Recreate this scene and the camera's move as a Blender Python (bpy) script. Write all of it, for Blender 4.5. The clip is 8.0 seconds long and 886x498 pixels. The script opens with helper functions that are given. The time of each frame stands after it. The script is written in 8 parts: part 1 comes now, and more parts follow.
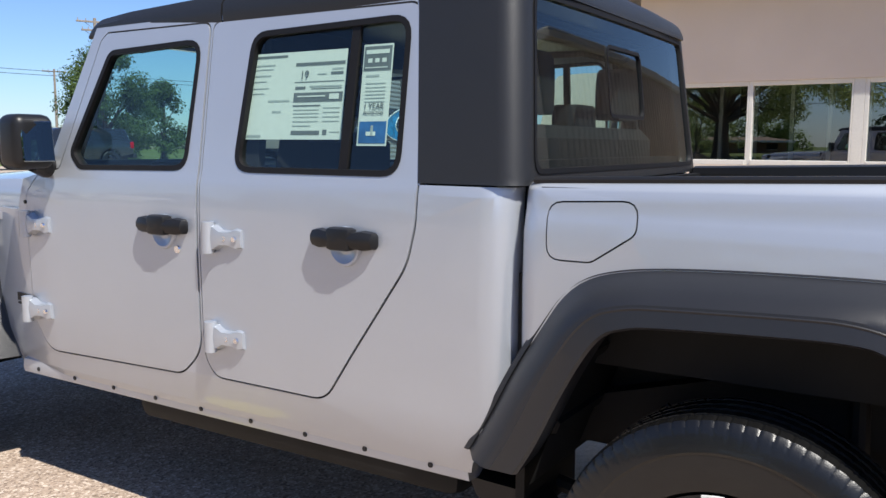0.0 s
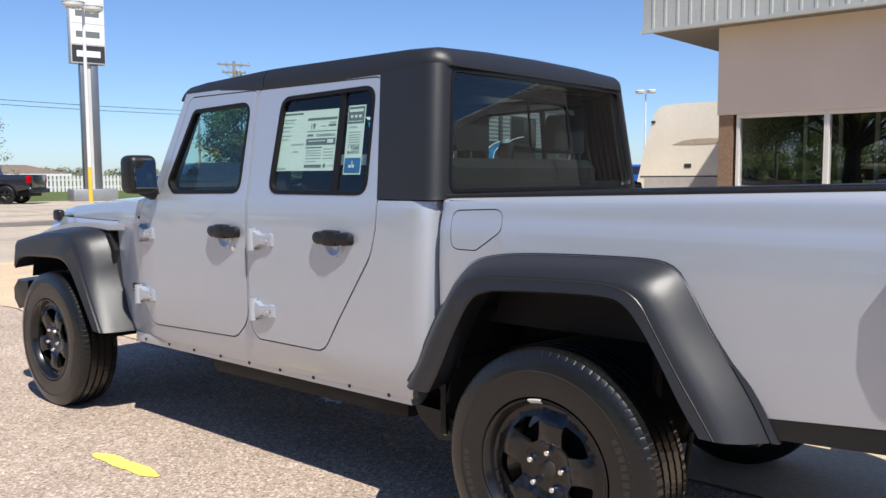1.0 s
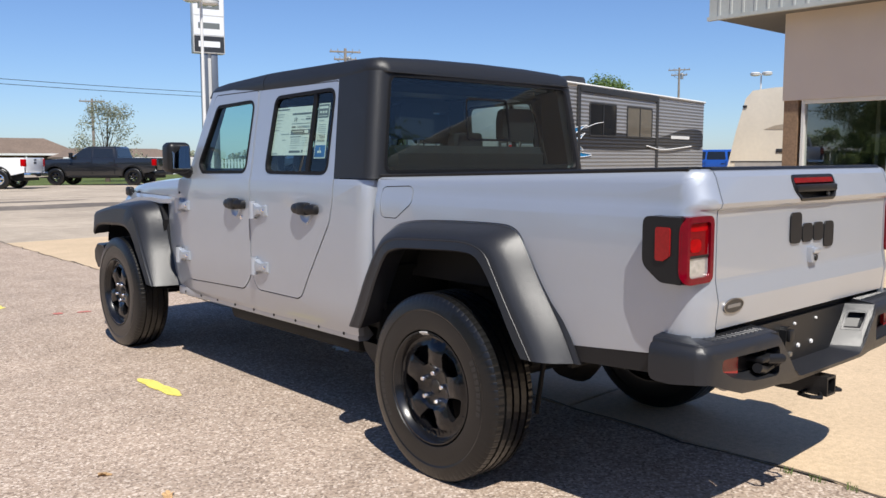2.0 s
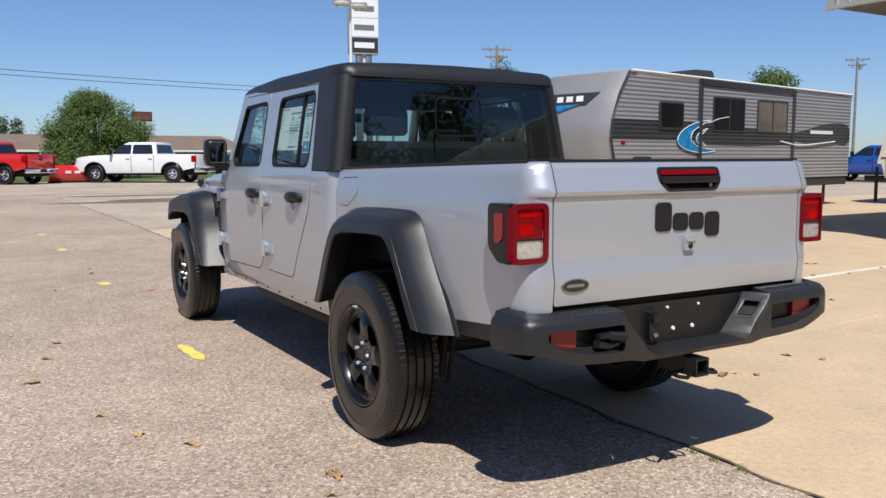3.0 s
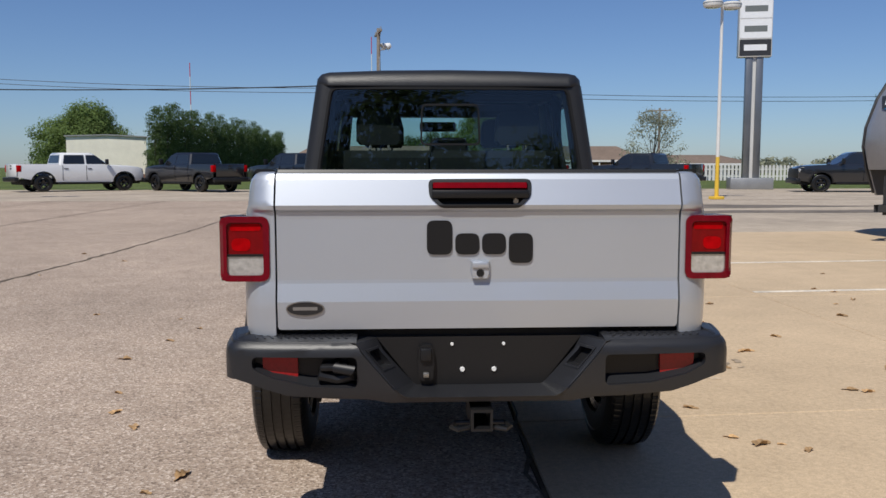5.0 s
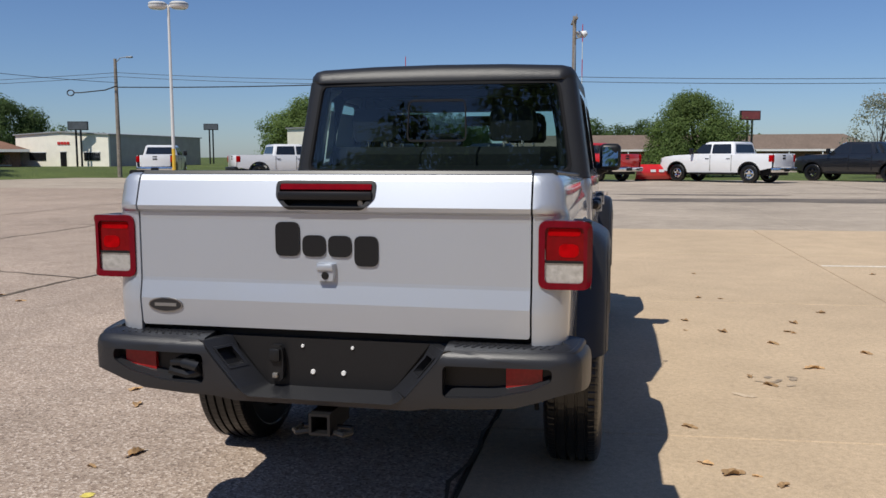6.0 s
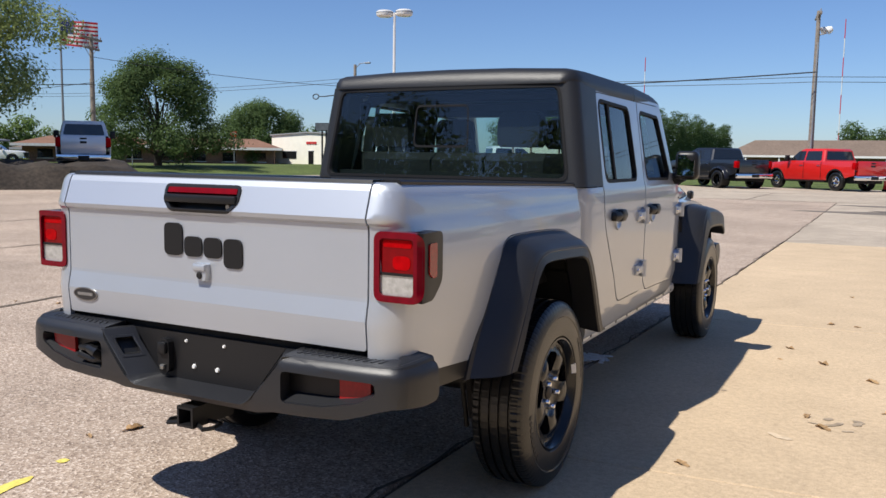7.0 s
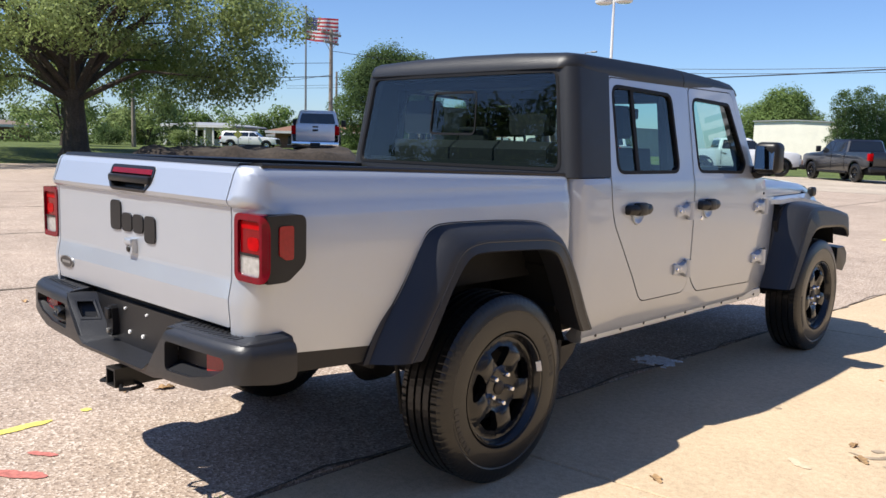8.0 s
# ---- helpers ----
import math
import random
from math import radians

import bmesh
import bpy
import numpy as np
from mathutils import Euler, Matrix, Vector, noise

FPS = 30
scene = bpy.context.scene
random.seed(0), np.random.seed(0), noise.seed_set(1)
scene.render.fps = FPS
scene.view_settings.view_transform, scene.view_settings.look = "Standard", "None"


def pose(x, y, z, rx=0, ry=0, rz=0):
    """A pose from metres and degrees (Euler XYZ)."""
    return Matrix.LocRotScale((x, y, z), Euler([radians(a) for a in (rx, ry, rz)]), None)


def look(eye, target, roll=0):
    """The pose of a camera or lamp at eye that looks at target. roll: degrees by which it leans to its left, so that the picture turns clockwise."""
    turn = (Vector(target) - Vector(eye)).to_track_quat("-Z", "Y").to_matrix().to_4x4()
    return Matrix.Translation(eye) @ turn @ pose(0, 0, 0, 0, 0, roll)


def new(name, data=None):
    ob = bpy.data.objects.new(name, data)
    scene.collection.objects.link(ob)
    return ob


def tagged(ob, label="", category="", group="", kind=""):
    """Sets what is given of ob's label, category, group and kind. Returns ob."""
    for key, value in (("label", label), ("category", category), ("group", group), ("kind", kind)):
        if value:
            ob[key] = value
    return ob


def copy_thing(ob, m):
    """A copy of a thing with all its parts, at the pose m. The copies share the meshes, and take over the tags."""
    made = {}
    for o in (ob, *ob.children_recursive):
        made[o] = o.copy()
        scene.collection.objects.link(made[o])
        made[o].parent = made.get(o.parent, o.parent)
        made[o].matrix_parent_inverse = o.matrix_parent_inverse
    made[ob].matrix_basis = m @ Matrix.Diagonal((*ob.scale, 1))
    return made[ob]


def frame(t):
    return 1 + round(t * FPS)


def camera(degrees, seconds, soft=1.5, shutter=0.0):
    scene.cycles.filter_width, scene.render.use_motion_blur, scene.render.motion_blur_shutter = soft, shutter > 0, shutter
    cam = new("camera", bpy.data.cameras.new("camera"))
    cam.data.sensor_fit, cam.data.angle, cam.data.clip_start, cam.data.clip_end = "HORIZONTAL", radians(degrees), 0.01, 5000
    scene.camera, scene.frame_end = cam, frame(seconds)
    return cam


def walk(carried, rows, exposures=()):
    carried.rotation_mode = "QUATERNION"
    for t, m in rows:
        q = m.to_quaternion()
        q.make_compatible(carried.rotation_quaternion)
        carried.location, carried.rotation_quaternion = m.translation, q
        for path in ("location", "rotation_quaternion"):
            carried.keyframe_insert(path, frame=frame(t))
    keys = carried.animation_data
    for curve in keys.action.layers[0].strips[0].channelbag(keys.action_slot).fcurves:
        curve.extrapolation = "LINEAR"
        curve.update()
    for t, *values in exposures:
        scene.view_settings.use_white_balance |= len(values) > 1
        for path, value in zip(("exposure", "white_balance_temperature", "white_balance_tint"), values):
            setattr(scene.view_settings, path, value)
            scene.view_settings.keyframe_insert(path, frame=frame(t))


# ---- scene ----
cam = camera(55.8, 8.0)
PATH = [
    (0, (-2.607, -0.369, 1.34), (-0.922, 0.68, 1.092), 0.3),
    (0.5, (-2.877, -0.897, 1.328), (-1.29, 0.303, 1.124), 0.1),
    (1, (-3.071, -1.444, 1.331), (-1.557, -0.149, 1.155), -0.3),
    (1.5, (-3.175, -2.019, 1.324), (-1.754, -0.625, 1.13), -0.0),
    (2, (-3.109, -2.567, 1.327), (-1.787, -1.081, 1.115), -0.1),
    (2.2, (-3.034, -2.786, 1.327), (-1.753, -1.267, 1.101), -0.3),
    (3.3, (-2.238, -3.686, 1.31), (-1.343, -1.909, 1.108), 0.1),
    (3.5, (-2.026, -3.778, 1.318), (-1.204, -1.965, 1.129), 0.2),
    (4, (-1.429, -3.915, 1.309), (-0.819, -2.018, 1.144), 1.0),
    (5.3, (0.102, -3.892, 1.314), (0.041, -1.903, 1.113), -0.1),
    (5.5, (0.345, -3.874, 1.333), (0.183, -1.891, 1.126), 0.1),
    (6, (0.925, -3.74, 1.348), (0.522, -1.793, 1.128), -0.1),
    (6.5, (1.504, -3.575, 1.355), (0.851, -1.698, 1.125), 0.3),
    (7, (2.05, -3.284, 1.374), (1.124, -1.525, 1.156), 0.8),
    (7.5, (2.546, -2.976, 1.38), (1.374, -1.371, 1.148), 1.3),
    (8, (2.977, -2.589, 1.383), (1.605, -1.156, 1.131), 1.5),
]
EXPOSURE = [(0, 0.70), (1, 0.62), (2, 0.42), (3.5, 0.12), (4, 0.04), (5.5, -0.16), (6.5, 0.08), (7, 0.32), (8, 0.70)]
walk(cam, [(t, look(eye, target, roll)) for t, eye, target, roll in PATH], EXPOSURE)

# ---- world, sun ----
SUN_TO = Vector((-0.30, -0.61, 1.0)).normalized()
world = bpy.data.worlds.new("sky")
scene.world = world
world.use_nodes = True
wn = world.node_tree
sky = wn.nodes.new("ShaderNodeTexSky")
sky.sky_type = "NISHITA"
sky.sun_disc = False
sky.sun_elevation = math.asin(SUN_TO.z)
sky.sun_rotation = math.atan2(SUN_TO.x, SUN_TO.y)
sky.altitude = 600
sky.air_density = 1.0
sky.dust_density = 0.5
sky.ozone_density = 2.5
tint = wn.nodes.new("ShaderNodeMix")
tint.data_type, tint.blend_type = "RGBA", "MULTIPLY"
tint.inputs["Factor"].default_value = 1.0
tint.inputs["B"].default_value = (0.80, 0.955, 1.24, 1)
wn.links.new(sky.outputs[0], tint.inputs["A"])
wn.links.new(tint.outputs["Result"], wn.nodes["Background"].inputs[0])
wn.nodes["Background"].inputs[1].default_value = 0.076
sun = new("sun", bpy.data.lights.new("sun", "SUN"))
sun.data.energy = 4.6
sun.data.angle = radians(0.55)
sun.data.color = (1.0, 0.955, 0.88)
sun.matrix_world = look((0, 0, 30), Vector((0, 0, 30)) - SUN_TO)
scene.view_settings.exposure = 0.0


# ---- materials ----
def mat(name, color, rough=0.5, metal=0.0, spec=0.5, coat=0.0, grain=0.0, size=60.0, stain=0.0, stain_size=1.5, bump=0.0, bump_size=80.0, rand=0.0, island=0.0):
    """Principled material whose colour varies at two scales, with fine relief."""
    m = bpy.data.materials.new(name)
    m.use_nodes = True
    nt = m.node_tree
    b = nt.nodes["Principled BSDF"]
    b.inputs["Roughness"].default_value = rough
    b.inputs["Metallic"].default_value = metal
    b.inputs["Specular IOR Level"].default_value = spec
    b.inputs["Coat Weight"].default_value = coat
    b.inputs["Coat Roughness"].default_value = 0.04
    b.inputs["Base Color"].default_value = (*color, 1)
    tc = nt.nodes.new("ShaderNodeTexCoord")
    link = nt.links.new
    out = None
    if grain or stain or rand or island:
        rgb = nt.nodes.new("ShaderNodeRGB")
        rgb.outputs[0].default_value = (*color, 1)
        out = rgb.outputs[0]
        for amount, scale, detail in ((grain, size, 4), (stain, stain_size, 6)):
            if not amount:
                continue
            n = nt.nodes.new("ShaderNodeTexNoise")
            n.inputs["Scale"].default_value = scale
            n.inputs["Detail"].default_value = detail
            link(tc.outputs["Object"], n.inputs["Vector"])
            mr = nt.nodes.new("ShaderNodeMapRange")
            mr.inputs["From Min"].default_value, mr.inputs["From Max"].default_value = 0.3, 0.7
            mr.inputs["To Min"].default_value, mr.inputs["To Max"].default_value = 1 - amount, 1 + amount
            link(n.outputs["Fac"], mr.inputs["Value"])
            mx = nt.nodes.new("ShaderNodeVectorMath")
            mx.operation = "SCALE"
            link(out, mx.inputs[0])
            link(mr.outputs[0], mx.inputs["Scale"])
            out = mx.outputs[0]
        for amount, node, sock in ((rand, "ShaderNodeObjectInfo", "Random"), (island, "ShaderNodeNewGeometry", "Random Per Island")):
            if not amount:
                continue
            oi = nt.nodes.new(node)
            mr = nt.nodes.new("ShaderNodeMapRange")
            mr.inputs["To Min"].default_value, mr.inputs["To Max"].default_value = 1 - amount, 1 + amount
            link(oi.outputs[sock], mr.inputs["Value"])
            mx = nt.nodes.new("ShaderNodeVectorMath")
            mx.operation = "SCALE"
            link(out, mx.inputs[0])
            link(mr.outputs[0], mx.inputs["Scale"])
            out = mx.outputs[0]
        link(out, b.inputs["Base Color"])
    if bump:
        n = nt.nodes.new("ShaderNodeTexNoise")
        n.inputs["Scale"].default_value = bump_size
        n.inputs["Detail"].default_value = 5
        link(tc.outputs["Object"], n.inputs["Vector"])
        bp = nt.nodes.new("ShaderNodeBump")
        bp.inputs["Strength"].default_value = bump
        bp.inputs["Distance"].default_value = 0.01
        link(n.outputs["Fac"], bp.inputs["Height"])
        link(bp.outputs[0], b.inputs["Normal"])
    return m


def glass_mat(name, tint, gloss=1.0, rough=0.0, facing=0.055):
    """Tinted pane: clear through, mirror-like by its Fresnel gloss."""
    m = bpy.data.materials.new(name)
    m.use_nodes = True
    nt = m.node_tree
    nt.nodes.remove(nt.nodes["Principled BSDF"])
    tr = nt.nodes.new("ShaderNodeBsdfTransparent")
    tr.inputs[0].default_value = (*tint, 1)
    gl = nt.nodes.new("ShaderNodeBsdfGlossy")
    gl.inputs["Roughness"].default_value = rough
    gl.inputs["Color"].default_value = (gloss, gloss, gloss, 1)
    lw = nt.nodes.new("ShaderNodeLayerWeight")
    lw.inputs["Blend"].default_value = 0.5
    pw = nt.nodes.new("ShaderNodeMath")
    pw.operation = "POWER"
    pw.inputs[1].default_value = 5.0
    nt.links.new(lw.outputs["Facing"], pw.inputs[0])
    fr = nt.nodes.new("ShaderNodeMapRange")
    fr.inputs["To Min"].default_value, fr.inputs["To Max"].default_value = facing, 1.0
    nt.links.new(pw.outputs[0], fr.inputs["Value"])
    mx = nt.nodes.new("ShaderNodeMixShader")
    nt.links.new(fr.outputs[0], mx.inputs[0])
    nt.links.new(tr.outputs[0], mx.inputs[1])
    nt.links.new(gl.outputs[0], mx.inputs[2])
    nt.links.new(mx.outputs[0], nt.nodes["Material Output"].inputs[0])
    return m


SILVER = mat("silver_paint", (0.480, 0.513, 0.562), 0.42, 0.56, 0.5, 0.9, stain=0.015, stain_size=3.0, grain=0.03, size=900)
BLACK_TOP = mat("black_textured_top", (0.015, 0.0155, 0.017), 0.42, spec=0.5, bump=0.12, bump_size=700, grain=0.1, size=300)
FLARE = mat("dark_grey_plastic", (0.0165, 0.017, 0.0195), 0.37, spec=0.5, bump=0.10, bump_size=600, stain=0.06, stain_size=4)
BLACK = mat("black_plastic", (0.011, 0.011, 0.012), 0.38, spec=0.35, grain=0.1, size=200)
SEAL = mat("rubber_seal", (0.007, 0.007, 0.008), 0.6, spec=0.25, grain=0.1, size=150)
DARK = mat("underbody_black", (0.009, 0.009, 0.009), 0.6, spec=0.25, stain=0.3, stain_size=6)
RUBBER = mat("tyre_rubber", (0.0055, 0.0055, 0.0057), 0.36, spec=0.40, coat=0.25, stain=0.15, stain_size=9, bump=0.08, bump_size=300)
RIM_BLACK = mat("black_wheel_paint", (0.006, 0.006, 0.007), 0.26, 0.0, 0.40, 0.30, grain=0.1, size=60)
CHROME = mat("chrome", (0.85, 0.85, 0.86), 0.09, 1.0, grain=0.03, size=40)
STEEL = mat("dull_steel", (0.42, 0.40, 0.36), 0.38, 0.9, stain=0.2, stain_size=8)
RED_LENS = mat("red_lens", (0.14, 0.0006, 0.008), 0.14, 0.0, 0.15, 0.12, grain=0.15, size=35)
RED_LENS_DEEP = mat("deep_red_lens", (0.17, 0.0008, 0.003), 0.12, 0.0, 0.15, 0.1, grain=0.15, size=35)
RED_BRIGHT = mat("bright_red_lens", (0.36, 0.0012, 0.003), 0.3, 0.0, 0.05, 0.0, grain=0.2, size=45)
CLEAR_LENS = mat("clear_lens", (0.46, 0.46, 0.44), 0.12, 0.35, 0.6, 1.0, grain=0.2, size=55)
REFLECTOR = mat("red_reflector", (0.30, 0.008, 0.010), 0.25, 0.0, 0.3, 0.2, grain=0.15, size=90)
GLASS_DARK = glass_mat("dark_privacy_glass", (0.55, 0.66, 0.665), facing=0.06)
GLASS_SIDE = glass_mat("green_tinted_glass", (0.66, 0.82, 0.80))
SEAT = mat("black_cloth", (0.012, 0.012, 0.013), 0.9, grain=0.2, size=120)
CABIN = mat("dark_cabin_trim", (0.010, 0.010, 0.011), 0.7, grain=0.15, size=90)
PAPER = mat("sticker_paper", (0.62, 0.66, 0.60), 0.6, grain=0.03, size=50)
INK = mat("printed_ink", (0.13, 0.145, 0.145), 0.6, grain=0.1, size=80)
INK_PALE = mat("pale_print", (0.36, 0.40, 0.38), 0.6, grain=0.1, size=80)
INK_BLUE = mat("blue_print", (0.03, 0.12, 0.30), 0.5, grain=0.2, size=30)
WHITE = mat("white_paint", (0.78, 0.78, 0.76), 0.35, coat=0.3, grain=0.03, size=20, stain=0.04)


# ---- mesh helpers ----
def part(name, bm, material, parent=None, label="", smooth=True, angle=32, out=None):
    """One mesh object under its parent; out is the side that a single sheet faces."""
    me = bpy.data.meshes.new(name)
    bmesh.ops.recalc_face_normals(bm, faces=bm.faces)
    if out:
        bm.normal_update()
        if sum((f.normal * f.calc_area() for f in bm.faces), Vector()).dot(Vector(out)) < 0:
            bmesh.ops.reverse_faces(bm, faces=bm.faces)
    bm.to_mesh(me)
    bm.free()
    if smooth:
        me.polygons.foreach_set("use_smooth", [True] * len(me.polygons))
        me.set_sharp_from_angle(angle=radians(angle))
    me.materials.append(material)
    ob = new(name, me)
    ob.parent = parent
    if label:
        ob["label"] = label
    return ob


def thing(name, label, category, loc=(0, 0, 0), rz=0.0, group="", kind=""):
    ob = new(name)
    ob.empty_display_size = 0.2
    ob.matrix_basis = pose(*loc, 0, 0, rz)
    return tagged(ob, label, category, group, kind)


def solo(name, bm, material, label, category="", loc=(0, 0, 0), rz=0.0, group="", kind="", smooth=True):
    ob = part(name, bm, material, None, "", smooth)
    ob.matrix_basis = pose(*loc, 0, 0, rz)
    return tagged(ob, label, category, group, kind)


def merge(*bms):
    """One bmesh out of several."""
    base = bms[0]
    for other in bms[1:]:
        me = bpy.data.meshes.new("tmp")
        other.to_mesh(me)
        base.from_mesh(me)
        other.free()
        bpy.data.meshes.remove(me)
    return base


def rounded(bm, width, segments=2, angle=30):
    edges = [e for e in bm.edges if len(e.link_faces) == 2 and e.calc_face_angle(0) > radians(angle)]
    if width > 0 and edges:
        bmesh.ops.bevel(bm, geom=edges, offset=width, segments=segments, profile=0.5, affect="EDGES", clamp_overlap=True)
    return bm


def box(x0, x1, y0, y1, z0, z1, bev=0.0, seg=2):
    bm = bmesh.new()
    bmesh.ops.create_cube(bm, size=1.0)
    for v in bm.verts:
        v.co = Vector((x0 + (v.co.x + 0.5) * (x1 - x0), y0 + (v.co.y + 0.5) * (y1 - y0), z0 + (v.co.z + 0.5) * (z1 - z0)))
    return rounded(bm, bev, seg)


def moved(bm, m):
    bmesh.ops.transform(bm, matrix=m, verts=bm.verts)
    return bm


def loft(rings, closed=True, caps=True):
    """Skin between rings of equally many points."""
    bm = bmesh.new()
    vs = [[bm.verts.new(p) for p in r] for r in rings]
    n = len(rings[0])
    for a, b in zip(vs, vs[1:]):
        for i in range(n if closed else n - 1):
            j = (i + 1) % n
            try:
                bm.faces.new((a[i], a[j], b[j], b[i]))
            except ValueError:
                pass
    if caps and closed:
        bm.faces.new(vs[0][::-1])
        bm.faces.new(vs[-1])
    return bm


def tube(points, radius, n=10, caps=True):
    """A pipe along points; radius one number or one each."""
    pts = [Vector(p) for p in points]
    rad = radius if isinstance(radius, (list, tuple)) else [radius] * len(pts)
    rings = []
    for i, p in enumerate(pts):
        d = (pts[min(i + 1, len(pts) - 1)] - pts[max(i - 1, 0)]).normalized()
        up = Vector((0, 0, 1)) if abs(d.z) < 0.95 else Vector((0, 1, 0))
        a = d.cross(up).normalized()
        b = a.cross(d).normalized()
        rings.append([p + rad[i] * (math.cos(6.283185 * k / n) * a + math.sin(6.283185 * k / n) * b) for k in range(n)])
    return loft(rings, True, caps)


def revolve(profile, n=48, axis="x"):
    """profile: (radius, along); closed ring of sections round the axis through the origin."""
    rings = []
    for k in range(n + 1):
        a = 6.283185307 * k / n
        c, s = math.cos(a), math.sin(a)
        if axis == "x":
            rings.append([(h, r * c, r * s) for r, h in profile])
        else:
            rings.append([(r * c, r * s, h) for r, h in profile])
    bm = loft(rings, False, False)
    bmesh.ops.remove_doubles(bm, verts=bm.verts, dist=1e-5)
    return bm


def fillet(poly, r, n=4):
    """Round the corners of a 2D polygon; r one number or one for each corner."""
    out = []
    m = len(poly)
    for i in range(m):
        ri = r[i] if isinstance(r, (list, tuple)) else r
        p = Vector(poly[i])
        a, b = Vector(poly[i - 1]) - p, Vector(poly[(i + 1) % m]) - p
        la, lb = a.length, b.length
        ang = a.angle(b)
        if ri <= 0 or ang > 3.1:
            out.append(tuple(p))
            continue
        d = min(ri / math.tan(ang / 2), la * 0.48, lb * 0.48)
        p0, p1 = p + a / la * d, p + b / lb * d
        for k in range(n + 1):
            t = k / n
            q = (1 - t) ** 2 * p0 + 2 * t * (1 - t) * p + t * t * p1
            out.append(tuple(q))
    return out


def grown(poly, d):
    """A 2D polygon pushed outwards by d."""
    area = sum(poly[i - 1][0] * poly[i][1] - poly[i][0] * poly[i - 1][1] for i in range(len(poly)))
    s = 1 if area > 0 else -1
    out = []
    m = len(poly)
    for i in range(m):
        p, a, b = Vector(poly[i]), Vector(poly[i - 1]), Vector(poly[(i + 1) % m])
        e0, e1 = (p - a).normalized(), (b - p).normalized()
        n0, n1 = Vector((e0.y, -e0.x)) * s, Vector((e1.y, -e1.x)) * s
        k = (n0 + n1)
        k = k / max(k.length_squared, 0.3) * 2
        out.append(tuple(p + k * d))
    return out


def panel(outer, holes, place, thick=0.02, ucuts=(), vcuts=(), edge=0.0):
    """A sheet with holes drawn in (u, v), cut along u and v, laid out by place(u, v, depth), with thickness."""
    flat = bmesh.new()
    edges = []
    for ring in (outer, *holes):
        vs = [flat.verts.new((p[0], p[1], 0)) for p in ring]
        edges += [flat.edges.new((vs[i - 1], vs[i])) for i in range(len(vs))]
    bmesh.ops.triangle_fill(flat, use_beauty=True, edges=edges)
    for c in ucuts:
        bmesh.ops.bisect_plane(flat, geom=flat.verts[:] + flat.edges[:] + flat.faces[:], dist=1e-6, plane_co=(c, 0, 0), plane_no=(1, 0, 0))
    for c in vcuts:
        bmesh.ops.bisect_plane(flat, geom=flat.verts[:] + flat.edges[:] + flat.faces[:], dist=1e-6, plane_co=(0, c, 0), plane_no=(0, 1, 0))
    bmesh.ops.dissolve_degenerate(flat, dist=1e-6, edges=flat.edges)
    flat.verts.index_update()
    bm = bmesh.new()
    if thick == 0:
        top = [bm.verts.new(place(v.co.x, v.co.y, 0.0)) for v in flat.verts]
        for f in flat.faces:
            bm.faces.new([top[v.index] for v in f.verts])
        flat.free()
        return bm
    top = [bm.verts.new(place(v.co.x, v.co.y, 0.0)) for v in flat.verts]
    low = [bm.verts.new(place(v.co.x, v.co.y, thick)) for v in flat.verts]
    for f in flat.faces:
        ids = [v.index for v in f.verts]
        bm.faces.new([top[i] for i in ids])
        bm.faces.new([low[i] for i in reversed(ids)])
    for e in flat.edges:
        if len(e.link_faces) == 1:
            a, b = e.verts[0].index, e.verts[1].index
            bm.faces.new((top[a], top[b], low[b], low[a]))
    flat.free()
    return bm


def resample(poly, n):
    """n points evenly along an open line."""
    pts = [Vector(p) for p in poly]
    acc = [0.0]
    for a, b in zip(pts, pts[1:]):
        acc.append(acc[-1] + (b - a).length)
    out = []
    for k in range(n):
        d = acc[-1] * k / (n - 1)
        i = 0
        while i < len(pts) - 2 and acc[i + 1] < d:
            i += 1
        out.append(pts[i].lerp(pts[i + 1], (d - acc[i]) / max(1e-9, acc[i + 1] - acc[i])))
    return out


def smooth_line(poly, times=2):
    """Corner cutting of an open line."""
    for _ in range(times):
        q = [poly[0]]
        for a, b in zip(poly, poly[1:]):
            a, b = Vector(a), Vector(b)
            q += [a.lerp(b, 0.25), a.lerp(b, 0.75)]
        q.append(poly[-1])
        poly = [tuple(p) for p in q]
    return poly


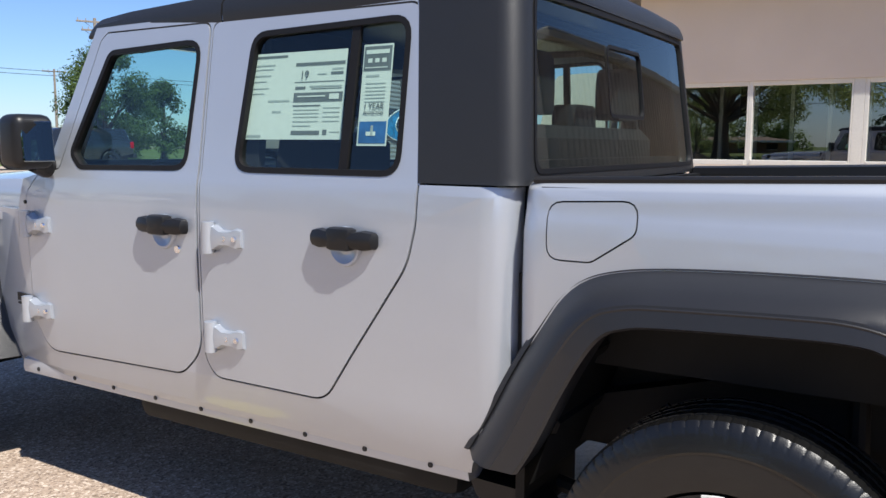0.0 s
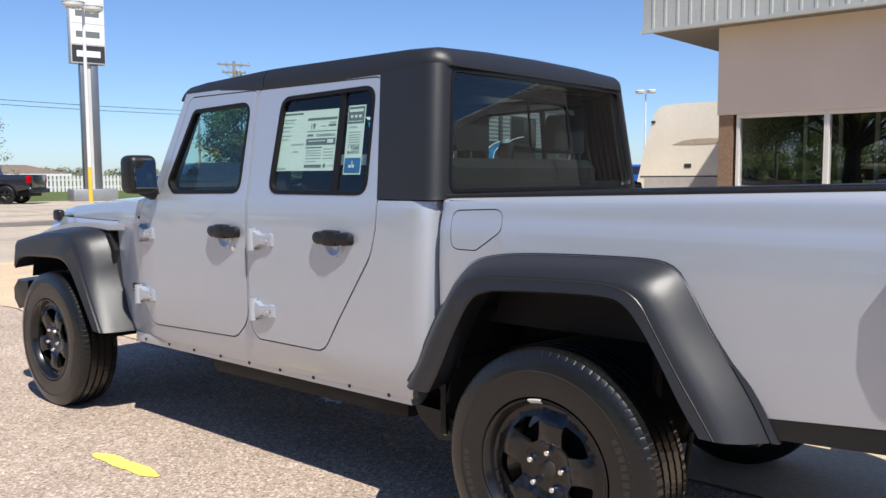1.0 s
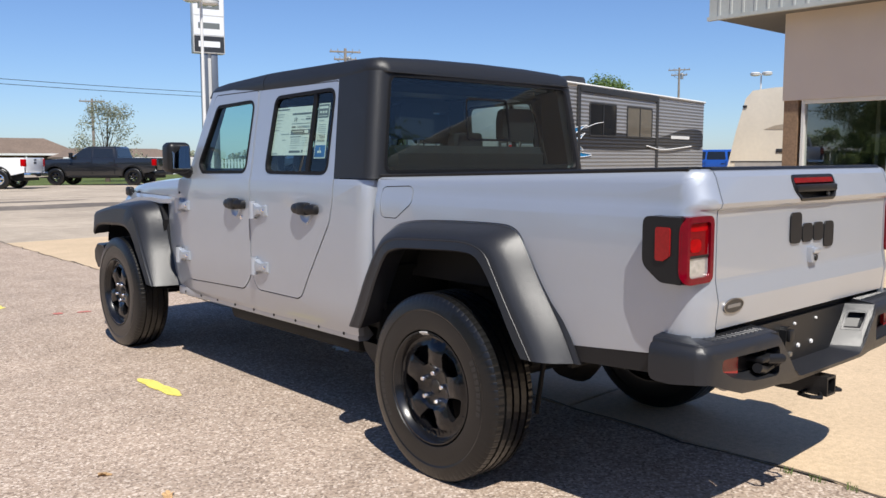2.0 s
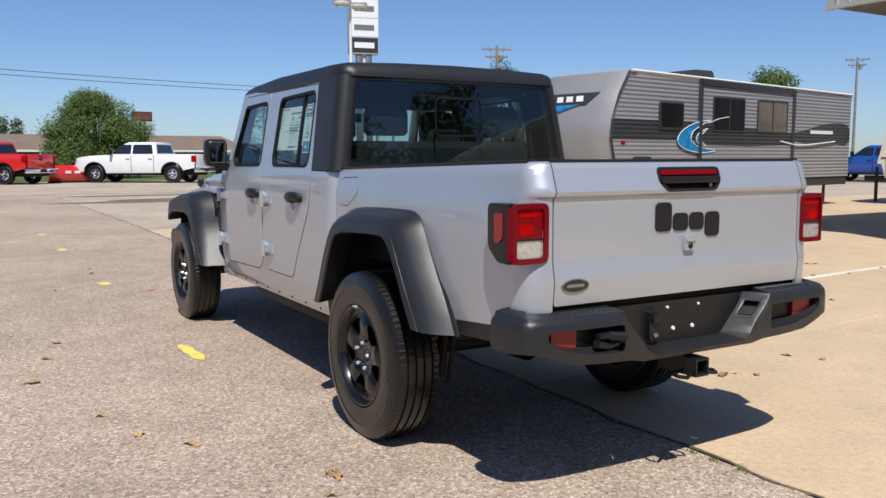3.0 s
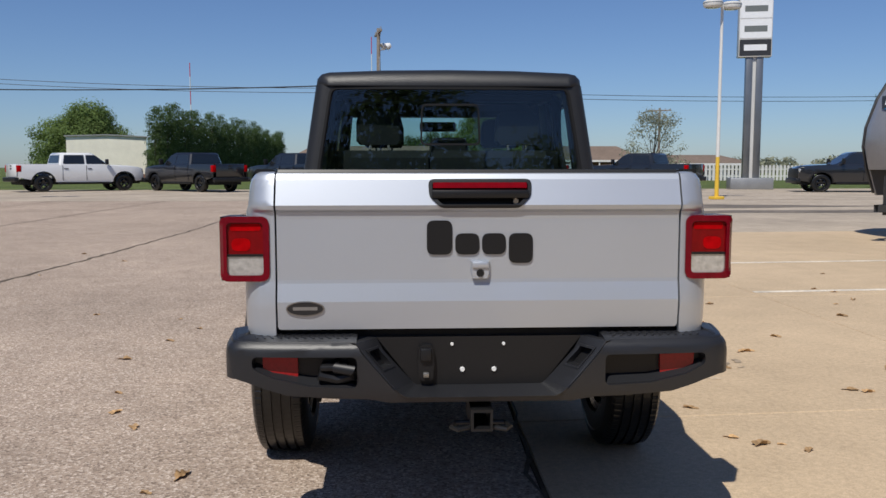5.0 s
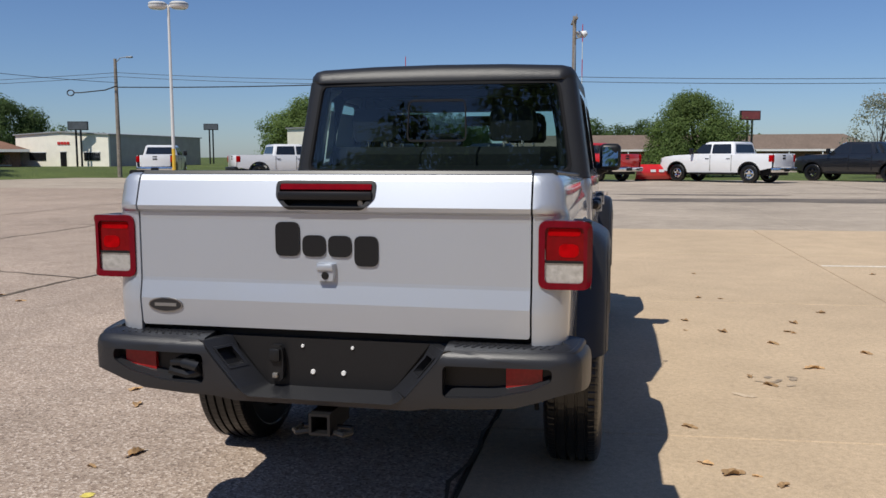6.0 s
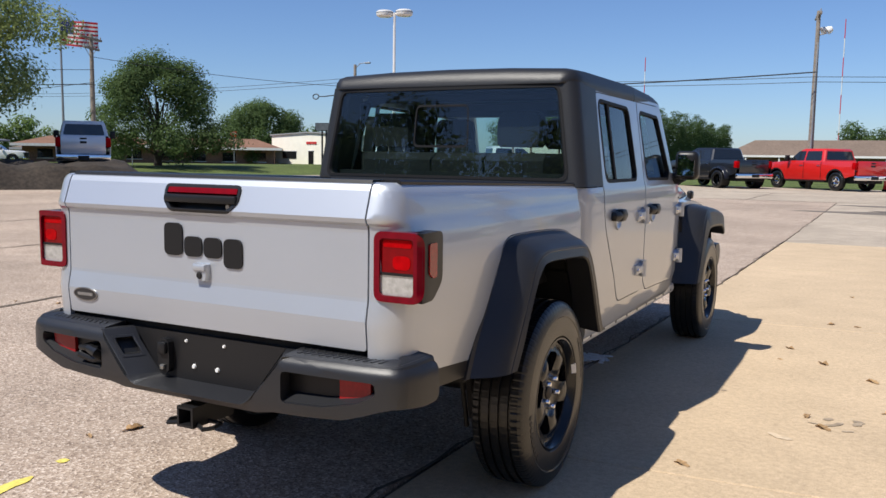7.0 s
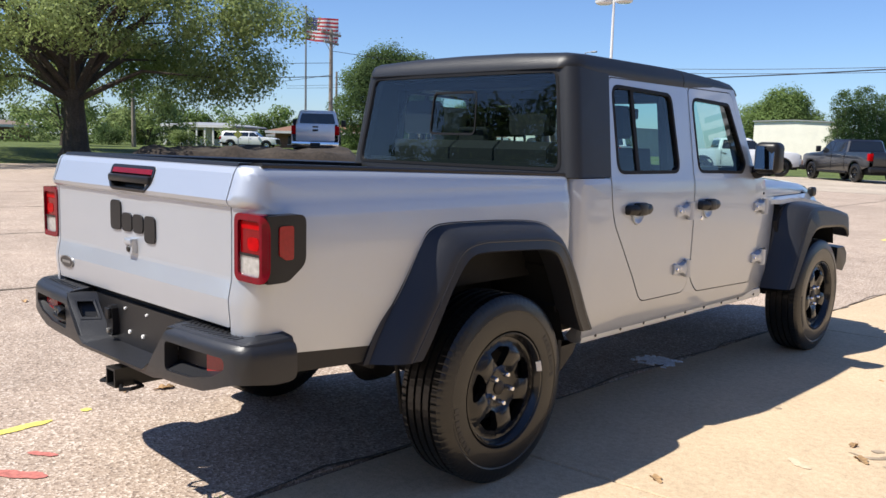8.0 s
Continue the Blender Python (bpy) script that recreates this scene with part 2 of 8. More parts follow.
# ---- ground, lot, paving ----
def speckled(name, base, fleck, dark, size, rough=0.9, bump=0.6, patch=0.10, coat_scale=1.0):
    """Aggregate surface: stones of several tones, broad worn patches, fine relief."""
    m = bpy.data.materials.new(name)
    m.use_nodes = True
    nt = m.node_tree
    b = nt.nodes["Principled BSDF"]
    b.inputs["Roughness"].default_value = rough
    b.inputs["Specular IOR Level"].default_value = 0.25
    tc = nt.nodes.new("ShaderNodeTexCoord")
    vo = nt.nodes.new("ShaderNodeTexVoronoi")
    vo.inputs["Scale"].default_value = size
    nt.links.new(tc.outputs["Object"], vo.inputs["Vector"])
    ramp = nt.nodes.new("ShaderNodeValToRGB")
    e = ramp.color_ramp.elements
    e[0].position, e[0].color = 0.04, (*dark, 1)
    e[1].position, e[1].color = 0.97, (*fleck, 1)
    for at in (0.34, 0.70):
        mid = e.new(at)
        mid.color = (*base, 1)
    sep = nt.nodes.new("ShaderNodeSeparateColor")
    nt.links.new(vo.outputs["Color"], sep.inputs[0])
    nt.links.new(sep.outputs[0], ramp.inputs[0])
    out = ramp.outputs[0]
    grit = nt.nodes.new("ShaderNodeTexVoronoi")
    grit.inputs["Scale"].default_value = size * 2.4
    nt.links.new(tc.outputs["Object"], grit.inputs["Vector"])
    gs = nt.nodes.new("ShaderNodeSeparateColor")
    nt.links.new(grit.outputs["Color"], gs.inputs[0])
    gr = nt.nodes.new("ShaderNodeMapRange")
    gr.inputs["To Min"].default_value, gr.inputs["To Max"].default_value = 1 - bump * 0.33, 1 + bump * 0.33
    nt.links.new(gs.outputs[1], gr.inputs["Value"])
    gm = nt.nodes.new("ShaderNodeVectorMath")
    gm.operation = "SCALE"
    nt.links.new(out, gm.inputs[0])
    nt.links.new(gr.outputs[0], gm.inputs["Scale"])
    out = gm.outputs[0]
    for scale, amount, detail in ((0.35, patch, 7), (2.6, patch * 0.7, 6), (30, 0.10, 3)):
        n = nt.nodes.new("ShaderNodeTexNoise")
        n.inputs["Scale"].default_value = scale
        n.inputs["Detail"].default_value = detail
        nt.links.new(tc.outputs["Object"], n.inputs["Vector"])
        mr = nt.nodes.new("ShaderNodeMapRange")
        mr.inputs["From Min"].default_value, mr.inputs["From Max"].default_value = 0.3, 0.7
        mr.inputs["To Min"].default_value, mr.inputs["To Max"].default_value = 1 - amount, 1 + amount
        nt.links.new(n.outputs["Fac"], mr.inputs["Value"])
        mx = nt.nodes.new("ShaderNodeVectorMath")
        mx.operation = "SCALE"
        nt.links.new(out, mx.inputs[0])
        nt.links.new(mr.outputs[0], mx.inputs["Scale"])
        out = mx.outputs[0]
    nt.links.new(out, b.inputs["Base Color"])
    bp = nt.nodes.new("ShaderNodeBump")
    bp.inputs["Strength"].default_value = bump
    bp.inputs["Distance"].default_value = 0.006
    nt.links.new(vo.outputs["Distance"], bp.inputs["Height"])
    nt.links.new(bp.outputs[0], b.inputs["Normal"])
    return m


ASPHALT = speckled("worn_asphalt", (0.37, 0.288, 0.224), (0.58, 0.485, 0.405), (0.205, 0.152, 0.117), 95, 0.9, 0.45, 0.14)
CONCRETE = speckled("tan_concrete", (0.525, 0.400, 0.264), (0.58, 0.45, 0.31), (0.44, 0.335, 0.22), 220, 0.88, 0.15, 0.09)
OLD_CONCRETE = speckled("old_grey_concrete", (0.40, 0.335, 0.265), (0.46, 0.39, 0.31), (0.32, 0.27, 0.21), 160, 0.9, 0.2, 0.16)
GRASS = speckled("mown_grass", (0.085, 0.115, 0.030), (0.14, 0.16, 0.05), (0.045, 0.07, 0.015), 18, 0.95, 0.8, 0.20)
CRACK = mat("crack_fill", (0.11, 0.085, 0.06), 0.9, grain=0.35, size=40, stain=0.2, stain_size=3)
STAIN = mat("dark_tyre_stain", (0.15, 0.125, 0.10), 0.85, grain=0.3, size=5, stain=0.3, stain_size=0.6)
YELLOW = mat("yellow_marking_paint", (0.72, 0.60, 0.13), 0.7, grain=0.18, size=60, stain=0.1, stain_size=8)
RED_MARK = mat("red_marking_paint", (0.46, 0.15, 0.12), 0.8, grain=0.3, size=50)
LINE = mat("faded_white_line", (0.66, 0.60, 0.50), 0.8, grain=0.25, size=25, stain=0.2, stain_size=3)


def land(x, y):
    """Height of the land: level lot, a low bank to the west."""
    k = min(1.0, max(0.0, (-37.5 - x + 0.25 * max(0.0, y - 26)) / 8.0))
    return 0.55 * k * k * (3 - 2 * k)


def make_land():
    xs = [-900, -500, -250, -120, -80, -60, -50, -45, -42, -40, -38, -36, -34, -32, -30, -26, -20, -10, 0, 10, 20, 40, 80, 200, 500, 900]
    ys = [-600, -200, -80, -40, -20, -5, 0, 5, 10, 15, 20, 25, 30, 36, 42, 50, 60, 80, 120, 250, 500, 950]
    bm = bmesh.new()
    grid = [[bm.verts.new((x, y, land(x, y) - 0.035)) for y in ys] for x in xs]
    for a, b in zip(grid, grid[1:]):
        for i in range(len(ys) - 1):
            bm.faces.new((a[i], b[i], b[i + 1], a[i + 1]))
    return solo("ground", bm, GRASS, "green mown grass reaching the horizon", kind="structure")


make_land()


def slab(name, quad, z, m, label, thick=0.25):
    bm = loft([[(x, y, z - thick) for x, y in quad], [(x, y, z) for x, y in quad]])
    return solo(name, bm, m, label, kind="structure", smooth=False)


# asphalt west of the long joint; concrete east of it
slab("road_lot_asphalt", [(-36.0, -40), (0.245, -40), (0.30, -0.3), (0.47, 6.6), (0.55, 12.8), (0.60, 28.6), (-36.0, 28.6)], 0.0, ASPHALT, "worn tan asphalt lot with loose aggregate")
slab("pavement_far_lane", [(-38.0, 28.65), (72.0, 28.65), (72.0, 45.2), (-42.0, 45.2)], 0.0, OLD_CONCRETE, "old grey concrete drive along the verge")
slab("pavement_entry", [(-150.0, 18.0), (-36.05, 18.0), (-36.05, 28.6), (-42.0, 36.0), (-150.0, 36.0)], -0.02, OLD_CONCRETE, "old concrete street past the lot")


def blob(cx, cy, rx, ry, seed, n=26, wob=0.35, turn=0.0):
    rnd = random.Random(seed)
    ph = [rnd.uniform(0, 6.28) for _ in range(4)]
    pts = []
    for k in range(n):
        a = 6.2832 * k / n
        r = 1 + wob * (0.5 * math.sin(2 * a + ph[0]) + 0.3 * math.sin(3 * a + ph[1]) + 0.35 * math.sin(5 * a + ph[2]) + 0.3 * math.sin(9 * a + ph[3]))
        x, y = rx * r * math.cos(a), ry * r * math.sin(a)
        pts.append((cx + x * math.cos(turn) - y * math.sin(turn), cy + x * math.sin(turn) + y * math.cos(turn)))
    return pts


def flat_patch(polys, z=0.004):
    bm = bmesh.new()
    for poly in polys:
        bm.faces.new([bm.verts.new((x, y, z)) for x, y in poly])
    return bm


def crack(points, width, seed, z=0.004):
    """A wandering seam between points, of uneven width."""
    rnd = random.Random(seed)
    line = resample([(x, y, 0) for x, y in points], max(8, int(sum((Vector(a) - Vector(b)).length for a, b in zip(points, points[1:])) / 0.22)))
    bm = bmesh.new()
    prev = None
    for i, p in enumerate(line):
        d = (line[min(i + 1, len(line) - 1)] - line[max(i - 1, 0)]).normalized()
        nrm = Vector((-d.y, d.x, 0))
        p = p + nrm * rnd.uniform(-0.035, 0.035)
        w = width * rnd.uniform(0.45, 1.25) * 0.5
        cur = [bm.verts.new((p.x + nrm.x * w, p.y + nrm.y * w, z)), bm.verts.new((p.x - nrm.x * w, p.y - nrm.y * w, z))]
        if prev:
            bm.faces.new((prev[0], cur[0], cur[1], prev[1]))
        prev = cur
    return bm


for i, (pts, w) in enumerate([
        ([(0.255, -6), (0.30, -0.3), (0.47, 6.6), (0.55, 12.8), (0.60, 28.6)], 0.018),
        ([(-4.5, -8), (-4.86, 2.28), (-4.96, 3.42), (-4.75, 8.0), (-4.6, 13.75), (-4.64, 18.1), (-4.9, 28.5)], 0.055),
        ([(-9.3, -8), (-8.97, 6.1), (-9.09, 7.3), (-9.2, 14.0), (-9.3, 28.5)], 0.055),
        ([(-13.6, -4), (-13.2, 8.0), (-13.1, 10.0), (-13.5, 28.5)], 0.05),
        ([(-17.6, 0), (-17.6, 14.2), (-18.5, 18.1), (-18.3, 28.5)], 0.055),
        ([(-9.0, 6.0), (-8.46, 5.65), (-8.0, 5.6), (-6.9, 5.04), (-4.95, 4.5)], 0.045),
        ([(-13.3, 10.0), (-12.1, 10.42), (-9.2, 11.3)], 0.045),
        ([(-26, 20), (-16.5, 23.5), (-7, 24.8), (0.5, 25.8)], 0.06),
        ([(-36, 28.62), (-12, 28.6), (0.6, 28.7), (24, 28.6), (54, 28.7)], 0.07),
        ([(-24, 36.4), (-1.7, 36.4), (22, 36.8), (48, 36.6)], 0.07),
        ([(-2.4, 28.8), (-2.3, 36.3)], 0.06), ([(11.0, 28.8), (10.5, 44.0)], 0.06), ([(-16, 36.5), (-15.6, 44.0)], 0.06)]):
    solo("trim_crack", crack(pts, w, 40 + i), CRACK, "dark dirt-filled crack in the paving", kind="structure", smooth=False)


# painted survey marks
def dash(points, w, seed):
    """A sprayed stroke with ragged sides and thin ends."""
    rnd = random.Random(seed)
    n = 34
    line = resample([(x, y, 0) for x, y in points], n)
    left, right = [], []
    for i, p in enumerate(line):
        d = (line[min(i + 1, n - 1)] - line[max(i - 1, 0)]).normalized()
        e = w * min(1.0, 0.25 + min(i, n - 1 - i) / 7.0)
        sway = 0.05 * w * math.sin(i * 0.45 + seed)
        for side_, k in ((left, 1), (right, -1)):
            o = k * e * rnd.uniform(0.44, 0.53) + sway
            side_.append((p.x - d.y * o, p.y + d.x * o))
    return left + right[::-1]


for i, (a, b, w) in enumerate([((-1.150, 1.87), (-1.175, 2.40), 0.085), ((-1.16, 5.60), (-1.17, 5.84), 0.12), ((-1.16, 9.3), (-1.16, 9.6), 0.12), ((-1.18, 12.0), (-1.18, 12.3), 0.12), ((-1.04, -1.42), (-1.075, -1.06), 0.065), ((-1.12, -0.9), (-1.125, -0.85), 0.05)]):
    solo("paint_mark", flat_patch([dash([a, b], w, i)]), YELLOW, "sprayed yellow survey dash on the asphalt", "paint mark", group="yellow survey marks", smooth=False)
for i, (a, b, w) in enumerate([((-0.88, 5.02), (-0.80, 5.03), 0.09), ((-0.70, 4.97), (-0.58, 4.95), 0.06), ((-0.60, -1.50), (-0.40, -1.34), 0.07), ((-0.30, -1.62), (-0.12, -1.50), 0.05), ((-0.72, -1.30), (-0.60, -1.22), 0.04)]):
    solo("paint_mark", flat_patch([dash([a, b], w, 20 + i)]), RED_MARK, "faded red survey scribble on the asphalt", "paint mark", group="red survey marks", smooth=False)
for i, y0 in enumerate((2.06, 4.62, 7.2)):
    solo("trim_stall_line", loft([[(3.42, y0 - 0.045, 0.001), (3.42, y0 + 0.045, 0.001), (3.42, y0 + 0.045, 0.004), (3.42, y0 - 0.045, 0.004)], [(9.4, y0 + 0.38, 0.001), (9.4, y0 + 0.47, 0.001), (9.4, y0 + 0.47, 0.004), (9.4, y0 + 0.38, 0.004)]]), LINE, "faded white parking stall line", kind="structure", smooth=False)
for poly, nm in ((blob(7.5, 23.2, 6.3, 1.5, 3, 40, 0.3, 0.05), 1), (blob(13.0, 20.2, 4.6, 0.9, 4, 40, 0.3, 0.05), 2), (blob(3.6, 26.6, 2.6, 0.6, 8, 30, 0.3), 3)):
    solo("trim_stain", flat_patch([poly], 0.003), STAIN, "dark old tyre and oil stain on the drive", kind="structure", smooth=False)

# scuffs and a pale scrape on the concrete
SMUDGE = mat("grey_rubber_scuff", (0.335, 0.262, 0.185), 0.88, grain=0.3, size=14, stain=0.25, stain_size=9)
PALE = mat("pale_concrete_scrape", (0.59, 0.465, 0.32), 0.85, grain=0.12, size=30)
for i, (pts, w) in enumerate([([(1.838, 1.535), (1.858, 1.56), (1.875, 1.585)], 0.040), ([(1.835, 1.43), (1.885, 1.455), (1.93, 1.53)], 0.034), ([(1.975, 1.60), (2.010, 1.575), (1.985, 1.50)], 0.044), ([(1.93, 1.37), (1.985, 1.395)], 0.022), ([(1.76, 1.45), (1.835, 1.435)], 0.012), ([(1.25, 1.85), (1.28, 1.87)], 0.03)]):
    solo("scuff_mark", flat_patch([dash(pts, w, 70 + i)], 0.003), SMUDGE, "faint grey rubber scuff on the concrete", "scuff mark", group="scuff marks", smooth=False)
solo("scrape_mark", flat_patch([dash([(1.60, 1.17), (1.66, 1.11), (1.72, 1.10)], 0.045, 79)], 0.003), PALE, "pale scrape on the tan concrete", "scuff mark", smooth=False)

# spilled white foam under the truck
FOAM = mat("white_foam", (0.80, 0.84, 0.90), 0.6, grain=0.2, size=50, bump=0.5, bump_size=60)
foam = [blob(0.30 + 0.02 * k, 2.24 + 0.06 * math.sin(k * 2.1), 0.11 - 0.008 * k, 0.06, 60 + k, 18, 0.5) for k in range(2)] + [blob(0.30 + random.Random(k).uniform(-0.13, 0.13), 2.24 + random.Random(k + 50).uniform(-0.12, 0.12), 0.018, 0.012, 80 + k, 8, 0.4) for k in range(34)]
bm = bmesh.new()
for k, p in enumerate(foam):
    z = 0.004 + 0.0015 * (k % 4)
    lo = [bm.verts.new((x, y, 0.001)) for x, y in p]
    hi = [bm.verts.new((x, y, z + 0.004)) for x, y in grown(p, -0.003)]
    bm.faces.new(hi)
    for i in range(len(p)):
        bm.faces.new((lo[i - 1], lo[i], hi[i], hi[i - 1]))
solo("foam_patch", bm, FOAM, "splash of white foam on the paving under the truck", "spill")

# curled brown leaves
LEAF_DRY = mat("dry_leaf", (0.40, 0.25, 0.12), 0.8, grain=0.3, size=60, rand=0.35)


def dry_leaf():
    """Lobed leaf, curled up at its edges."""
    bm = bmesh.new()
    n = 22
    rim = []
    for k in range(n):
        a = 6.2832 * k / n
        r = 0.036 * (0.62 + 0.38 * abs(math.cos(2.5 * a))) * (1.35 if k in (0, 1, n - 1) else 1.0)
        rim.append(bm.verts.new((r * math.cos(a) * 1.35, r * math.sin(a) * 0.8, 0.006 + 0.016 * abs(math.sin(a)) ** 2 + 0.006 * math.sin(3 * a))))
    c = bm.verts.new((0, 0, 0.004))
    for k in range(n):
        bm.faces.new((c, rim[k], rim[(k + 1) % n]))
    low = bmesh.ops.duplicate(bm, geom=bm.verts[:] + bm.edges[:] + bm.faces[:])
    for v in low["geom"]:
        if isinstance(v, bmesh.types.BMVert):
            v.co.z -= 0.0012
    return bm


leaf0 = solo("fallen_leaf", dry_leaf(), LEAF_DRY, "curled dry brown leaf lying on the paving", "leaf", loc=(1.43, -0.13, 0.001), rz=20, group="fallen leaves")
rnd = random.Random(11)
spots = [(-2.17, 3.33), (-1.91, 2.89), (-2.15, 1.81), (-1.80, 0.55), (-1.62, 0.29), (-1.22, -0.37), (-1.30, -0.59), (1.34, -0.02), (1.53, -0.13), (2.63, 0.67), (2.20, 0.01), (2.31, -0.18), (3.78, 1.68), (4.15, 2.46), (5.37, 2.95), (4.36, 1.65), (1.62, -0.22), (2.19, 1.85), (2.15, 1.84), (2.27, 2.95), (2.24, 3.0), (2.68, 3.88), (1.91, 4.47), (-1.19, -0.38), (-1.20, -0.42), (1.75, 2.9), (2.05, 2.55), (2.62, 2.35), (1.50, 3.3), (3.3, 1.75), (3.6, 3.2), (4.4, 1.2), (3.2, 0.9), (2.45, 0.75), (1.75, 1.55), (2.9, 1.3)]
spots += [(rnd.uniform(1.3, 7), rnd.uniform(-1.5, 8)) for _ in range(30)] + [(rnd.uniform(-5.5, -1.0), rnd.uniform(-0.8, 9)) for _ in range(18)]
for x, y in spots:
    if -1.0 < x < 1.15:
        continue
    s = rnd.uniform(0.40, 0.95)
    c = copy_thing(leaf0, pose(x, y, 0.001, 0, 0, rnd.uniform(0, 360)) @ Matrix.Diagonal((s, s, s * rnd.uniform(0.5, 1.2), 1)))


# ---- the silver pickup ----
CAB_Z = [0.44, 0.47, 0.50, 0.60, 0.75, 1.00, 1.14, 1.208, 1.228, 1.248, 1.74, 1.80]
CAB_X = [0.735, 0.755, 0.768, 0.786, 0.796, 0.800, 0.798, 0.794, 0.790, 0.784, 0.711, 0.699]
BED_Z = [0.60, 0.66, 0.80, 1.00, 1.13, 1.165, 1.185, 1.25, 1.28, 1.295]
BED_X = [0.765, 0.776, 0.786, 0.789, 0.785, 0.778, 0.772, 0.765, 0.757, 0.735]

TG_Z = [0.775, 0.84, 0.868, 0.928, 0.940, 1.140, 1.163, 1.172, 1.186, 1.270, 1.288, 1.296]
TG_Y = [-1.170, -1.1765, -1.1785, -1.1665, -1.1652, -1.164, -1.166, -1.178, -1.183, -1.155, -1.145, -1.125]


def cab_half(z):
    return float(np.interp(z, CAB_Z, CAB_X))


def bed_half(z):
    return float(np.interp(z, BED_Z, BED_X))


def cab_place(side, rise=0.0):
    """Lays (y, z) on the cab's side; the rear corner turns inwards."""
    def place(y, z, d):
        x = cab_half(z) + rise - d
        if y < 0.655:
            k = min(1.0, (0.655 - y) / 0.085)
            x -= 0.075 * (1 - math.sqrt(max(0.0, 1 - k * k)))
        if y > 2.45 and z < 1.3:
            x -= 0.10 * (y - 2.45) + 0.16 * max(0.0, y - 2.70)
        return Vector((side * x, y, z))
    return place


ZC = (0.47, 0.50, 0.60, 0.75, 0.88, 1.00, 1.14, 1.208, 1.228, 1.248, 1.4, 1.6)
REAR_DOOR = fillet([(1.650, 1.712), (1.650, 0.66), (1.610, 0.605), (1.165, 0.605), (0.872, 1.02), (0.845, 1.13), (0.842, 1.233), (0.885, 1.712)], [0.03, 0.12, 0.10, 0.09, 0.2, 0.2, 0.1, 0.03], 5)
FRONT_DOOR = fillet([(1.668, 1.712), (1.668, 0.68), (1.77, 0.592), (2.50, 0.572), (2.585, 0.68), (2.59, 1.153), (2.50, 1.228), (2.38, 1.245), (2.20, 1.69), (2.17, 1.712)], [0.03, 0.14, 0.10, 0.10, 0.10, 0.05, 0.05, 0.03, 0.03, 0.01], 5)
REAR_WINDOW = fillet([(1.475, 1.668), (0.905, 1.682), (0.905, 1.257), (1.515, 1.257)], [0.06, 0.06, 0.06, 0.06], 5)
FRONT_WINDOW = fillet([(2.150, 1.650), (1.700, 1.664), (1.725, 1.257), (2.265, 1.250), (2.325, 1.302)], [0.05, 0.06, 0.06, 0.05, 0.04], 5)
TRUCK = thing("pickup_truck", "silver four-door pickup with black top, parked on the lot", "pickup truck")
T = TRUCK


def side_glass(hole, side, owner, divider=None):
    """Seal, pane and a divider bar in a door's window opening."""
    ring = panel(grown(hole, 0.004), [grown(hole, -0.013)], cab_place(side, 0.004), 0.03, (), (1.4, 1.5, 1.6))
    part("window_seal", ring, SEAL, owner, "black rubber window seal")
    g = panel(grown(hole, -0.006), [], cab_place(side, -0.010), 0, (), (1.35, 1.45, 1.55))
    pane = part("window_pane", g, GLASS_SIDE, owner, "green-tinted side glass", out=(side, 0, 0))
    pane.visible_shadow = False
    if divider:
        bar = panel([(divider - 0.014, 1.262), (divider + 0.014, 1.262), (divider + 0.004, 1.67), (divider - 0.024, 1.67)], [], cab_place(side, -0.002), 0.012)
        part("divider_bar", bar, SEAL, owner)
    return pane


def door_handle(side, y, z, owner, lock):
    x = side * cab_half(z)
    rim = moved(revolve([(0.0, 0.001), (0.020, 0.002), (0.036, 0.006), (0.047, 0.013), (0.053, 0.013), (0.058, -0.002)], 28), Matrix.Translation((x, y, z - 0.022)) @ Matrix.Diagonal((side, 1, 1, 1)))
    grip = loft([[(x + side * (0.006 + o + q), y + dy, z + dz) for q, dz in ((0.0, -h), (0.018, -h * 0.9), (0.027, -h * 0.3), (0.027, h * 0.3), (0.018, h * 0.9), (0.0, h))]
                 for dy, o, h in ((-0.112, -0.016, 0.014), (-0.104, -0.002, 0.023), (-0.075, 0.006, 0.028), (-0.05, 0.010, 0.024), (0.0, 0.013, 0.022), (0.05, 0.010, 0.024), (0.075, 0.006, 0.028), (0.104, -0.002, 0.023), (0.112, -0.016, 0.014))], True, True)
    h = part("door_handle", grip, BLACK, owner, "black moulded pull handle")
    part("grip_bridge", box(min(x, x + side * 0.045), max(x, x + side * 0.045), y - 0.042, y + 0.042, z - 0.030, z + 0.034, 0.012), BLACK, h)
    part("handle_cup", rim, SILVER, h, "silver finger recess")
    if lock:
        c = moved(revolve([(0.0, 0.006), (0.011, 0.006), (0.013, 0.003), (0.013, -0.01), (0.0, -0.01)], 16), Matrix.Translation((side * (abs(x) + 0.002), y - 0.06, z - 0.075)) @ Matrix.Diagonal((side, 1, 1, 1)))
        part("lock_cylinder", c, CHROME, owner, "chrome key lock")


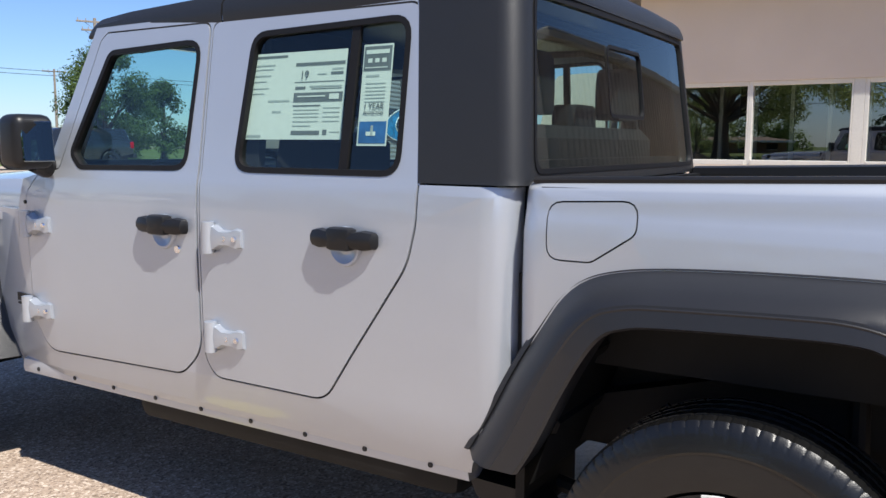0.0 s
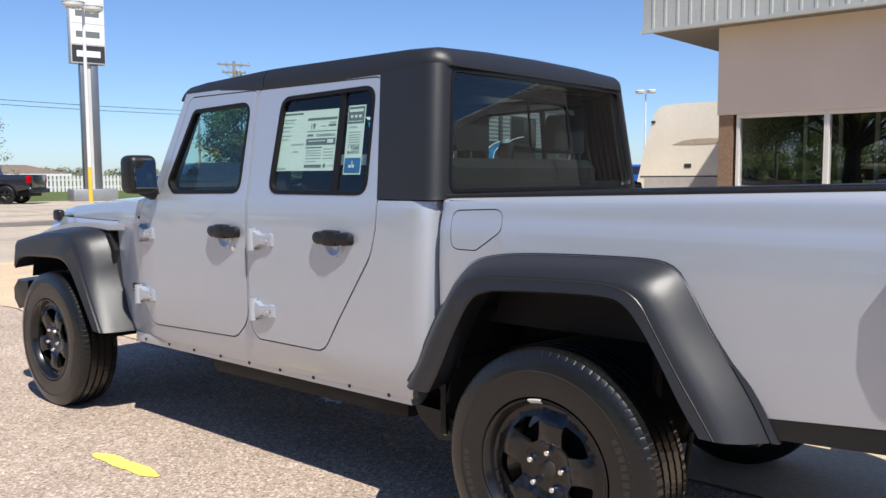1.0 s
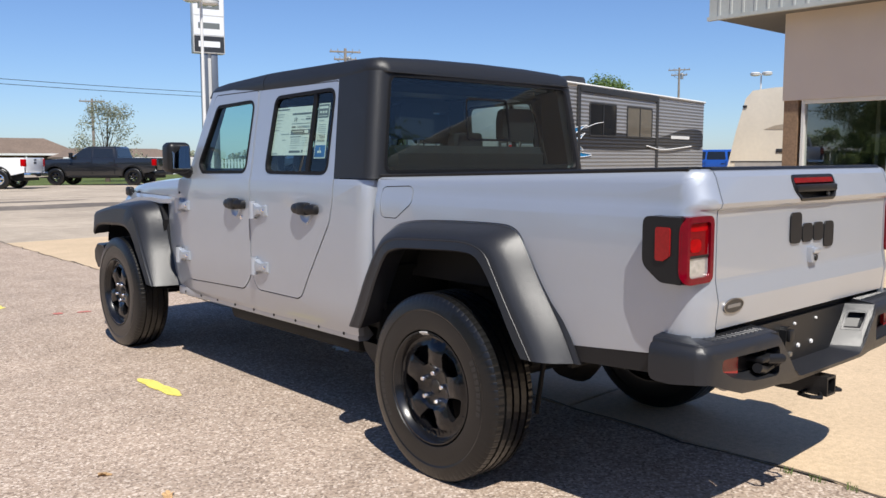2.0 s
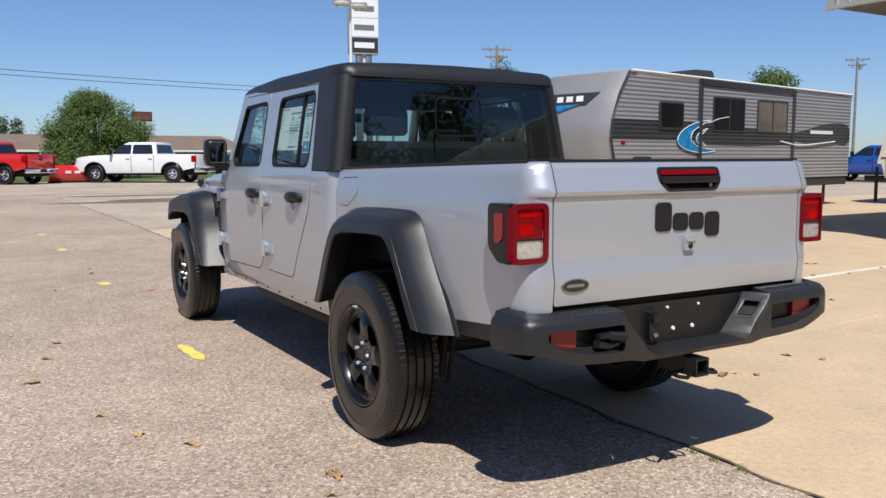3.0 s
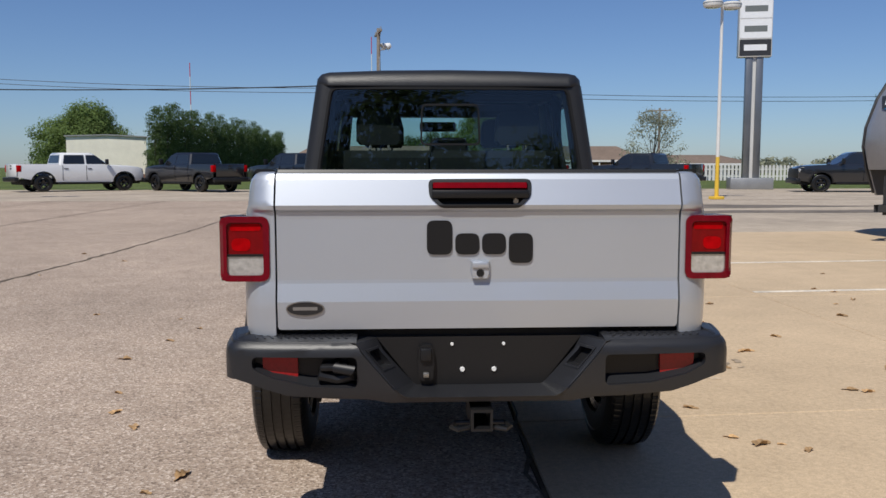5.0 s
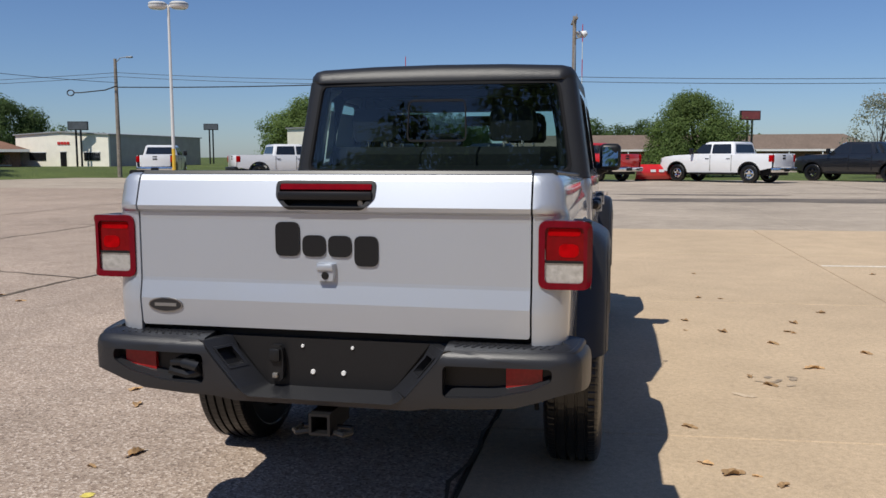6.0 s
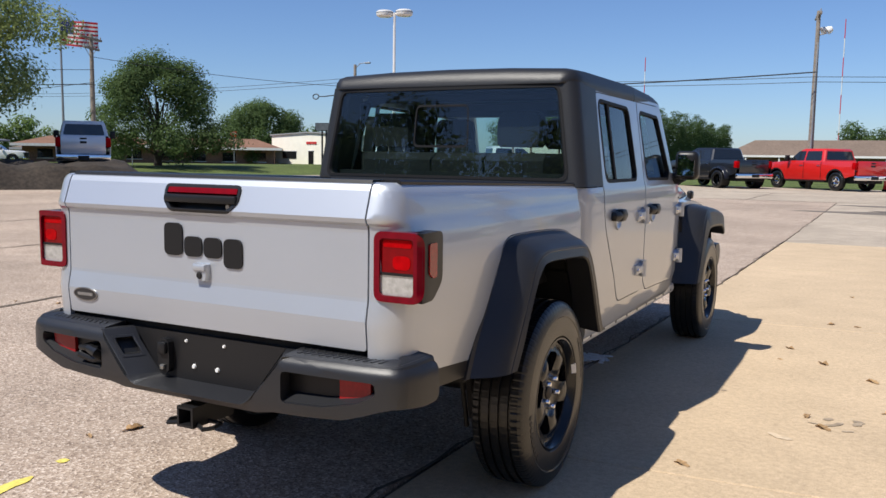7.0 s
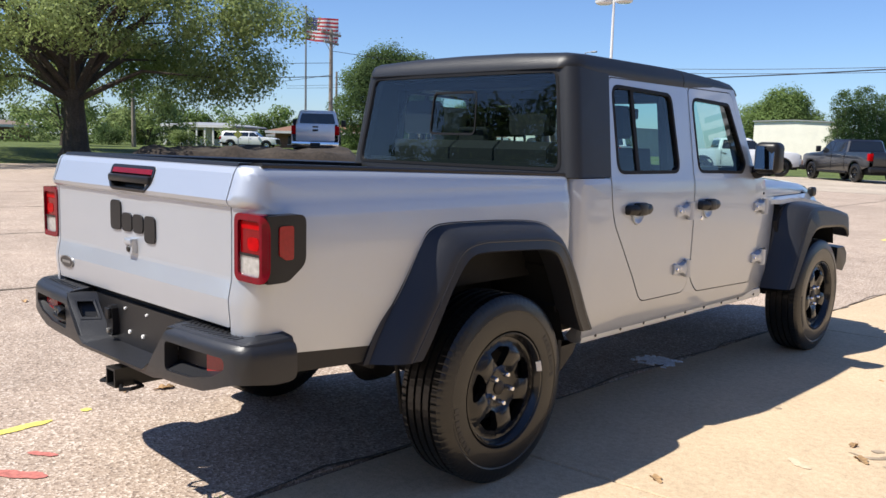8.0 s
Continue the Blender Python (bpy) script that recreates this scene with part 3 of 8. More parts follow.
def hinge(side, y, z, owner):
    """Exposed strap hinge: knuckle, strap and bolts."""
    x = cab_half(z)
    knuckle = tube([(side * (x + 0.020), y + 0.055, z - 0.048), (side * (x + 0.020), y + 0.055, z + 0.048)], 0.020, 12)
    strap = loft([[(side * (x + dx), yy, z + hz) for dx, hz in ((-0.004, -h), (t, -h + 0.006), (t + 0.004, 0.0), (t, h - 0.006), (-0.004, h))] for yy, h, t in ((y + 0.055, 0.040, 0.022), (y + 0.030, 0.040, 0.026), (y + 0.005, 0.026, 0.024), (y - 0.03, 0.026, 0.020), (y - 0.055, 0.034, 0.016), (y - 0.075, 0.030, 0.012))])
    leaf = loft([[(side * (x + dx), yy, z + hz) for dx, hz in ((-0.004, -h), (t, -h + 0.006), (t, h - 0.006), (-0.004, h))] for yy, h, t in ((y + 0.060, 0.045, 0.020), (y + 0.095, 0.040, 0.012))])
    s = part("hinge", merge(strap, leaf), SILVER, owner, "silver exposed strap hinge")
    part("knuckle", knuckle, SILVER, s)
    for yy in (y - 0.015, y - 0.055):
        b = moved(revolve([(0.0, 0.006), (0.008, 0.006), (0.010, 0.0), (0.0, 0.0)], 8), Matrix.Translation((side * (x + 0.019), yy, z)) @ Matrix.Diagonal((side, 1, 1, 1)))
        part("bolt", b, CHROME, s)


MIRROR = mat("mirror_glass", (0.36, 0.40, 0.42), 0.02, 1.0, grain=0.02, size=10)
def rail_drop(y):
    """The bed rail falls slightly towards the cab."""
    return 0.026 * max(0.0, y + 1.10)


for side in (-1, 1):
    # shell with the door openings, then the doors
    outline = [(0.572, 1.235), (0.572, 0.80), (0.640, 0.62), (0.690, 0.475), (2.80, 0.455), (2.88, 0.62), (2.96, 0.95), (2.96, 1.085), (2.66, 1.09), (2.62, 1.205), (2.47, 1.233), (2.455, 1.245), (2.235, 1.735), (0.892, 1.745), (0.842, 1.235)]
    shell = panel(outline, [grown(REAR_DOOR, 0.006), grown(FRONT_DOOR, 0.006)], cab_place(side), 0.03, (0.585, 0.60, 0.62, 0.655, 2.45, 2.70), ZC)
    part("cab_side", shell, SILVER, T)
    # dark sheet added behind the doors so that their seams read dark
    jamb = panel([(0.70, 0.50), (2.68, 0.50), (2.68, 1.20), (0.70, 1.20)], [], cab_place(side, -0.036), 0.01, (), (0.6, 0.75, 1.0, 1.15))
    part("door_jamb", jamb, DARK, T)
    pillar = panel([(1.45, 1.20), (1.76, 1.20), (1.70, 1.72), (1.47, 1.72)], [], cab_place(side, -0.036), 0.03, (), (1.265, 1.5))
    part("pillar_trim", pillar, CABIN, T)
    rd = part("rear_door", panel(REAR_DOOR, [REAR_WINDOW], cab_place(side, 0.002), 0.032, (), ZC), SILVER, T)
    fd = part("front_door", panel(FRONT_DOOR, [FRONT_WINDOW], cab_place(side, 0.002), 0.032, (2.45,), ZC), SILVER, T)
    # black strips laid in the door gaps stand in for the seams' shade
    for edge, owner in ((REAR_DOOR, rd), (FRONT_DOOR, fd)):
        part("door_seal", panel(grown(edge, 0.006), [grown(edge, -0.004)], cab_place(side, -0.008), 0.010, (), ZC), SEAL, owner, "black strip that puts the door seam's shade into colour")
    side_glass(REAR_WINDOW, side, rd, 1.100)
    side_glass(FRONT_WINDOW, side, fd)
    door_handle(side, 1.072, 1.080, rd, False)
    door_handle(side, 1.815, 1.078, fd, True)
    for yy, zz, owner in ((1.540, 1.053, rd), (1.545, 0.740, rd), (2.500, 1.043, fd), (2.520, 0.723, fd)):
        hinge(side, yy, zz, owner)
    # rocker with its row of bolts
    rk = loft([[(side * a, y, z) for a, z in ((0.752, 0.50), (0.757, 0.47), (0.752, 0.448), (0.70, 0.442), (0.66, 0.47), (0.70, 0.52))] for y in (0.70, 2.72)])
    rocker = part("rocker_flange", rk, SILVER, T, "silver sill flange with bolt holes")
    for k in range(9):
        y = 0.82 + 0.225 * k
        b = moved(revolve([(0.0, 0.003), (0.007, 0.003), (0.009, 0.0), (0.0, 0.0)], 8), Matrix.Translation((side * 0.757, y, 0.470)) @ Matrix.Diagonal((side, 1, 1, 1)))
        part("bolt", b, BLACK, rocker)
    # mirror on its arm
    mz = 1.345
    shell = box(min(side * 0.802, side * 0.952), max(side * 0.802, side * 0.952), 2.36, 2.485, mz - 0.098, mz + 0.092, 0.036, 4)
    mirror = part("door_mirror", shell, BLACK, T, "black folding door mirror")
    pane = moved(box(-0.056, 0.056, -0.004, 0.004, -0.070, 0.070, 0.003, 1), Matrix.Translation((side * 0.877, 2.358, mz - 0.002)) @ Matrix.Rotation(radians(side * 5.0), 4, "Z") @ Matrix.Rotation(radians(-6.0), 4, "X"))
    part("mirror_glass", pane, MIRROR, mirror, "silvered mirror glass", smooth=False)
    part("mirror_arm", tube([(side * 0.74, 2.44, 1.245), (side * 0.80, 2.44, 1.255), (side * 0.85, 2.43, 1.275)], [0.036, 0.042, 0.040], 12), BLACK, mirror)
    # bed side, its rear corner turned into the tail
    RC = 0.085

    def bed_place(u, z, d, side=side):
        w = bed_half(z) - d
        yb = -1.151
        if u >= yb + RC:
            x, y = w, u
        else:
            a = min(1.5708, (yb + RC - u) / RC)
            over = max(0.0, (yb + RC - u) - 1.5708 * RC)
            x, y = 0.675 + (w - 0.675) * math.cos(a) - over * 0.2, yb + RC - (RC - d) * math.sin(a) + (float(np.interp(z, TG_Z, TG_Y)) + 0.165 + 1.0) * math.sin(a)
        if u > 0.50:
            k = min(1.0, (u - 0.50) / 0.052)
            x -= 0.045 * (1 - math.sqrt(max(0.0, 1 - k * k)))
        return Vector((side * x, y, z - rail_drop(y) * float(np.interp(z, [1.222, 1.285], [0.0, 1.0]))))

    CORNER = -1.151 + 0.085 - 1.5708 * 0.085
    arch = [(0.56, 0.60), (0.46, 0.82), (0.34, 0.98), (0.20, 1.02), (-0.25, 1.03), (-0.36, 0.98), (-0.47, 0.80), (-0.585, 0.60)]
    bed_outline = [(0.552, 1.295), (0.552, 0.66)] + arch[1:] + [(-0.62, 0.655), (CORNER - 0.003, 0.705), (CORNER - 0.003, 1.295)]
    fuel = fillet([(0.475, 1.203), (0.258, 1.212), (0.255, 1.14), (0.36, 1.070), (0.47, 1.070)], [0.035, 0.035, 0.03, 0.04, 0.035], 4)
    holes = [grown(fuel, 0.004)] if side < 0 else []
    bs = panel(bed_outline, holes, bed_place, 0.02, [CORNER + 0.1335 * k / 6 for k in range(7)] + [0.50, 0.52, 0.535, 0.545], sorted(set([0.7, 0.8, 1.0, 1.13, 1.205, 1.25] + TG_Z[1:-1])))
    bed_side = part("bed_side", bs, SILVER, T)
    if side < 0:
        flap = panel(fuel, [], bed_place, 0.02, (), (1.13, 1.165, 1.185))
        moved(flap, Matrix.Translation((-0.001, 0, 0)))
        part("fuel_flap", flap, SILVER, bed_side, "silver fuel flap")
        part("fuel_recess", box(-0.760, -0.745, 0.22, 0.50, 1.05, 1.24), DARK, bed_side)
    # black cap along the rail
    cap = loft([[(side * a, y, z - rail_drop(y)) for a, z in ((0.744, 1.290), (0.745, 1.298), (0.738, 1.304), (0.69, 1.304), (0.665, 1.298), (0.660, 1.24), (0.672, 1.24), (0.68, 1.288))] for y in (0.530, 0.0, -0.6, -1.085)])
    part("rail_cap", cap, BLACK, T, "black plastic bed rail cap")
    inner = box(min(side * 0.66, side * 0.672), max(side * 0.66, side * 0.672), -1.10, 0.545, 0.80, 1.235)
    part("bed_wall", inner, DARK, T)
    # lower strip behind the wheel
    strip = panel([(-0.57, 0.700), (-0.64, 0.600), (-1.03, 0.622), (-1.06, 0.640), (-1.06, 0.722)], [], lambda u, z, d, side=side: Vector((side * (0.775 - d), u, z)), 0.03)
    part("lower_strip", strip, BLACK, T, "black lower valance strip")

# bed floor, front wall
part("bed_floor", box(-0.66, 0.66, -1.12, 0.545, 0.80, 0.83), DARK, T)
part("bed_front", box(-0.66, 0.66, 0.500, 0.528, 0.80, 1.236), DARK, T)
for k in range(11):
    part("bed_rib", box(-0.58 + 0.116 * k - 0.028, -0.58 + 0.116 * k + 0.028, -1.10, 0.51, 0.832, 0.842, 0.004, 1), DARK, T)

# tailgate



def gate_place(x, z, d):
    return Vector((x, float(np.interp(z, TG_Z, TG_Y)) + d, z))


pull = fillet([(-0.170, 1.270), (0.170, 1.270), (0.166, 1.215), (0.128, 1.178), (-0.128, 1.178), (-0.166, 1.215)], [0.02, 0.02, 0.03, 0.03, 0.03, 0.03], 4)
gate_edge = fillet([(-0.668, 1.296), (-0.668, 0.775), (0.668, 0.775), (0.668, 1.296)], [0.004, 0.01, 0.01, 0.004], 2)
GATE = part("tailgate", panel(gate_edge, [pull], gate_place, 0.045, (-0.4, 0, 0.4), sorted(TG_Z[1:-1] + [0.80, 0.955, 1.115, 1.205, 1.255])), SILVER, T, angle=5)
GATE.matrix_basis = Matrix.Translation((0, 0.014, 0))
part("gate_inner", box(-0.66, 0.66, -1.130, -1.11, 0.79, 1.285), DARK, GATE)
part("gate_cap", loft([[(x, y, z) for y, z in ((-1.138, 1.292), (-1.132, 1.302), (-1.07, 1.302), (-1.065, 1.28))] for x in (-0.665, 0.665)]), BLACK, GATE, "black tailgate top cap")
tub = panel(grown(pull, -0.001), [], lambda x, z, d: gate_place(x, z, d + 0.032), 0.008, (), TG_Z[5:-1])
pull_part = part("gate_pull", tub, BLACK, GATE, "black tailgate pull with red light strip")
part("pull_rim", panel(grown(pull, 0.002), [grown(pull, -0.010)], lambda x, z, d: gate_place(x, z, d - 0.004), 0.036, (), TG_Z[6:-1]), BLACK, pull_part)
part("pull_bar", box(-0.160, 0.160, -1.186, -1.140, 1.208, 1.236, 0.006), BLACK, pull_part)
part("brake_light", panel([(-0.155, 1.242), (0.155, 1.242), (0.155, 1.262), (-0.155, 1.262)], [], lambda x, z, d: gate_place(x, z, d - 0.004), 0.02), RED_LENS_DEEP, pull_part, "dark red high brake light")
part("pull_lock", moved(revolve([(0.0, -0.006), (0.009, -0.006), (0.011, 0.0), (0.0, 0.0)], 14), Matrix.Translation((0.118, -1.166, 1.198)) @ Matrix.Rotation(radians(90), 4, "Z")), STEEL, pull_part)


def badge_shape(poly, holes, name="badge_piece", owner=None, mate=None, depth=0.006):
    return part(name, panel(poly, holes, lambda x, z, d: gate_place(x, z, d - depth), depth), mate or BLACK, owner or GATE)


# maker's badge as four plain blocks, oval dealer plate as a plain oval with a bar
for x0, x1, z0, z1 in ((-0.176, -0.092, 1.022, 1.135), (-0.082, -0.002, 1.022, 1.092), (0.007, 0.086, 1.022, 1.092), (0.096, 0.176, 0.993, 1.092)):
    badge_shape(fillet([(x0, z0), (x1, z0), (x1, z1), (x0, z1)], 0.024, 5), [])
oval = [(-0.577 + 0.061 * math.cos(6.2832 * k / 28), 0.846 + 0.024 * math.sin(6.2832 * k / 28)) for k in range(28)]
ov = badge_shape(oval, [], "oval_badge", GATE, mat("badge_black", (0.02, 0.02, 0.022), 0.3, grain=0.1, size=50), 0.004)
badge_shape(grown(oval, 0.002), [grown(oval, -0.002)], "badge_rim", ov, mat("badge_rim_metal", (0.30, 0.29, 0.28), 0.35, 0.9, grain=0.05, size=50), 0.005)
badge_shape([(-0.617, 0.841), (-0.537, 0.841), (-0.537, 0.852), (-0.617, 0.852)], [], "badge_bar", ov, mat("badge_bar_grey", (0.24, 0.23, 0.22), 0.4, 0.3, grain=0.05, size=50), 0.0052)
cm = part("camera_housing", loft([[(x * k, y, z) for x, z in ((-0.031, 1.000), (0.031, 1.000), (0.031, 0.962), (0.026, 0.944), (-0.026, 0.944), (-0.031, 0.962))] for y, k in ((-1.160, 1.0), (-1.178, 1.0), (-1.184, 0.9))]), SILVER, GATE, "silver camera and lock housing")
part("camera_eye", moved(revolve([(0.0, -0.004), (0.010, -0.004), (0.013, 0.0), (0.0, 0.0)], 14), Matrix.Translation((0.0, -1.185, 0.962)) @ Matrix.Rotation(radians(90), 4, "Z")), BLACK, cm)
part("camera_shade", box(-0.028, 0.028, -1.192, -1.170, 0.978, 1.001, 0.006), SILVER, cm)

# tail lamps
for side in (-1, 1):
    def lamp_place(u, z, d, side=side):
        # the face looks back, then turns round the corner onto the side
        x0, x1, yb, r = 0.692, 0.853, -1.155, 0.025
        if u <= 0.140:
            x, y = x0 + u, yb + d
        else:
            a = min(1.5708, (u - 0.140) / r)
            over = max(0.0, (u - 0.140) - 1.5708 * r)
            x, y = x0 + 0.140 + (r - d) * math.sin(a), yb + r - (r - d) * math.cos(a) + over
            x -= over * 0.10
        return Vector((side * x, y, z))
    body = part("tail_lamp", panel(fillet([(0.0, 1.148), (0.0, 0.938), (0.250, 0.938), (0.325, 0.990), (0.325, 1.148)], [0.014, 0.014, 0.05, 0.05, 0.03], 4), [], lambda u, z, d: lamp_place(u, z, d + (0.016 if u < 0.165 else 0.003)), 0.05, (0.14, 0.15, 0.16, 0.17, 0.179)), BLACK, T, "black tail lamp with red and clear lenses")
    part("lamp_bezel", panel(fillet([(0.0, 1.150), (0.0, 0.936), (0.178, 0.936), (0.178, 1.150)], [0.030, 0.030, 0.052, 0.052], 6), [fillet([(0.020, 1.130), (0.020, 0.956), (0.138, 0.956), (0.138, 1.130)], 0.016, 5)], lamp_place, 0.03, (0.14, 0.15)), RED_LENS, body, "red translucent lamp rim")
    part("stop_lens", panel([(0.018, 1.132), (0.018, 1.024), (0.140, 1.024), (0.140, 1.132)], [], lambda u, z, d: lamp_place(u, z, d + 0.010), 0.02), RED_LENS_DEEP, body, "deep red stop lens")
    # the bright glow within the lens is painted as two redder patches
    part("glow_spot", panel(fillet([(0.062, 1.078), (0.124, 1.078), (0.124, 1.036), (0.062, 1.036)], 0.026, 6), [], lambda u, z, d: lamp_place(u, z, d + 0.0085), 0.002), RED_BRIGHT, body, "brighter red patch, the lens's glow painted on")
    part("glow_spot", panel(fillet([(0.028, 1.126), (0.128, 1.126), (0.128, 1.102), (0.028, 1.102)], 0.010, 4), [], lambda u, z, d: lamp_place(u, z, d + 0.0085), 0.002), RED_BRIGHT, body, "brighter red patch, the lens's glow painted on")
    part("reversing_lens", panel([(0.020, 1.020), (0.020, 0.956), (0.138, 0.956), (0.138, 1.020)], [], lambda u, z, d: lamp_place(u, z, d + 0.010), 0.02), CLEAR_LENS, body, "clear ribbed reversing lens")
    part("lens_divider", panel([(0.018, 1.026), (0.018, 1.018), (0.140, 1.018), (0.140, 1.026)], [], lambda u, z, d: lamp_place(u, z, d + 0.006), 0.01), BLACK, body)
    part("side_marker", panel(fillet([(0.212, 1.115), (0.212, 1.025), (0.238, 1.008), (0.270, 1.008), (0.270, 1.115)], 0.010, 3), [], lambda u, z, d: lamp_place(u, z, d - 0.002), 0.02), REFLECTOR, body, "red side marker")

# wheel flares: body seam with its flange, crest, lip round the opening
FRONT_Y = 3.43


def flare(side, seam, crest, lower, xs, n=72):
    """xs: the seam's, the crest's and the lip's distance from the middle."""
    a = resample(smooth_line(seam, 3), n)
    c = resample(smooth_line(crest, 3), n)
    l = resample(smooth_line(lower, 3), n)
    x0, x1, x2 = xs
    rings = []
    xc = x1
    for p, q, r in zip(a, c, l):
        f1, f2, f3, m1, m2, m3 = (p.lerp(q, e) for e in (0.13, 0.155, 0.20, 0.5, 0.78, 0.93))
        e1, e2, e3 = (q.lerp(r, e) for e in (0.05, 0.14, 0.88))
        rings.append([(side * (x0 - 0.10), p.x, p.y), (side * (x0 - 0.003), p.x, p.y), (side * (x0 + 0.004), f1.x, f1.y), (side * (x0 + 0.000), f2.x, f2.y),
                      (side * (x0 + 0.010), f3.x, f3.y), (side * (x0 + 0.62 * (xc - x0)), m1.x, m1.y), (side * (x0 + 0.90 * (xc - x0)), m2.x, m2.y), (side * (x0 + 0.99 * (xc - x0)), m3.x, m3.y),
                      (side * xc, q.x, q.y), (side * (xc + 0.0025), e1.x, e1.y), (side * (max(xc, x2 - 0.012) + 0.001), e2.x, e2.y), (side * x2, e3.x, e3.y),
                      (side * (x2 - 0.007), r.x, r.y), (side * (x2 - 0.035), r.x, r.y + 0.004), (side * (x0 + 0.005), r.x, r.y + 0.015)])
    return part("wheel_flare", loft(rings), FLARE, T, "dark grey plastic wheel flare", angle=26)


for side in (-1, 1):
    flare(side, [(0.70, 0.55), (0.64, 0.65), (0.575, 0.78), (0.50, 0.90), (0.43, 1.012), (0.33, 1.062), (0.125, 1.083), (-0.25, 1.090), (-0.385, 1.085), (-0.445, 1.01), (-0.505, 0.893), (-0.595, 0.765), (-0.645, 0.685), (-0.69, 0.592)],
          [(0.565, 0.560), (0.51, 0.65), (0.435, 0.81), (0.335, 0.965), (0.24, 0.995), (0.15, 1.000), (-0.10, 1.010), (-0.21, 1.012), (-0.315, 0.985), (-0.368, 0.892), (-0.44, 0.775), (-0.50, 0.685), (-0.555, 0.600)],
          [(0.485, 0.565), (0.44, 0.64), (0.366, 0.80), (0.29, 0.925), (0.23, 0.945), (0.175, 0.954), (-0.115, 0.967), (-0.20, 0.968), (-0.265, 0.962), (-0.325, 0.90), (-0.39, 0.80), (-0.455, 0.68), (-0.51, 0.604)], (0.785, 0.896, 0.906), 72)
    flare(side, [(2.79, 0.49), (2.86, 0.634), (2.93, 0.78), (2.955, 0.91), (3.02, 1.03), (3.14, 1.060), (3.40, 1.052), (3.70, 1.010), (3.86, 0.965)],
          [(2.855, 0.49), (2.95, 0.64), (3.045, 0.80), (3.10, 0.93), (3.18, 1.005), (3.30, 1.012), (3.50, 1.000), (3.75, 0.965), (3.87, 0.942)],
          [(2.92, 0.50), (3.055, 0.685), (3.165, 0.817), (3.24, 0.862), (3.33, 0.872), (3.50, 0.868), (3.80, 0.856), (3.875, 0.775)], (0.72, 0.880, 0.902), 64)
    # liners
    for arc in ([(0.50, 0.50), (0.44, 0.66), (0.39, 0.80), (0.31, 0.955), (0.20, 1.0), (-0.20, 1.005), (-0.30, 0.975), (-0.38, 0.85), (-0.47, 0.70), (-0.54, 0.58)],
                [(FRONT_Y - 0.55, 0.46), (FRONT_Y - 0.39, 0.70), (FRONT_Y - 0.27, 0.84), (FRONT_Y - 0.14, 0.905), (FRONT_Y + 0.20, 0.905), (FRONT_Y + 0.40, 0.86), (FRONT_Y + 0.43, 0.72)]):
        prof = [(p.x, p.y) for p in resample(smooth_line(arc, 2), 24)]
        part("wheel_liner", loft([[(side * x, y, z) for y, z in prof] for x in (0.40, 0.80)], False, False), DARK, T)
        for k in range(2, 22, 3):
            (y0, z0), (y1, z1) = prof[k], prof[k + 1]
            n_ = Vector((z1 - z0, y0 - y1)).normalized()
            if n_.y > 0:
                n_ = -n_
            part("liner_rib", loft([[(side * x, y0 + (y1 - y0) * e + n_.x * o, z0 + (z1 - z0) * e + n_.y * o) for e, o in ((0.2, 0.0), (0.3, 0.012), (0.7, 0.012), (0.8, 0.0))] for x in (0.42, 0.79)]), DARK, T)

# wheels
def tyre_bm(R=0.394, W=0.236, rim=0.230, n=120):
    w = W / 2
    prof = [(rim, -w * 0.80), (rim + 0.010, -w * 0.92), (rim + 0.014, -w * 0.975), (rim + 0.022, -w * 0.985), (rim + 0.060, -w * 1.0), (R - 0.072, -w * 0.985), (R - 0.066, -w * 1.010), (R - 0.050, -w * 0.985), (R - 0.030, -w * 0.935), (R - 0.014, -w * 0.885), (R - 0.004, -w * 0.80)]
    for g in (-0.52, -0.17, 0.17, 0.52):
        prof += [(R, w * (g - 0.055)), (R - 0.010, w * (g - 0.045)), (R - 0.010, w * (g + 0.045)), (R, w * (g + 0.055))]
    prof += [(r, -h) for r, h in reversed(prof[:11])]
    rings = []
    for k in range(n * 4 + 1):
        a = 6.283185307 * k / (n * 4)
        notch = 0.0022 if k % 6 == 0 else 0.0
        c, s = math.cos(a), math.sin(a)
        ring = []
        for i, (r, h) in enumerate(prof):
            sipe = 0.0018 if abs(r - R) < 1e-6 and (k + 2 * i) % 6 == 0 else 0.0
            rr = r - sipe - (notch if (8 <= i <= 12 or len(prof) - 13 <= i <= len(prof) - 9) else 0.0)
            ring.append((h, rr * c, rr * s))
        rings.append(ring)
    bm = loft(rings, False, False)
    bmesh.ops.remove_doubles(bm, verts=bm.verts, dist=1e-5)
    return bm


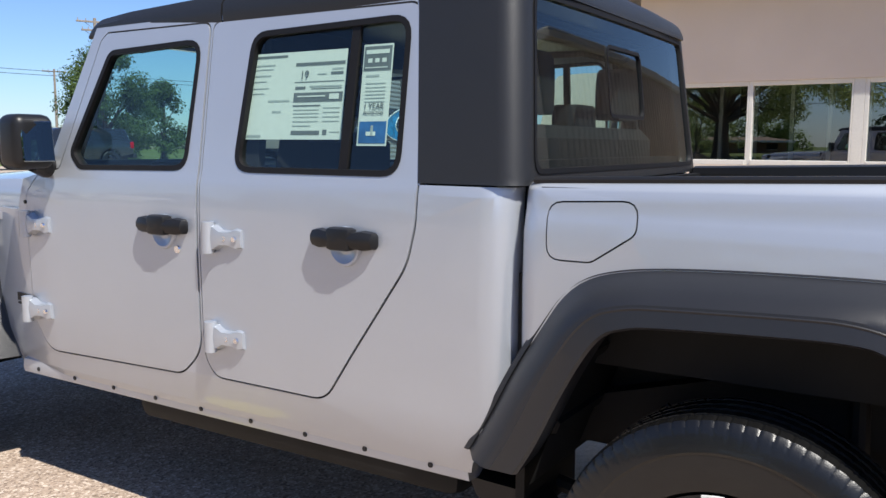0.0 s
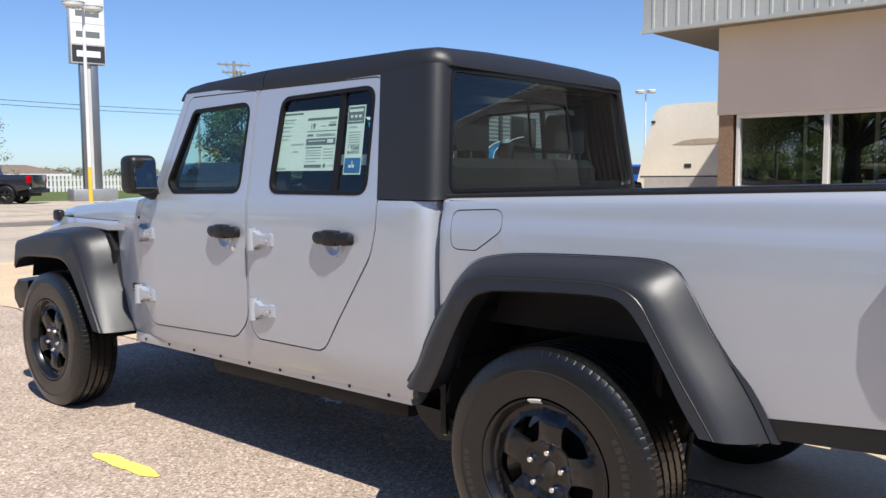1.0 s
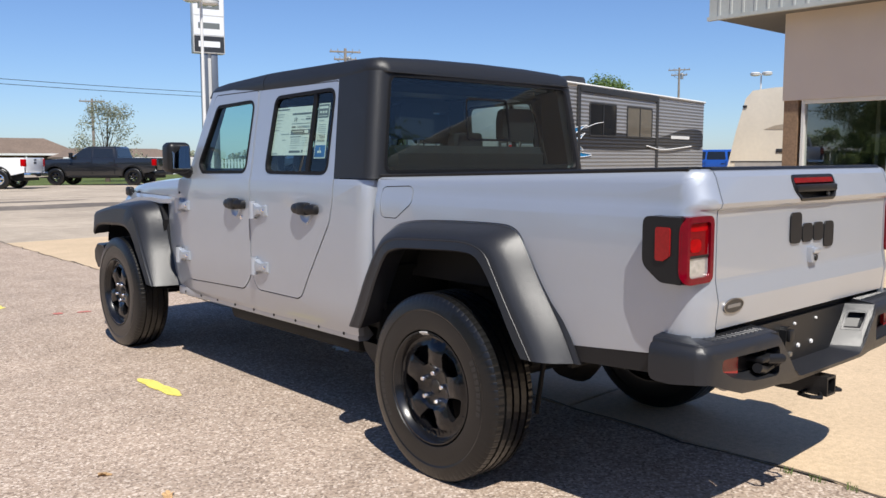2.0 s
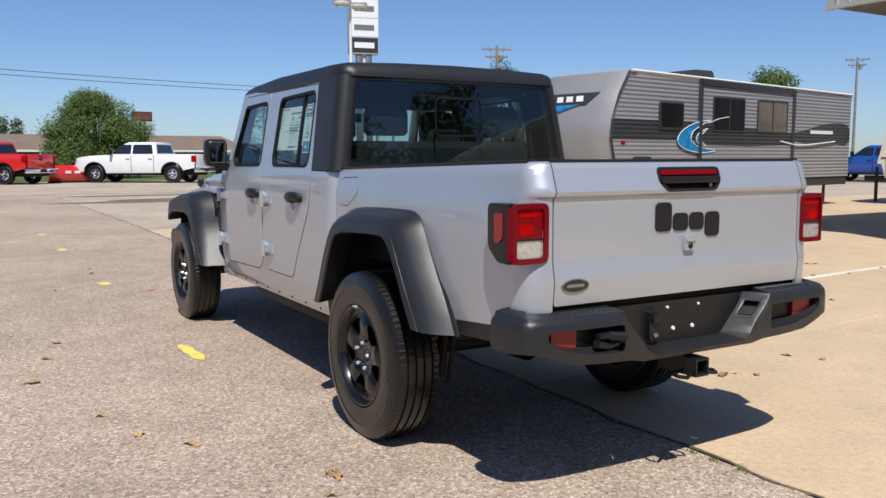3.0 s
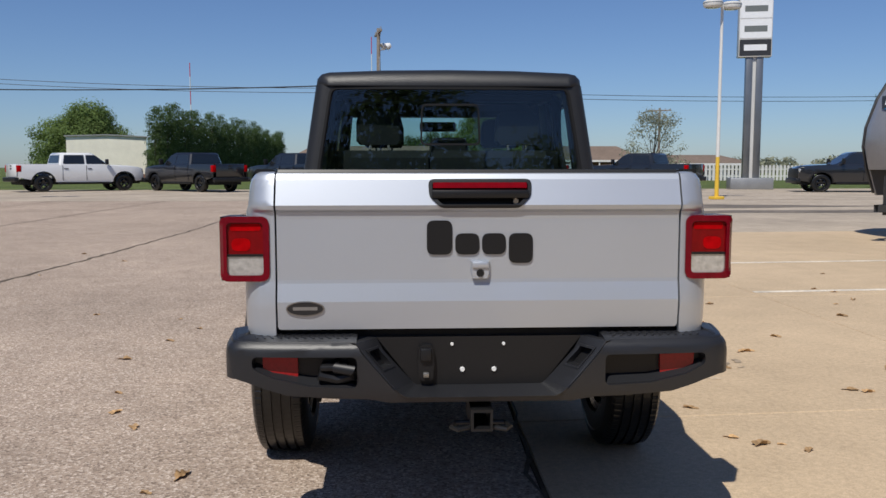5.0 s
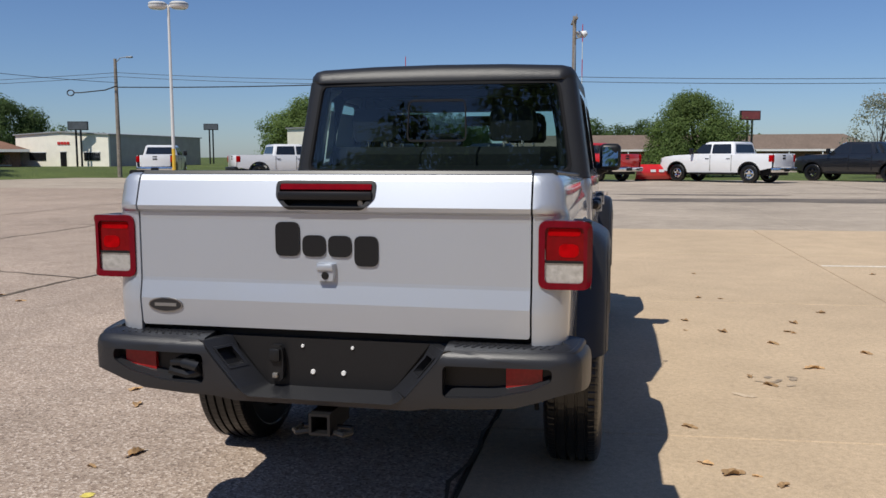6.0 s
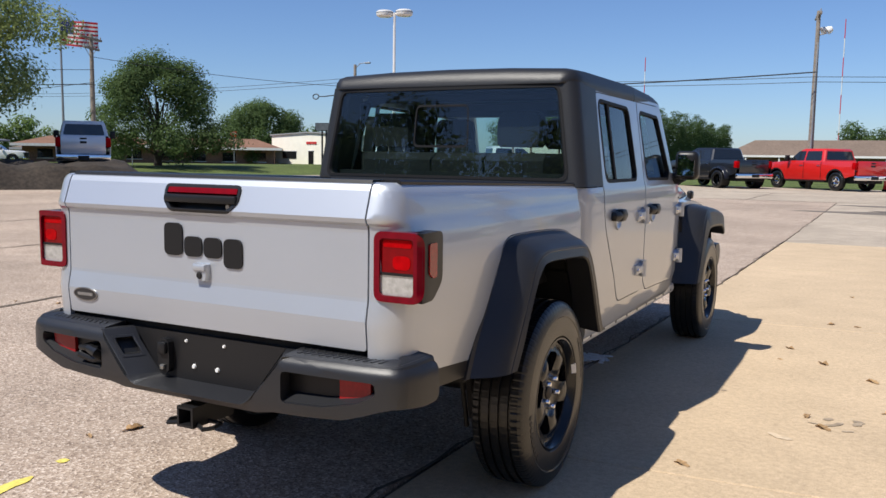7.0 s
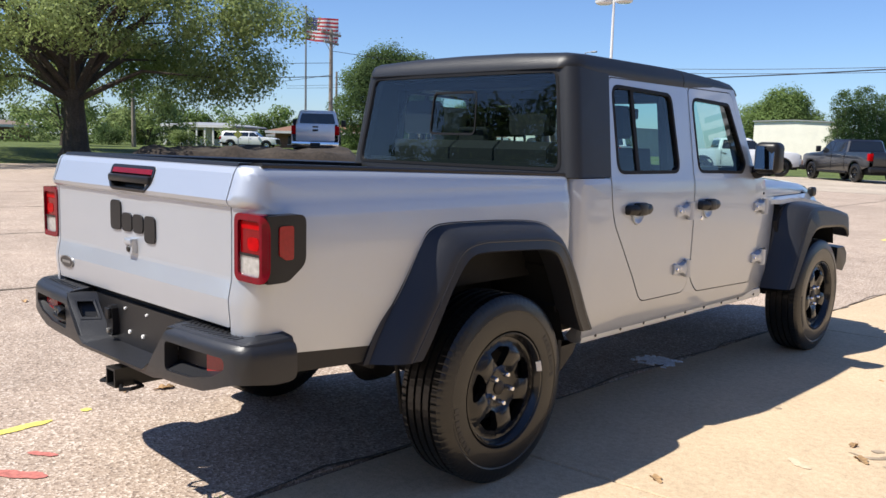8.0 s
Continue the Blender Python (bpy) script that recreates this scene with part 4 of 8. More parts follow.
def rim_bm(R=0.214):
    """Disc with five windows between broad spokes, drawn in the wheel's plane."""
    outer = [(R * math.cos(6.2832 * k / 60), R * math.sin(6.2832 * k / 60)) for k in range(60)]
    holes = []
    for j in range(5):
        a0 = 6.2832 * (j + 0.5) / 5 + 0.314
        ring = []
        for r, da in ((0.176, -0.36), (0.183, 0.0), (0.176, 0.36), (0.142, 0.33), (0.098, 0.17), (0.098, -0.17), (0.142, -0.33)):
            ring.append((r * math.cos(a0 + da), r * math.sin(a0 + da)))
        holes.append(fillet(ring, [0.012, 0.04, 0.012, 0.02, 0.014, 0.014, 0.02], 3))

    def place(y, z, d):
        r = math.hypot(y, z)
        x = float(np.interp(r, [0.0, 0.035, 0.060, 0.082, 0.10, 0.150, 0.182, 0.194, 0.203, 0.214], [0.000, 0.000, 0.002, 0.004, 0.014, 0.020, 0.014, 0.006, 0.004, 0.008]))
        # each spoke is crowned along its middle
        x += 0.010 * max(0.0, math.cos(5 * (math.atan2(z, y) - 0.314))) ** 0.7 * float(np.interp(r, [0.07, 0.10, 0.16, 0.19], [0.0, 1.0, 1.0, 0.0]))
        return Vector((x - d, y, z))
    cuts = [-0.2 + 0.02 * k for k in range(21)]
    return panel(outer, holes, place, 0.035, cuts, cuts)


def wheel(name, parent, x, y, z, side, turn=0.0, spin=0.0):
    w = new(name)
    w.empty_display_size = 0.1
    w.parent = parent
    w.matrix_basis = Matrix.Translation((x, y, z)) @ Matrix.Rotation(radians(turn), 4, "Z") @ Matrix.Diagonal((side, 1, 1, 1)) @ Matrix.Rotation(radians(spin), 4, "X")
    return w


HUB = mat("hub_steel", (0.05, 0.045, 0.04), 0.5, 0.6, stain=0.2, stain_size=30)
LETTER = mat("sidewall_print", (0.022, 0.021, 0.020), 0.5, grain=0.2, size=60)
tyre_me = None
for side in (-1, 1):
    for yc, spin in ((0.0, 8 if side < 0 else 43), (FRONT_Y, 35)):
        W = wheel("wheel", T, side * 0.778 - 0.016, yc, 0.388, side, 0.0, spin)
        if tyre_me is None:
            t0 = part("tyre", tyre_bm(), RUBBER, W, "black road tyre", angle=25)
            r0 = part("rim", moved(rounded(rim_bm(), 0.006, 2, 55), Matrix.Translation((0.074, 0, 0))), RIM_BLACK, W, "glossy black five-spoke rim", angle=40)
            barrel = part("rim_barrel", revolve([(0.232, 0.094), (0.237, 0.106), (0.236, 0.113), (0.230, 0.114), (0.222, 0.104), (0.215, 0.088), (0.211, 0.078), (0.205, 0.03), (0.203, -0.09), (0.232, -0.10)], 64), RIM_BLACK, W)
            drum = part("brake_disc", revolve([(0.0, 0.0), (0.155, 0.0), (0.155, -0.02), (0.0, -0.02)], 40), DARK, W)
            hub = part("hub_cap", revolve([(0.0, 0.083), (0.024, 0.082), (0.030, 0.078), (0.033, 0.06), (0.0, 0.06)], 24), HUB, W, "dull brown-grey hub end")
            nuts = []
            for j in range(5):
                a = 6.2832 * j / 5 + 0.314
                nut = revolve([(0.0, 0.026), (0.008, 0.026), (0.0115, 0.021), (0.0125, 0.0), (0.0, 0.0)], 10)
                nuts.append(part("wheel_nut", moved(nut, Matrix.Translation((0.076, 0.0620 * math.cos(a), 0.0620 * math.sin(a)))), CHROME, W, "chrome wheel nut"))
            marks = []
            for a0, n_ in ((0.9, 9), (4.0, 8)):
                for j in range(n_):
                    bar = moved(box(0.1140, 0.1188, -0.0085, 0.0085, -0.011, 0.011), Matrix.Rotation(a0 + 0.085 * j, 4, "X") @ Matrix.Translation((0, 0, 0.302)))
                    marks.append(part("sidewall_bar", bar, LETTER, W))
            proto = [t0, r0, barrel, drum, hub, *marks, *nuts]
            tyre_me = True
        else:
            for o in proto:
                q = new(o.name.split(".")[0], o.data)
                q.parent = W
                if "label" in o:
                    q["label"] = o["label"]

# stick-on balance weights on the rear rims
for w_ in [o for o in bpy.data.objects if o.parent == T and o.name.startswith("wheel") and o.type == "EMPTY" and abs(o.matrix_basis.translation.y) < 0.1]:
    a0 = radians(75 if w_.matrix_basis.translation.x < 0 else -28)
    bw = loft([[(0.114 + h, r_ * math.cos(a0 + 0.05 * k), r_ * math.sin(a0 + 0.05 * k)) for r_, h in ((0.220, -0.012), (0.232, 0.004), (0.236, 0.004), (0.236, -0.010))] for k in range(-2, 3)])
    part("balance_weight", bw, WHITE, w_, "white balance weight on the rim")

# hardtop: side quarters, corners and back wall in one sheet
def top_place(u, z, d):
    w = cab_half(z) + 0.003 - d
    yb = 0.545 + (z - 1.25) * 0.10 + d
    r = 0.065
    s = -1 if u < 3 else 1
    k = u if u < 3 else 6 - u
    if k <= 1:
        yf = 0.842 + (z - 1.25) * 0.093
        x, y = w, yf + (yb + r - yf) * k
    elif k <= 2:
        a = (k - 1) * 1.5708
        x, y = w - r + r * math.cos(a), yb + r - r * math.sin(a)
    else:
        x, y = (w - r) * (3 - k), yb - 0.010 * (1 - (3 - k) ** 2)
    return Vector((s * x, y, z))


arc = [1 + k / 6 for k in range(7)]
back_hole = fillet([(2.030, 1.729), (2.022, 1.270), (3.978, 1.270), (3.970, 1.729)], 0.05, 5)
shell = panel([(0.0, 1.745), (0.0, 1.240), (6.0, 1.240), (6.0, 1.745)], [back_hole], top_place, 0.035, arc + [6 - a for a in arc] + [0.5, 2.5, 3.0, 3.5, 5.5], (1.35, 1.45, 1.55, 1.65))
HT = part("hardtop_back", shell, BLACK_TOP, T, "black textured hardtop", angle=40)
part("back_seal", panel(grown(back_hole, 0.004), [fillet([(2.045, 1.719), (2.037, 1.280), (3.963, 1.280), (3.955, 1.719)], 0.045, 5)], lambda u, z, d: top_place(u, z, d - 0.003), 0.02, (2.5, 3, 3.5), (1.4, 1.5, 1.6)), SEAL, HT)
slider = fillet([(2.772, 1.639), (2.772, 1.429), (3.228, 1.429), (3.228, 1.639)], 0.035, 4)
back_glass = part("back_glass", panel(fillet([(2.035, 1.725), (2.027, 1.274), (3.973, 1.274), (3.965, 1.725)], 0.048, 5), [slider], lambda u, z, d: top_place(u, z, d + 0.006), 0, (2.25, 2.5, 2.75, 3, 3.25, 3.5, 3.75), (1.4, 1.5, 1.6)), GLASS_DARK, HT, "dark tinted rear window", out=(0, -1, 0))
part("slider_pane", panel(slider, [], lambda u, z, d: top_place(u, z, d + 0.012), 0, (3,)), GLASS_DARK, HT, "sliding middle pane", out=(0, -1, 0))
part("slider_seal", panel(grown(slider, 0.005), [grown(slider, -0.006)], lambda u, z, d: top_place(u, z, d + 0.005), 0.010, (3,)), SEAL, HT)

# roof panels
def roof_panel(y0, y1, rear=False, front=False):
    rings = []
    stations = [y0 + (y1 - y0) * k / 10 for k in range(11)]
    if rear:
        stations = [0.580, 0.588, 0.600, 0.620, 0.65, 0.70] + stations[1:]
    if front:
        stations = stations[:-1] + [y1 - 0.045, y1 - 0.02, y1]
    for y in stations:
        h = float(np.interp(y, [0.580, 0.588, 0.600, 0.620, 0.65, 0.78, 1.6, 2.1, 2.22, 2.25, 2.275, 2.295], [1.748, 1.768, 1.787, 1.803, 1.812, 1.817, 1.813, 1.794, 1.783, 1.777, 1.763, 1.728]))
        w = float(np.interp(y, [0.58, 0.60, 0.63, 0.67, 1.6, 2.3], [0.640, 0.674, 0.702, 0.715, 0.720, 0.704]))
        low = float(np.interp(y, [0.58, 0.65, 0.78, 2.0, 2.3], [1.737, 1.734, 1.712, 1.712, 1.703]))
        e = min(1.0, (h - low) / 0.08)
        half = [(w - 0.004, low), (w, low + 0.25 * (h - low)), (w - 0.004, low + 0.55 * (h - low)), (w - 0.028 * e, h - 0.010 * e), (w - 0.07 * e, h), (0.35, h + 0.012 * e), (0.0, h + 0.016 * e)]
        ring = [(-x, y, z) for x, z in half] + [(x, y, z) for x, z in reversed(half[:-1])] + [(x * 0.9, y, low) for x in (0.6, 0.0, -0.6)]
        rings.append(ring)
    return loft(rings)


part("roof_rear", roof_panel(0.70, 1.612, rear=True), BLACK_TOP, T, "black hardtop roof")
part("roof_front", roof_panel(1.620, 2.295, front=True), BLACK_TOP, T, "black removable roof panel")

# windscreen, cowl, bonnet, front end
ws = lambda x, v, d: Vector((x * (0.705 - 0.055 * v), 2.475 - 0.235 * v - d, 1.245 + 0.49 * v))
part("windscreen", panel(fillet([(-0.95, 0.05), (0.95, 0.05), (0.95, 0.93), (-0.95, 0.93)], 0.05, 3), [], ws, 0), GLASS_SIDE, T, out=(0, 1, 0)).visible_shadow = False
part("windscreen_surround", panel([(-1.04, 0.0), (1.04, 0.0), (1.04, 1.0), (-1.04, 1.0)], [fillet([(-0.94, 0.06), (0.94, 0.06), (0.94, 0.92), (-0.94, 0.92)], 0.05, 3)], ws, 0.03), SILVER, T)


def bonnet_ring(y, w, h, low):
    half = [(w, low), (w, h - 0.075), (w - 0.008, h - 0.045), (w - 0.035, h - 0.018), (w - 0.10, h - 0.004), (w * 0.5, h + 0.016), (0.0, h + 0.022)]
    return [(-x, y, z) for x, z in half] + [(x, y, z) for x, z in reversed(half[:-1])]


BN = part("bonnet", loft([bonnet_ring(y, w, h, 1.085) for y, w, h in ((2.62, 0.705, 1.215), (2.9, 0.685, 1.212), (3.3, 0.645, 1.195), (3.7, 0.600, 1.170), (3.92, 0.572, 1.145), (4.0, 0.56, 1.11))]), SILVER, T)
part("cowl", loft([bonnet_ring(y, 0.715, h, 1.0) for y, h in ((2.44, 1.245), (2.55, 1.228), (2.612, 1.215))]), SILVER, T)
part("engine_bay_side", loft([bonnet_ring(y, w, 1.08, 0.60) for y, w in ((2.60, 0.70), (3.3, 0.64), (3.98, 0.55))]), SILVER, T)
for side in (-1, 1):
    ft = [(2.66, 0.705, 1.072), (2.86, 0.695, 1.070), (3.02, 0.678, 1.064), (3.14, 0.667, 1.072), (3.40, 0.636, 1.064), (3.70, 0.600, 1.024), (3.86, 0.581, 0.982), (3.96, 0.565, 0.95)]
    part("fender_top", loft([[(side * (w - 0.03), y, 1.03 if zs > 1.04 else zs - 0.02), (side * (w - 0.004), y, 1.0815), (side * (w + 0.012), y, 1.0795), (side * (0.65 * w + 0.35 * 0.74), y, 0.45 * 1.0795 + 0.55 * zs), (side * 0.74, y, zs), (side * 0.74, y, zs - 0.03)] for y, w, zs in ft]), SILVER, T)
part("front_grille", loft([bonnet_ring(y, w, 1.12, 0.55) for y, w in ((3.98, 0.56), (4.06, 0.53))]), SILVER, T)
part("front_bumper", rounded(loft([[(x, y, z) for y, z in ((c, 0.535), (c + 0.14, 0.51), (c + 0.20, 0.57), (c + 0.20, 0.64), (c + 0.14, 0.69), (c, 0.69))] for x, c in ((-0.845, 3.83), (-0.82, 3.88), (-0.74, 3.92), (-0.5, 4.00), (0.5, 4.00), (0.74, 3.92), (0.82, 3.88), (0.845, 3.83))]), 0.02, 2, 40), BLACK, T)
for side in (-1, 1):
    part("bonnet_latch", box(min(side * 0.585, side * 0.63), max(side * 0.585, side * 0.63), 3.84, 3.93, 1.055, 1.125, 0.018, 3), BLACK, BN)
    part("headlamp", moved(revolve([(0.0, 0.03), (0.085, 0.02), (0.10, 0.0), (0.0, 0.0)], 24), Matrix.Translation((side * 0.40, 4.055, 0.95)) @ Matrix.Rotation(radians(90), 4, "Z")), CLEAR_LENS, T)
    slot = [(3.045, 1.020), (3.000, 1.012), (2.948, 0.925), (2.965, 0.850), (2.985, 0.850), (2.982, 0.925)]
    part("fender_vent", panel(slot, [], lambda u, z, d, side=side: Vector((side * (0.742 - d), u, z)), 0.03), BLACK, T, "black fender vent slot")
    cp = cab_place(side, 0.006)
    for u0, u1, z0, z1 in ((2.60, 2.632, 0.738, 0.768), (2.638, 2.668, 0.738, 0.768), (2.674, 2.70, 0.738, 0.768), (2.60, 2.70, 0.724, 0.731)):
        part("fender_badge", panel([(u0, z0), (u1, z0), (u1, z1), (u0, z1)], [], cp, 0.008), BLACK, T, "small black badge bar")
    for yy, zz, rr in ((2.612, 1.035, 0.021), (2.60, 1.120, 0.007)):
        disc = [(yy + rr * math.cos(6.2832 * k / 16), zz + rr * math.sin(6.2832 * k / 16)) for k in range(16)]
        part("body_plug", panel(disc, [], cp, 0.010), BLACK, T, "black round body plug")
    # inner fenders close the rear wheel housings
    part("inner_fender", box(min(side * 0.40, side * 0.42), max(side * 0.40, side * 0.42), -0.62, 0.56, 0.50, 1.02), DARK, T)
    part("housing_front", box(min(side * 0.40, side * 0.735), max(side * 0.40, side * 0.735), 0.545, 0.57, 0.36, 1.02), DARK, T)
    part("housing_rear", box(min(side * 0.40, side * 0.74), max(side * 0.40, side * 0.74), -0.62, -0.60, 0.56, 1.02), DARK, T)

# rear bumper
U_LINE = smooth_line([(0, -1.250, 0), (0.20, -1.2495, 0), (0.40, -1.247, 0), (0.62, -1.240, 0), (0.775, -1.226, 0), (0.826, -1.205, 0), (0.843, -1.150, 0), (0.852, -1.090, 0), (0.857, -1.030, 0)], 2)
U_ACC = [0.0]
for a_, b_ in zip(U_LINE, U_LINE[1:]):
    U_ACC.append(U_ACC[-1] + (Vector(b_) - Vector(a_)).length)
U_END = U_ACC[-1]
U_X, U_Y = [p[0] for p in U_LINE], [p[1] for p in U_LINE]


def bump_at(u, d):
    """A point at u along the bumper's outer line, d inwards of it."""
    a = min(abs(u), U_END)
    x, y = float(np.interp(a, U_ACC, U_X)), float(np.interp(a, U_ACC, U_Y))
    lo, hi = max(0.0, a - 0.02), min(U_END, a + 0.02)
    t = Vector((float(np.interp(hi, U_ACC, U_X)) - float(np.interp(lo, U_ACC, U_X)), float(np.interp(hi, U_ACC, U_Y)) - float(np.interp(lo, U_ACC, U_Y)))).normalized()
    return (-1 if u < 0 else 1) * (x - t.y * d), y + t.x * d


def bump_place(u, z, d):
    x, y = bump_at(u, d + float(np.interp(z, [0.545, 0.575, 0.61, 0.70, 0.722, 0.735, 0.748], [0.014, 0.003, 0.0, 0.0, 0.003, 0.010, 0.026])))
    return Vector((x, y, z))


NOTCH = [(-0.412, 0.744), (-0.385, 0.705), (-0.287, 0.590), (-0.245, 0.564), (0.245, 0.564), (0.287, 0.590), (0.385, 0.705), (0.412, 0.744)]
low = [(U_END, 0.622), (0.93, 0.618), (0.85, 0.626), (0.80, 0.626), (0.75, 0.612), (0.70, 0.594), (0.63, 0.573), (0.48, 0.562), (0.37, 0.559), (0.30, 0.546)]
outline = [(-U_END, 0.758), (-0.86, 0.748)] + NOTCH + [(0.86, 0.748), (U_END, 0.758)] + low + [(-u, z) for u, z in reversed(low)]
outline = fillet(outline, [0.02, 0.03, 0.03, 0.05, 0.04, 0.05, 0.05, 0.04, 0.05, 0.03, 0.03, 0.02] + [0.03] * 20, 3)
pockets = [fillet([(s * 0.405, 0.700), (s * 0.405, 0.597), (s * 0.56, 0.604), (s * 0.68, 0.630), (s * 0.745, 0.662), (s * 0.745, 0.700)], 0.020, 4) for s in (-1, 1)]
ucuts = [s * (0.40 + (U_END - 0.41) * k / 20) for s in (-1, 1) for k in range(21)]
BUMPER = part("rear_bumper", rounded(panel(outline, pockets, bump_place, 0.05, ucuts, (0.575, 0.61, 0.65, 0.70, 0.722, 0.735)), 0.008, 3, 50), FLARE, T, "dark grey textured rear bumper", angle=35)
part("bumper_core", box(-0.72, 0.72, -1.125, -1.06, 0.60, 0.745, 0.01), BLACK, BUMPER)
# dark box added to black out the gap below the tailgate
part("cross_member", box(-0.74, 0.74, -1.12, -1.04, 0.62, 0.79, 0.01), DARK, T)
for s in (-1, 1):
    # slanting cheek from the ridge in to the plate, with a square pocket through it
    def cheek(k, z, d, s=s):
        xn = float(np.interp(z, [0.590, 0.705, 0.744], [0.287, 0.385, 0.412]))
        xp = float(np.interp(z, [0.590, 0.70, 0.744], [0.224, 0.322, 0.345]))
        return Vector((s * (xn + (xp - xn) * k + 0.87 * d), -1.247 + 0.105 * k + 0.5 * d + 0.010 * (1 - min(1.0, k / 0.12)) ** 2, z))
    hole = fillet([(0.30, 0.655), (0.82, 0.655), (0.82, 0.712), (0.30, 0.712)], [0.04, 0.04, 0.04, 0.04], 3)
    ck = part("plate_surround", panel([(0, 0.590), (1, 0.590), (1, 0.744), (0, 0.744)], [hole], cheek, 0.03, (0.03, 0.06, 0.12), (0.62, 0.70, 0.73)), FLARE, BUMPER, "dark grey slanting cheek beside the plate", angle=50)
    part("pocket_rim", panel([(0.24, 0.648), (0.88, 0.648), (0.88, 0.719), (0.24, 0.719)], [hole], lambda k, z, d: cheek(k, z, d - 0.003), 0.004), FLARE, ck)
    part("pocket_bottom", panel([(0.2, 0.64), (0.9, 0.64), (0.9, 0.725), (0.2, 0.725)], [], lambda k, z, d: cheek(k, z, d + 0.031), 0.004), BLACK, ck)

    def rise(u):
        return float(np.interp(u, [0.80, U_END], [0.0, 0.012]))

    def reach(u):
        return float(np.interp(u, [0.40, 0.70, 0.80, 0.88, U_END], [0.118, 0.112, 0.10, 0.078, 0.075]))
    pad = []
    for k in range(31):
        u = 0.408 + (U_END - 0.412) * k / 30
        xo, yo = bump_at(u, 0.0)
        xi, yi = s * min(xo, 0.770), max(yo, -1.130)
        pad.append([(*bump_at(s * u, d), z + rise(u)) for d, z in ((0.020, 0.700), (0.018, 0.738), (0.022, 0.746), (0.031, 0.7495), (0.036, 0.7485), (0.040, 0.7505))] + [(xi, yi, 0.757 + rise(u)), (xi, yi, 0.700)])
    sp = part("step_pad", loft(pad), FLARE, BUMPER, "ribbed step pad", angle=30)
    for k in range(12):
        u0 = 0.435 + 0.027 * k
        for j, lean in ((0, 0.016), (1, -0.016)):
            base = 0.046 + 0.030 * j
            if base + 0.03 > reach(u0):
                continue
            rib = loft([[(*bump_at(s * (u0 + lean * q + e), base + 0.027 * q), 0.7500 + 0.0024 * (j + q) + h + rise(u0)) for e, h in ((0.0, 0.0), (0.003, 0.004), (0.009, 0.004), (0.012, 0.0))] for q in (0, 1)])
            part("tread_rib", rib, FLARE, sp)
    part("pocket_back", panel(grown(pockets[0 if s < 0 else 1], 0.012), [], lambda u, z, d: Vector((u, -1.186 + d, z)), 0.015), BLACK, BUMPER)
    part("pocket_ledge", loft([[(s * x, y + c, z) for y, z in ((-1.236, 0.590 + e), (-1.236, 0.600 + e), (-1.186, 0.622 + e), (-1.186, 0.590 + e))] for x, c, e in ((0.40, 0.0, 0.0), (0.56, 0.004, 0.007), (0.68, 0.010, 0.032), (0.735, 0.016, 0.058))]), FLARE, BUMPER)
    part("reflector", loft([[(s * x, y, z) for x, z in ((0.600, 0.690), (0.600, 0.628), (0.712, 0.645), (0.714, 0.694))] for y in (-1.201, -1.18)]), REFLECTOR, BUMPER, "red bumper reflector", smooth=False)
shelf = []
for y, k in ((-1.236, 0.0), (-1.247, 0.02), (-1.249, 0.10), (-1.225, 0.30), (-1.142, 1.0)):
    shelf.append([(a[0] + (c[0] - a[0]) * k, y, a[1] + (c[1] - a[1]) * k) for a, c in zip([(-0.287, 0.592), (-0.266, 0.574), (-0.245, 0.565), (0.0, 0.564), (0.245, 0.565), (0.266, 0.574), (0.287, 0.592)], [(-0.224, 0.592), (-0.217, 0.585), (-0.208, 0.581), (0.0, 0.580), (0.208, 0.581), (0.217, 0.585), (0.224, 0.592)])])
part("plate_shelf", loft(shelf, False, False), FLARE, BUMPER, "dark grey ledge under the plate", angle=50)
plate = panel([(-0.345, 0.744), (-0.224, 0.590), (-0.205, 0.578), (0.205, 0.578), (0.224, 0.590), (0.345, 0.744)], [], lambda u, z, d: Vector((u, -1.143 + d, z)), 0.015)
PL = part("plate_recess", plate, BLACK, BUMPER, "dark grey empty plate recess")
for x, z, r in ((-0.057, 0.632, 0.009), (0.050, 0.632, 0.009), (-0.092, 0.719, 0.006), (0.082, 0.719, 0.006)):
    part("plate_screw", moved(revolve([(0.0, -0.006), (r * 0.8, -0.006), (r, 0.0), (0.0, 0.0)], 10), Matrix.Translation((x, -1.143, z)) @ Matrix.Rotation(radians(90), 4, "Z")), WHITE, PL, "pale plate screw")
SK = part("trailer_socket", rounded(loft([[(-0.180 + x, y, 0.660 + z) for x, z in ((-0.024, -0.050), (-0.014, -0.060), (0.014, -0.060), (0.024, -0.050), (0.027, 0.0), (0.024, 0.050), (0.014, 0.060), (-0.014, 0.060), (-0.024, 0.050), (-0.027, 0.0))] for y in (-1.140, -1.168)]), 0.006, 2, 50), BLACK, BUMPER, "black trailer socket")
part("socket_cover", box(-0.199, -0.161, -1.182, -1.165, 0.668, 0.712, 0.006), BLACK, SK)
part("socket_latch", box(-0.190, -0.170, -1.180, -1.165, 0.612, 0.630, 0.004), STEEL, SK, "small steel latch")
HK = part("tow_hook", tube([(-0.47, -1.16, 0.668), (-0.47, -1.242, 0.664), (-0.42, -1.258, 0.660), (-0.42, -1.225, 0.635), (-0.47, -1.222, 0.624), (-0.53, -1.232, 0.640)], 0.017, 10), BLACK, BUMPER, "black tow hook")
part("hook_plate", box(-0.525, -0.435, -1.250, -1.18, 0.655, 0.676, 0.008), BLACK, HK)
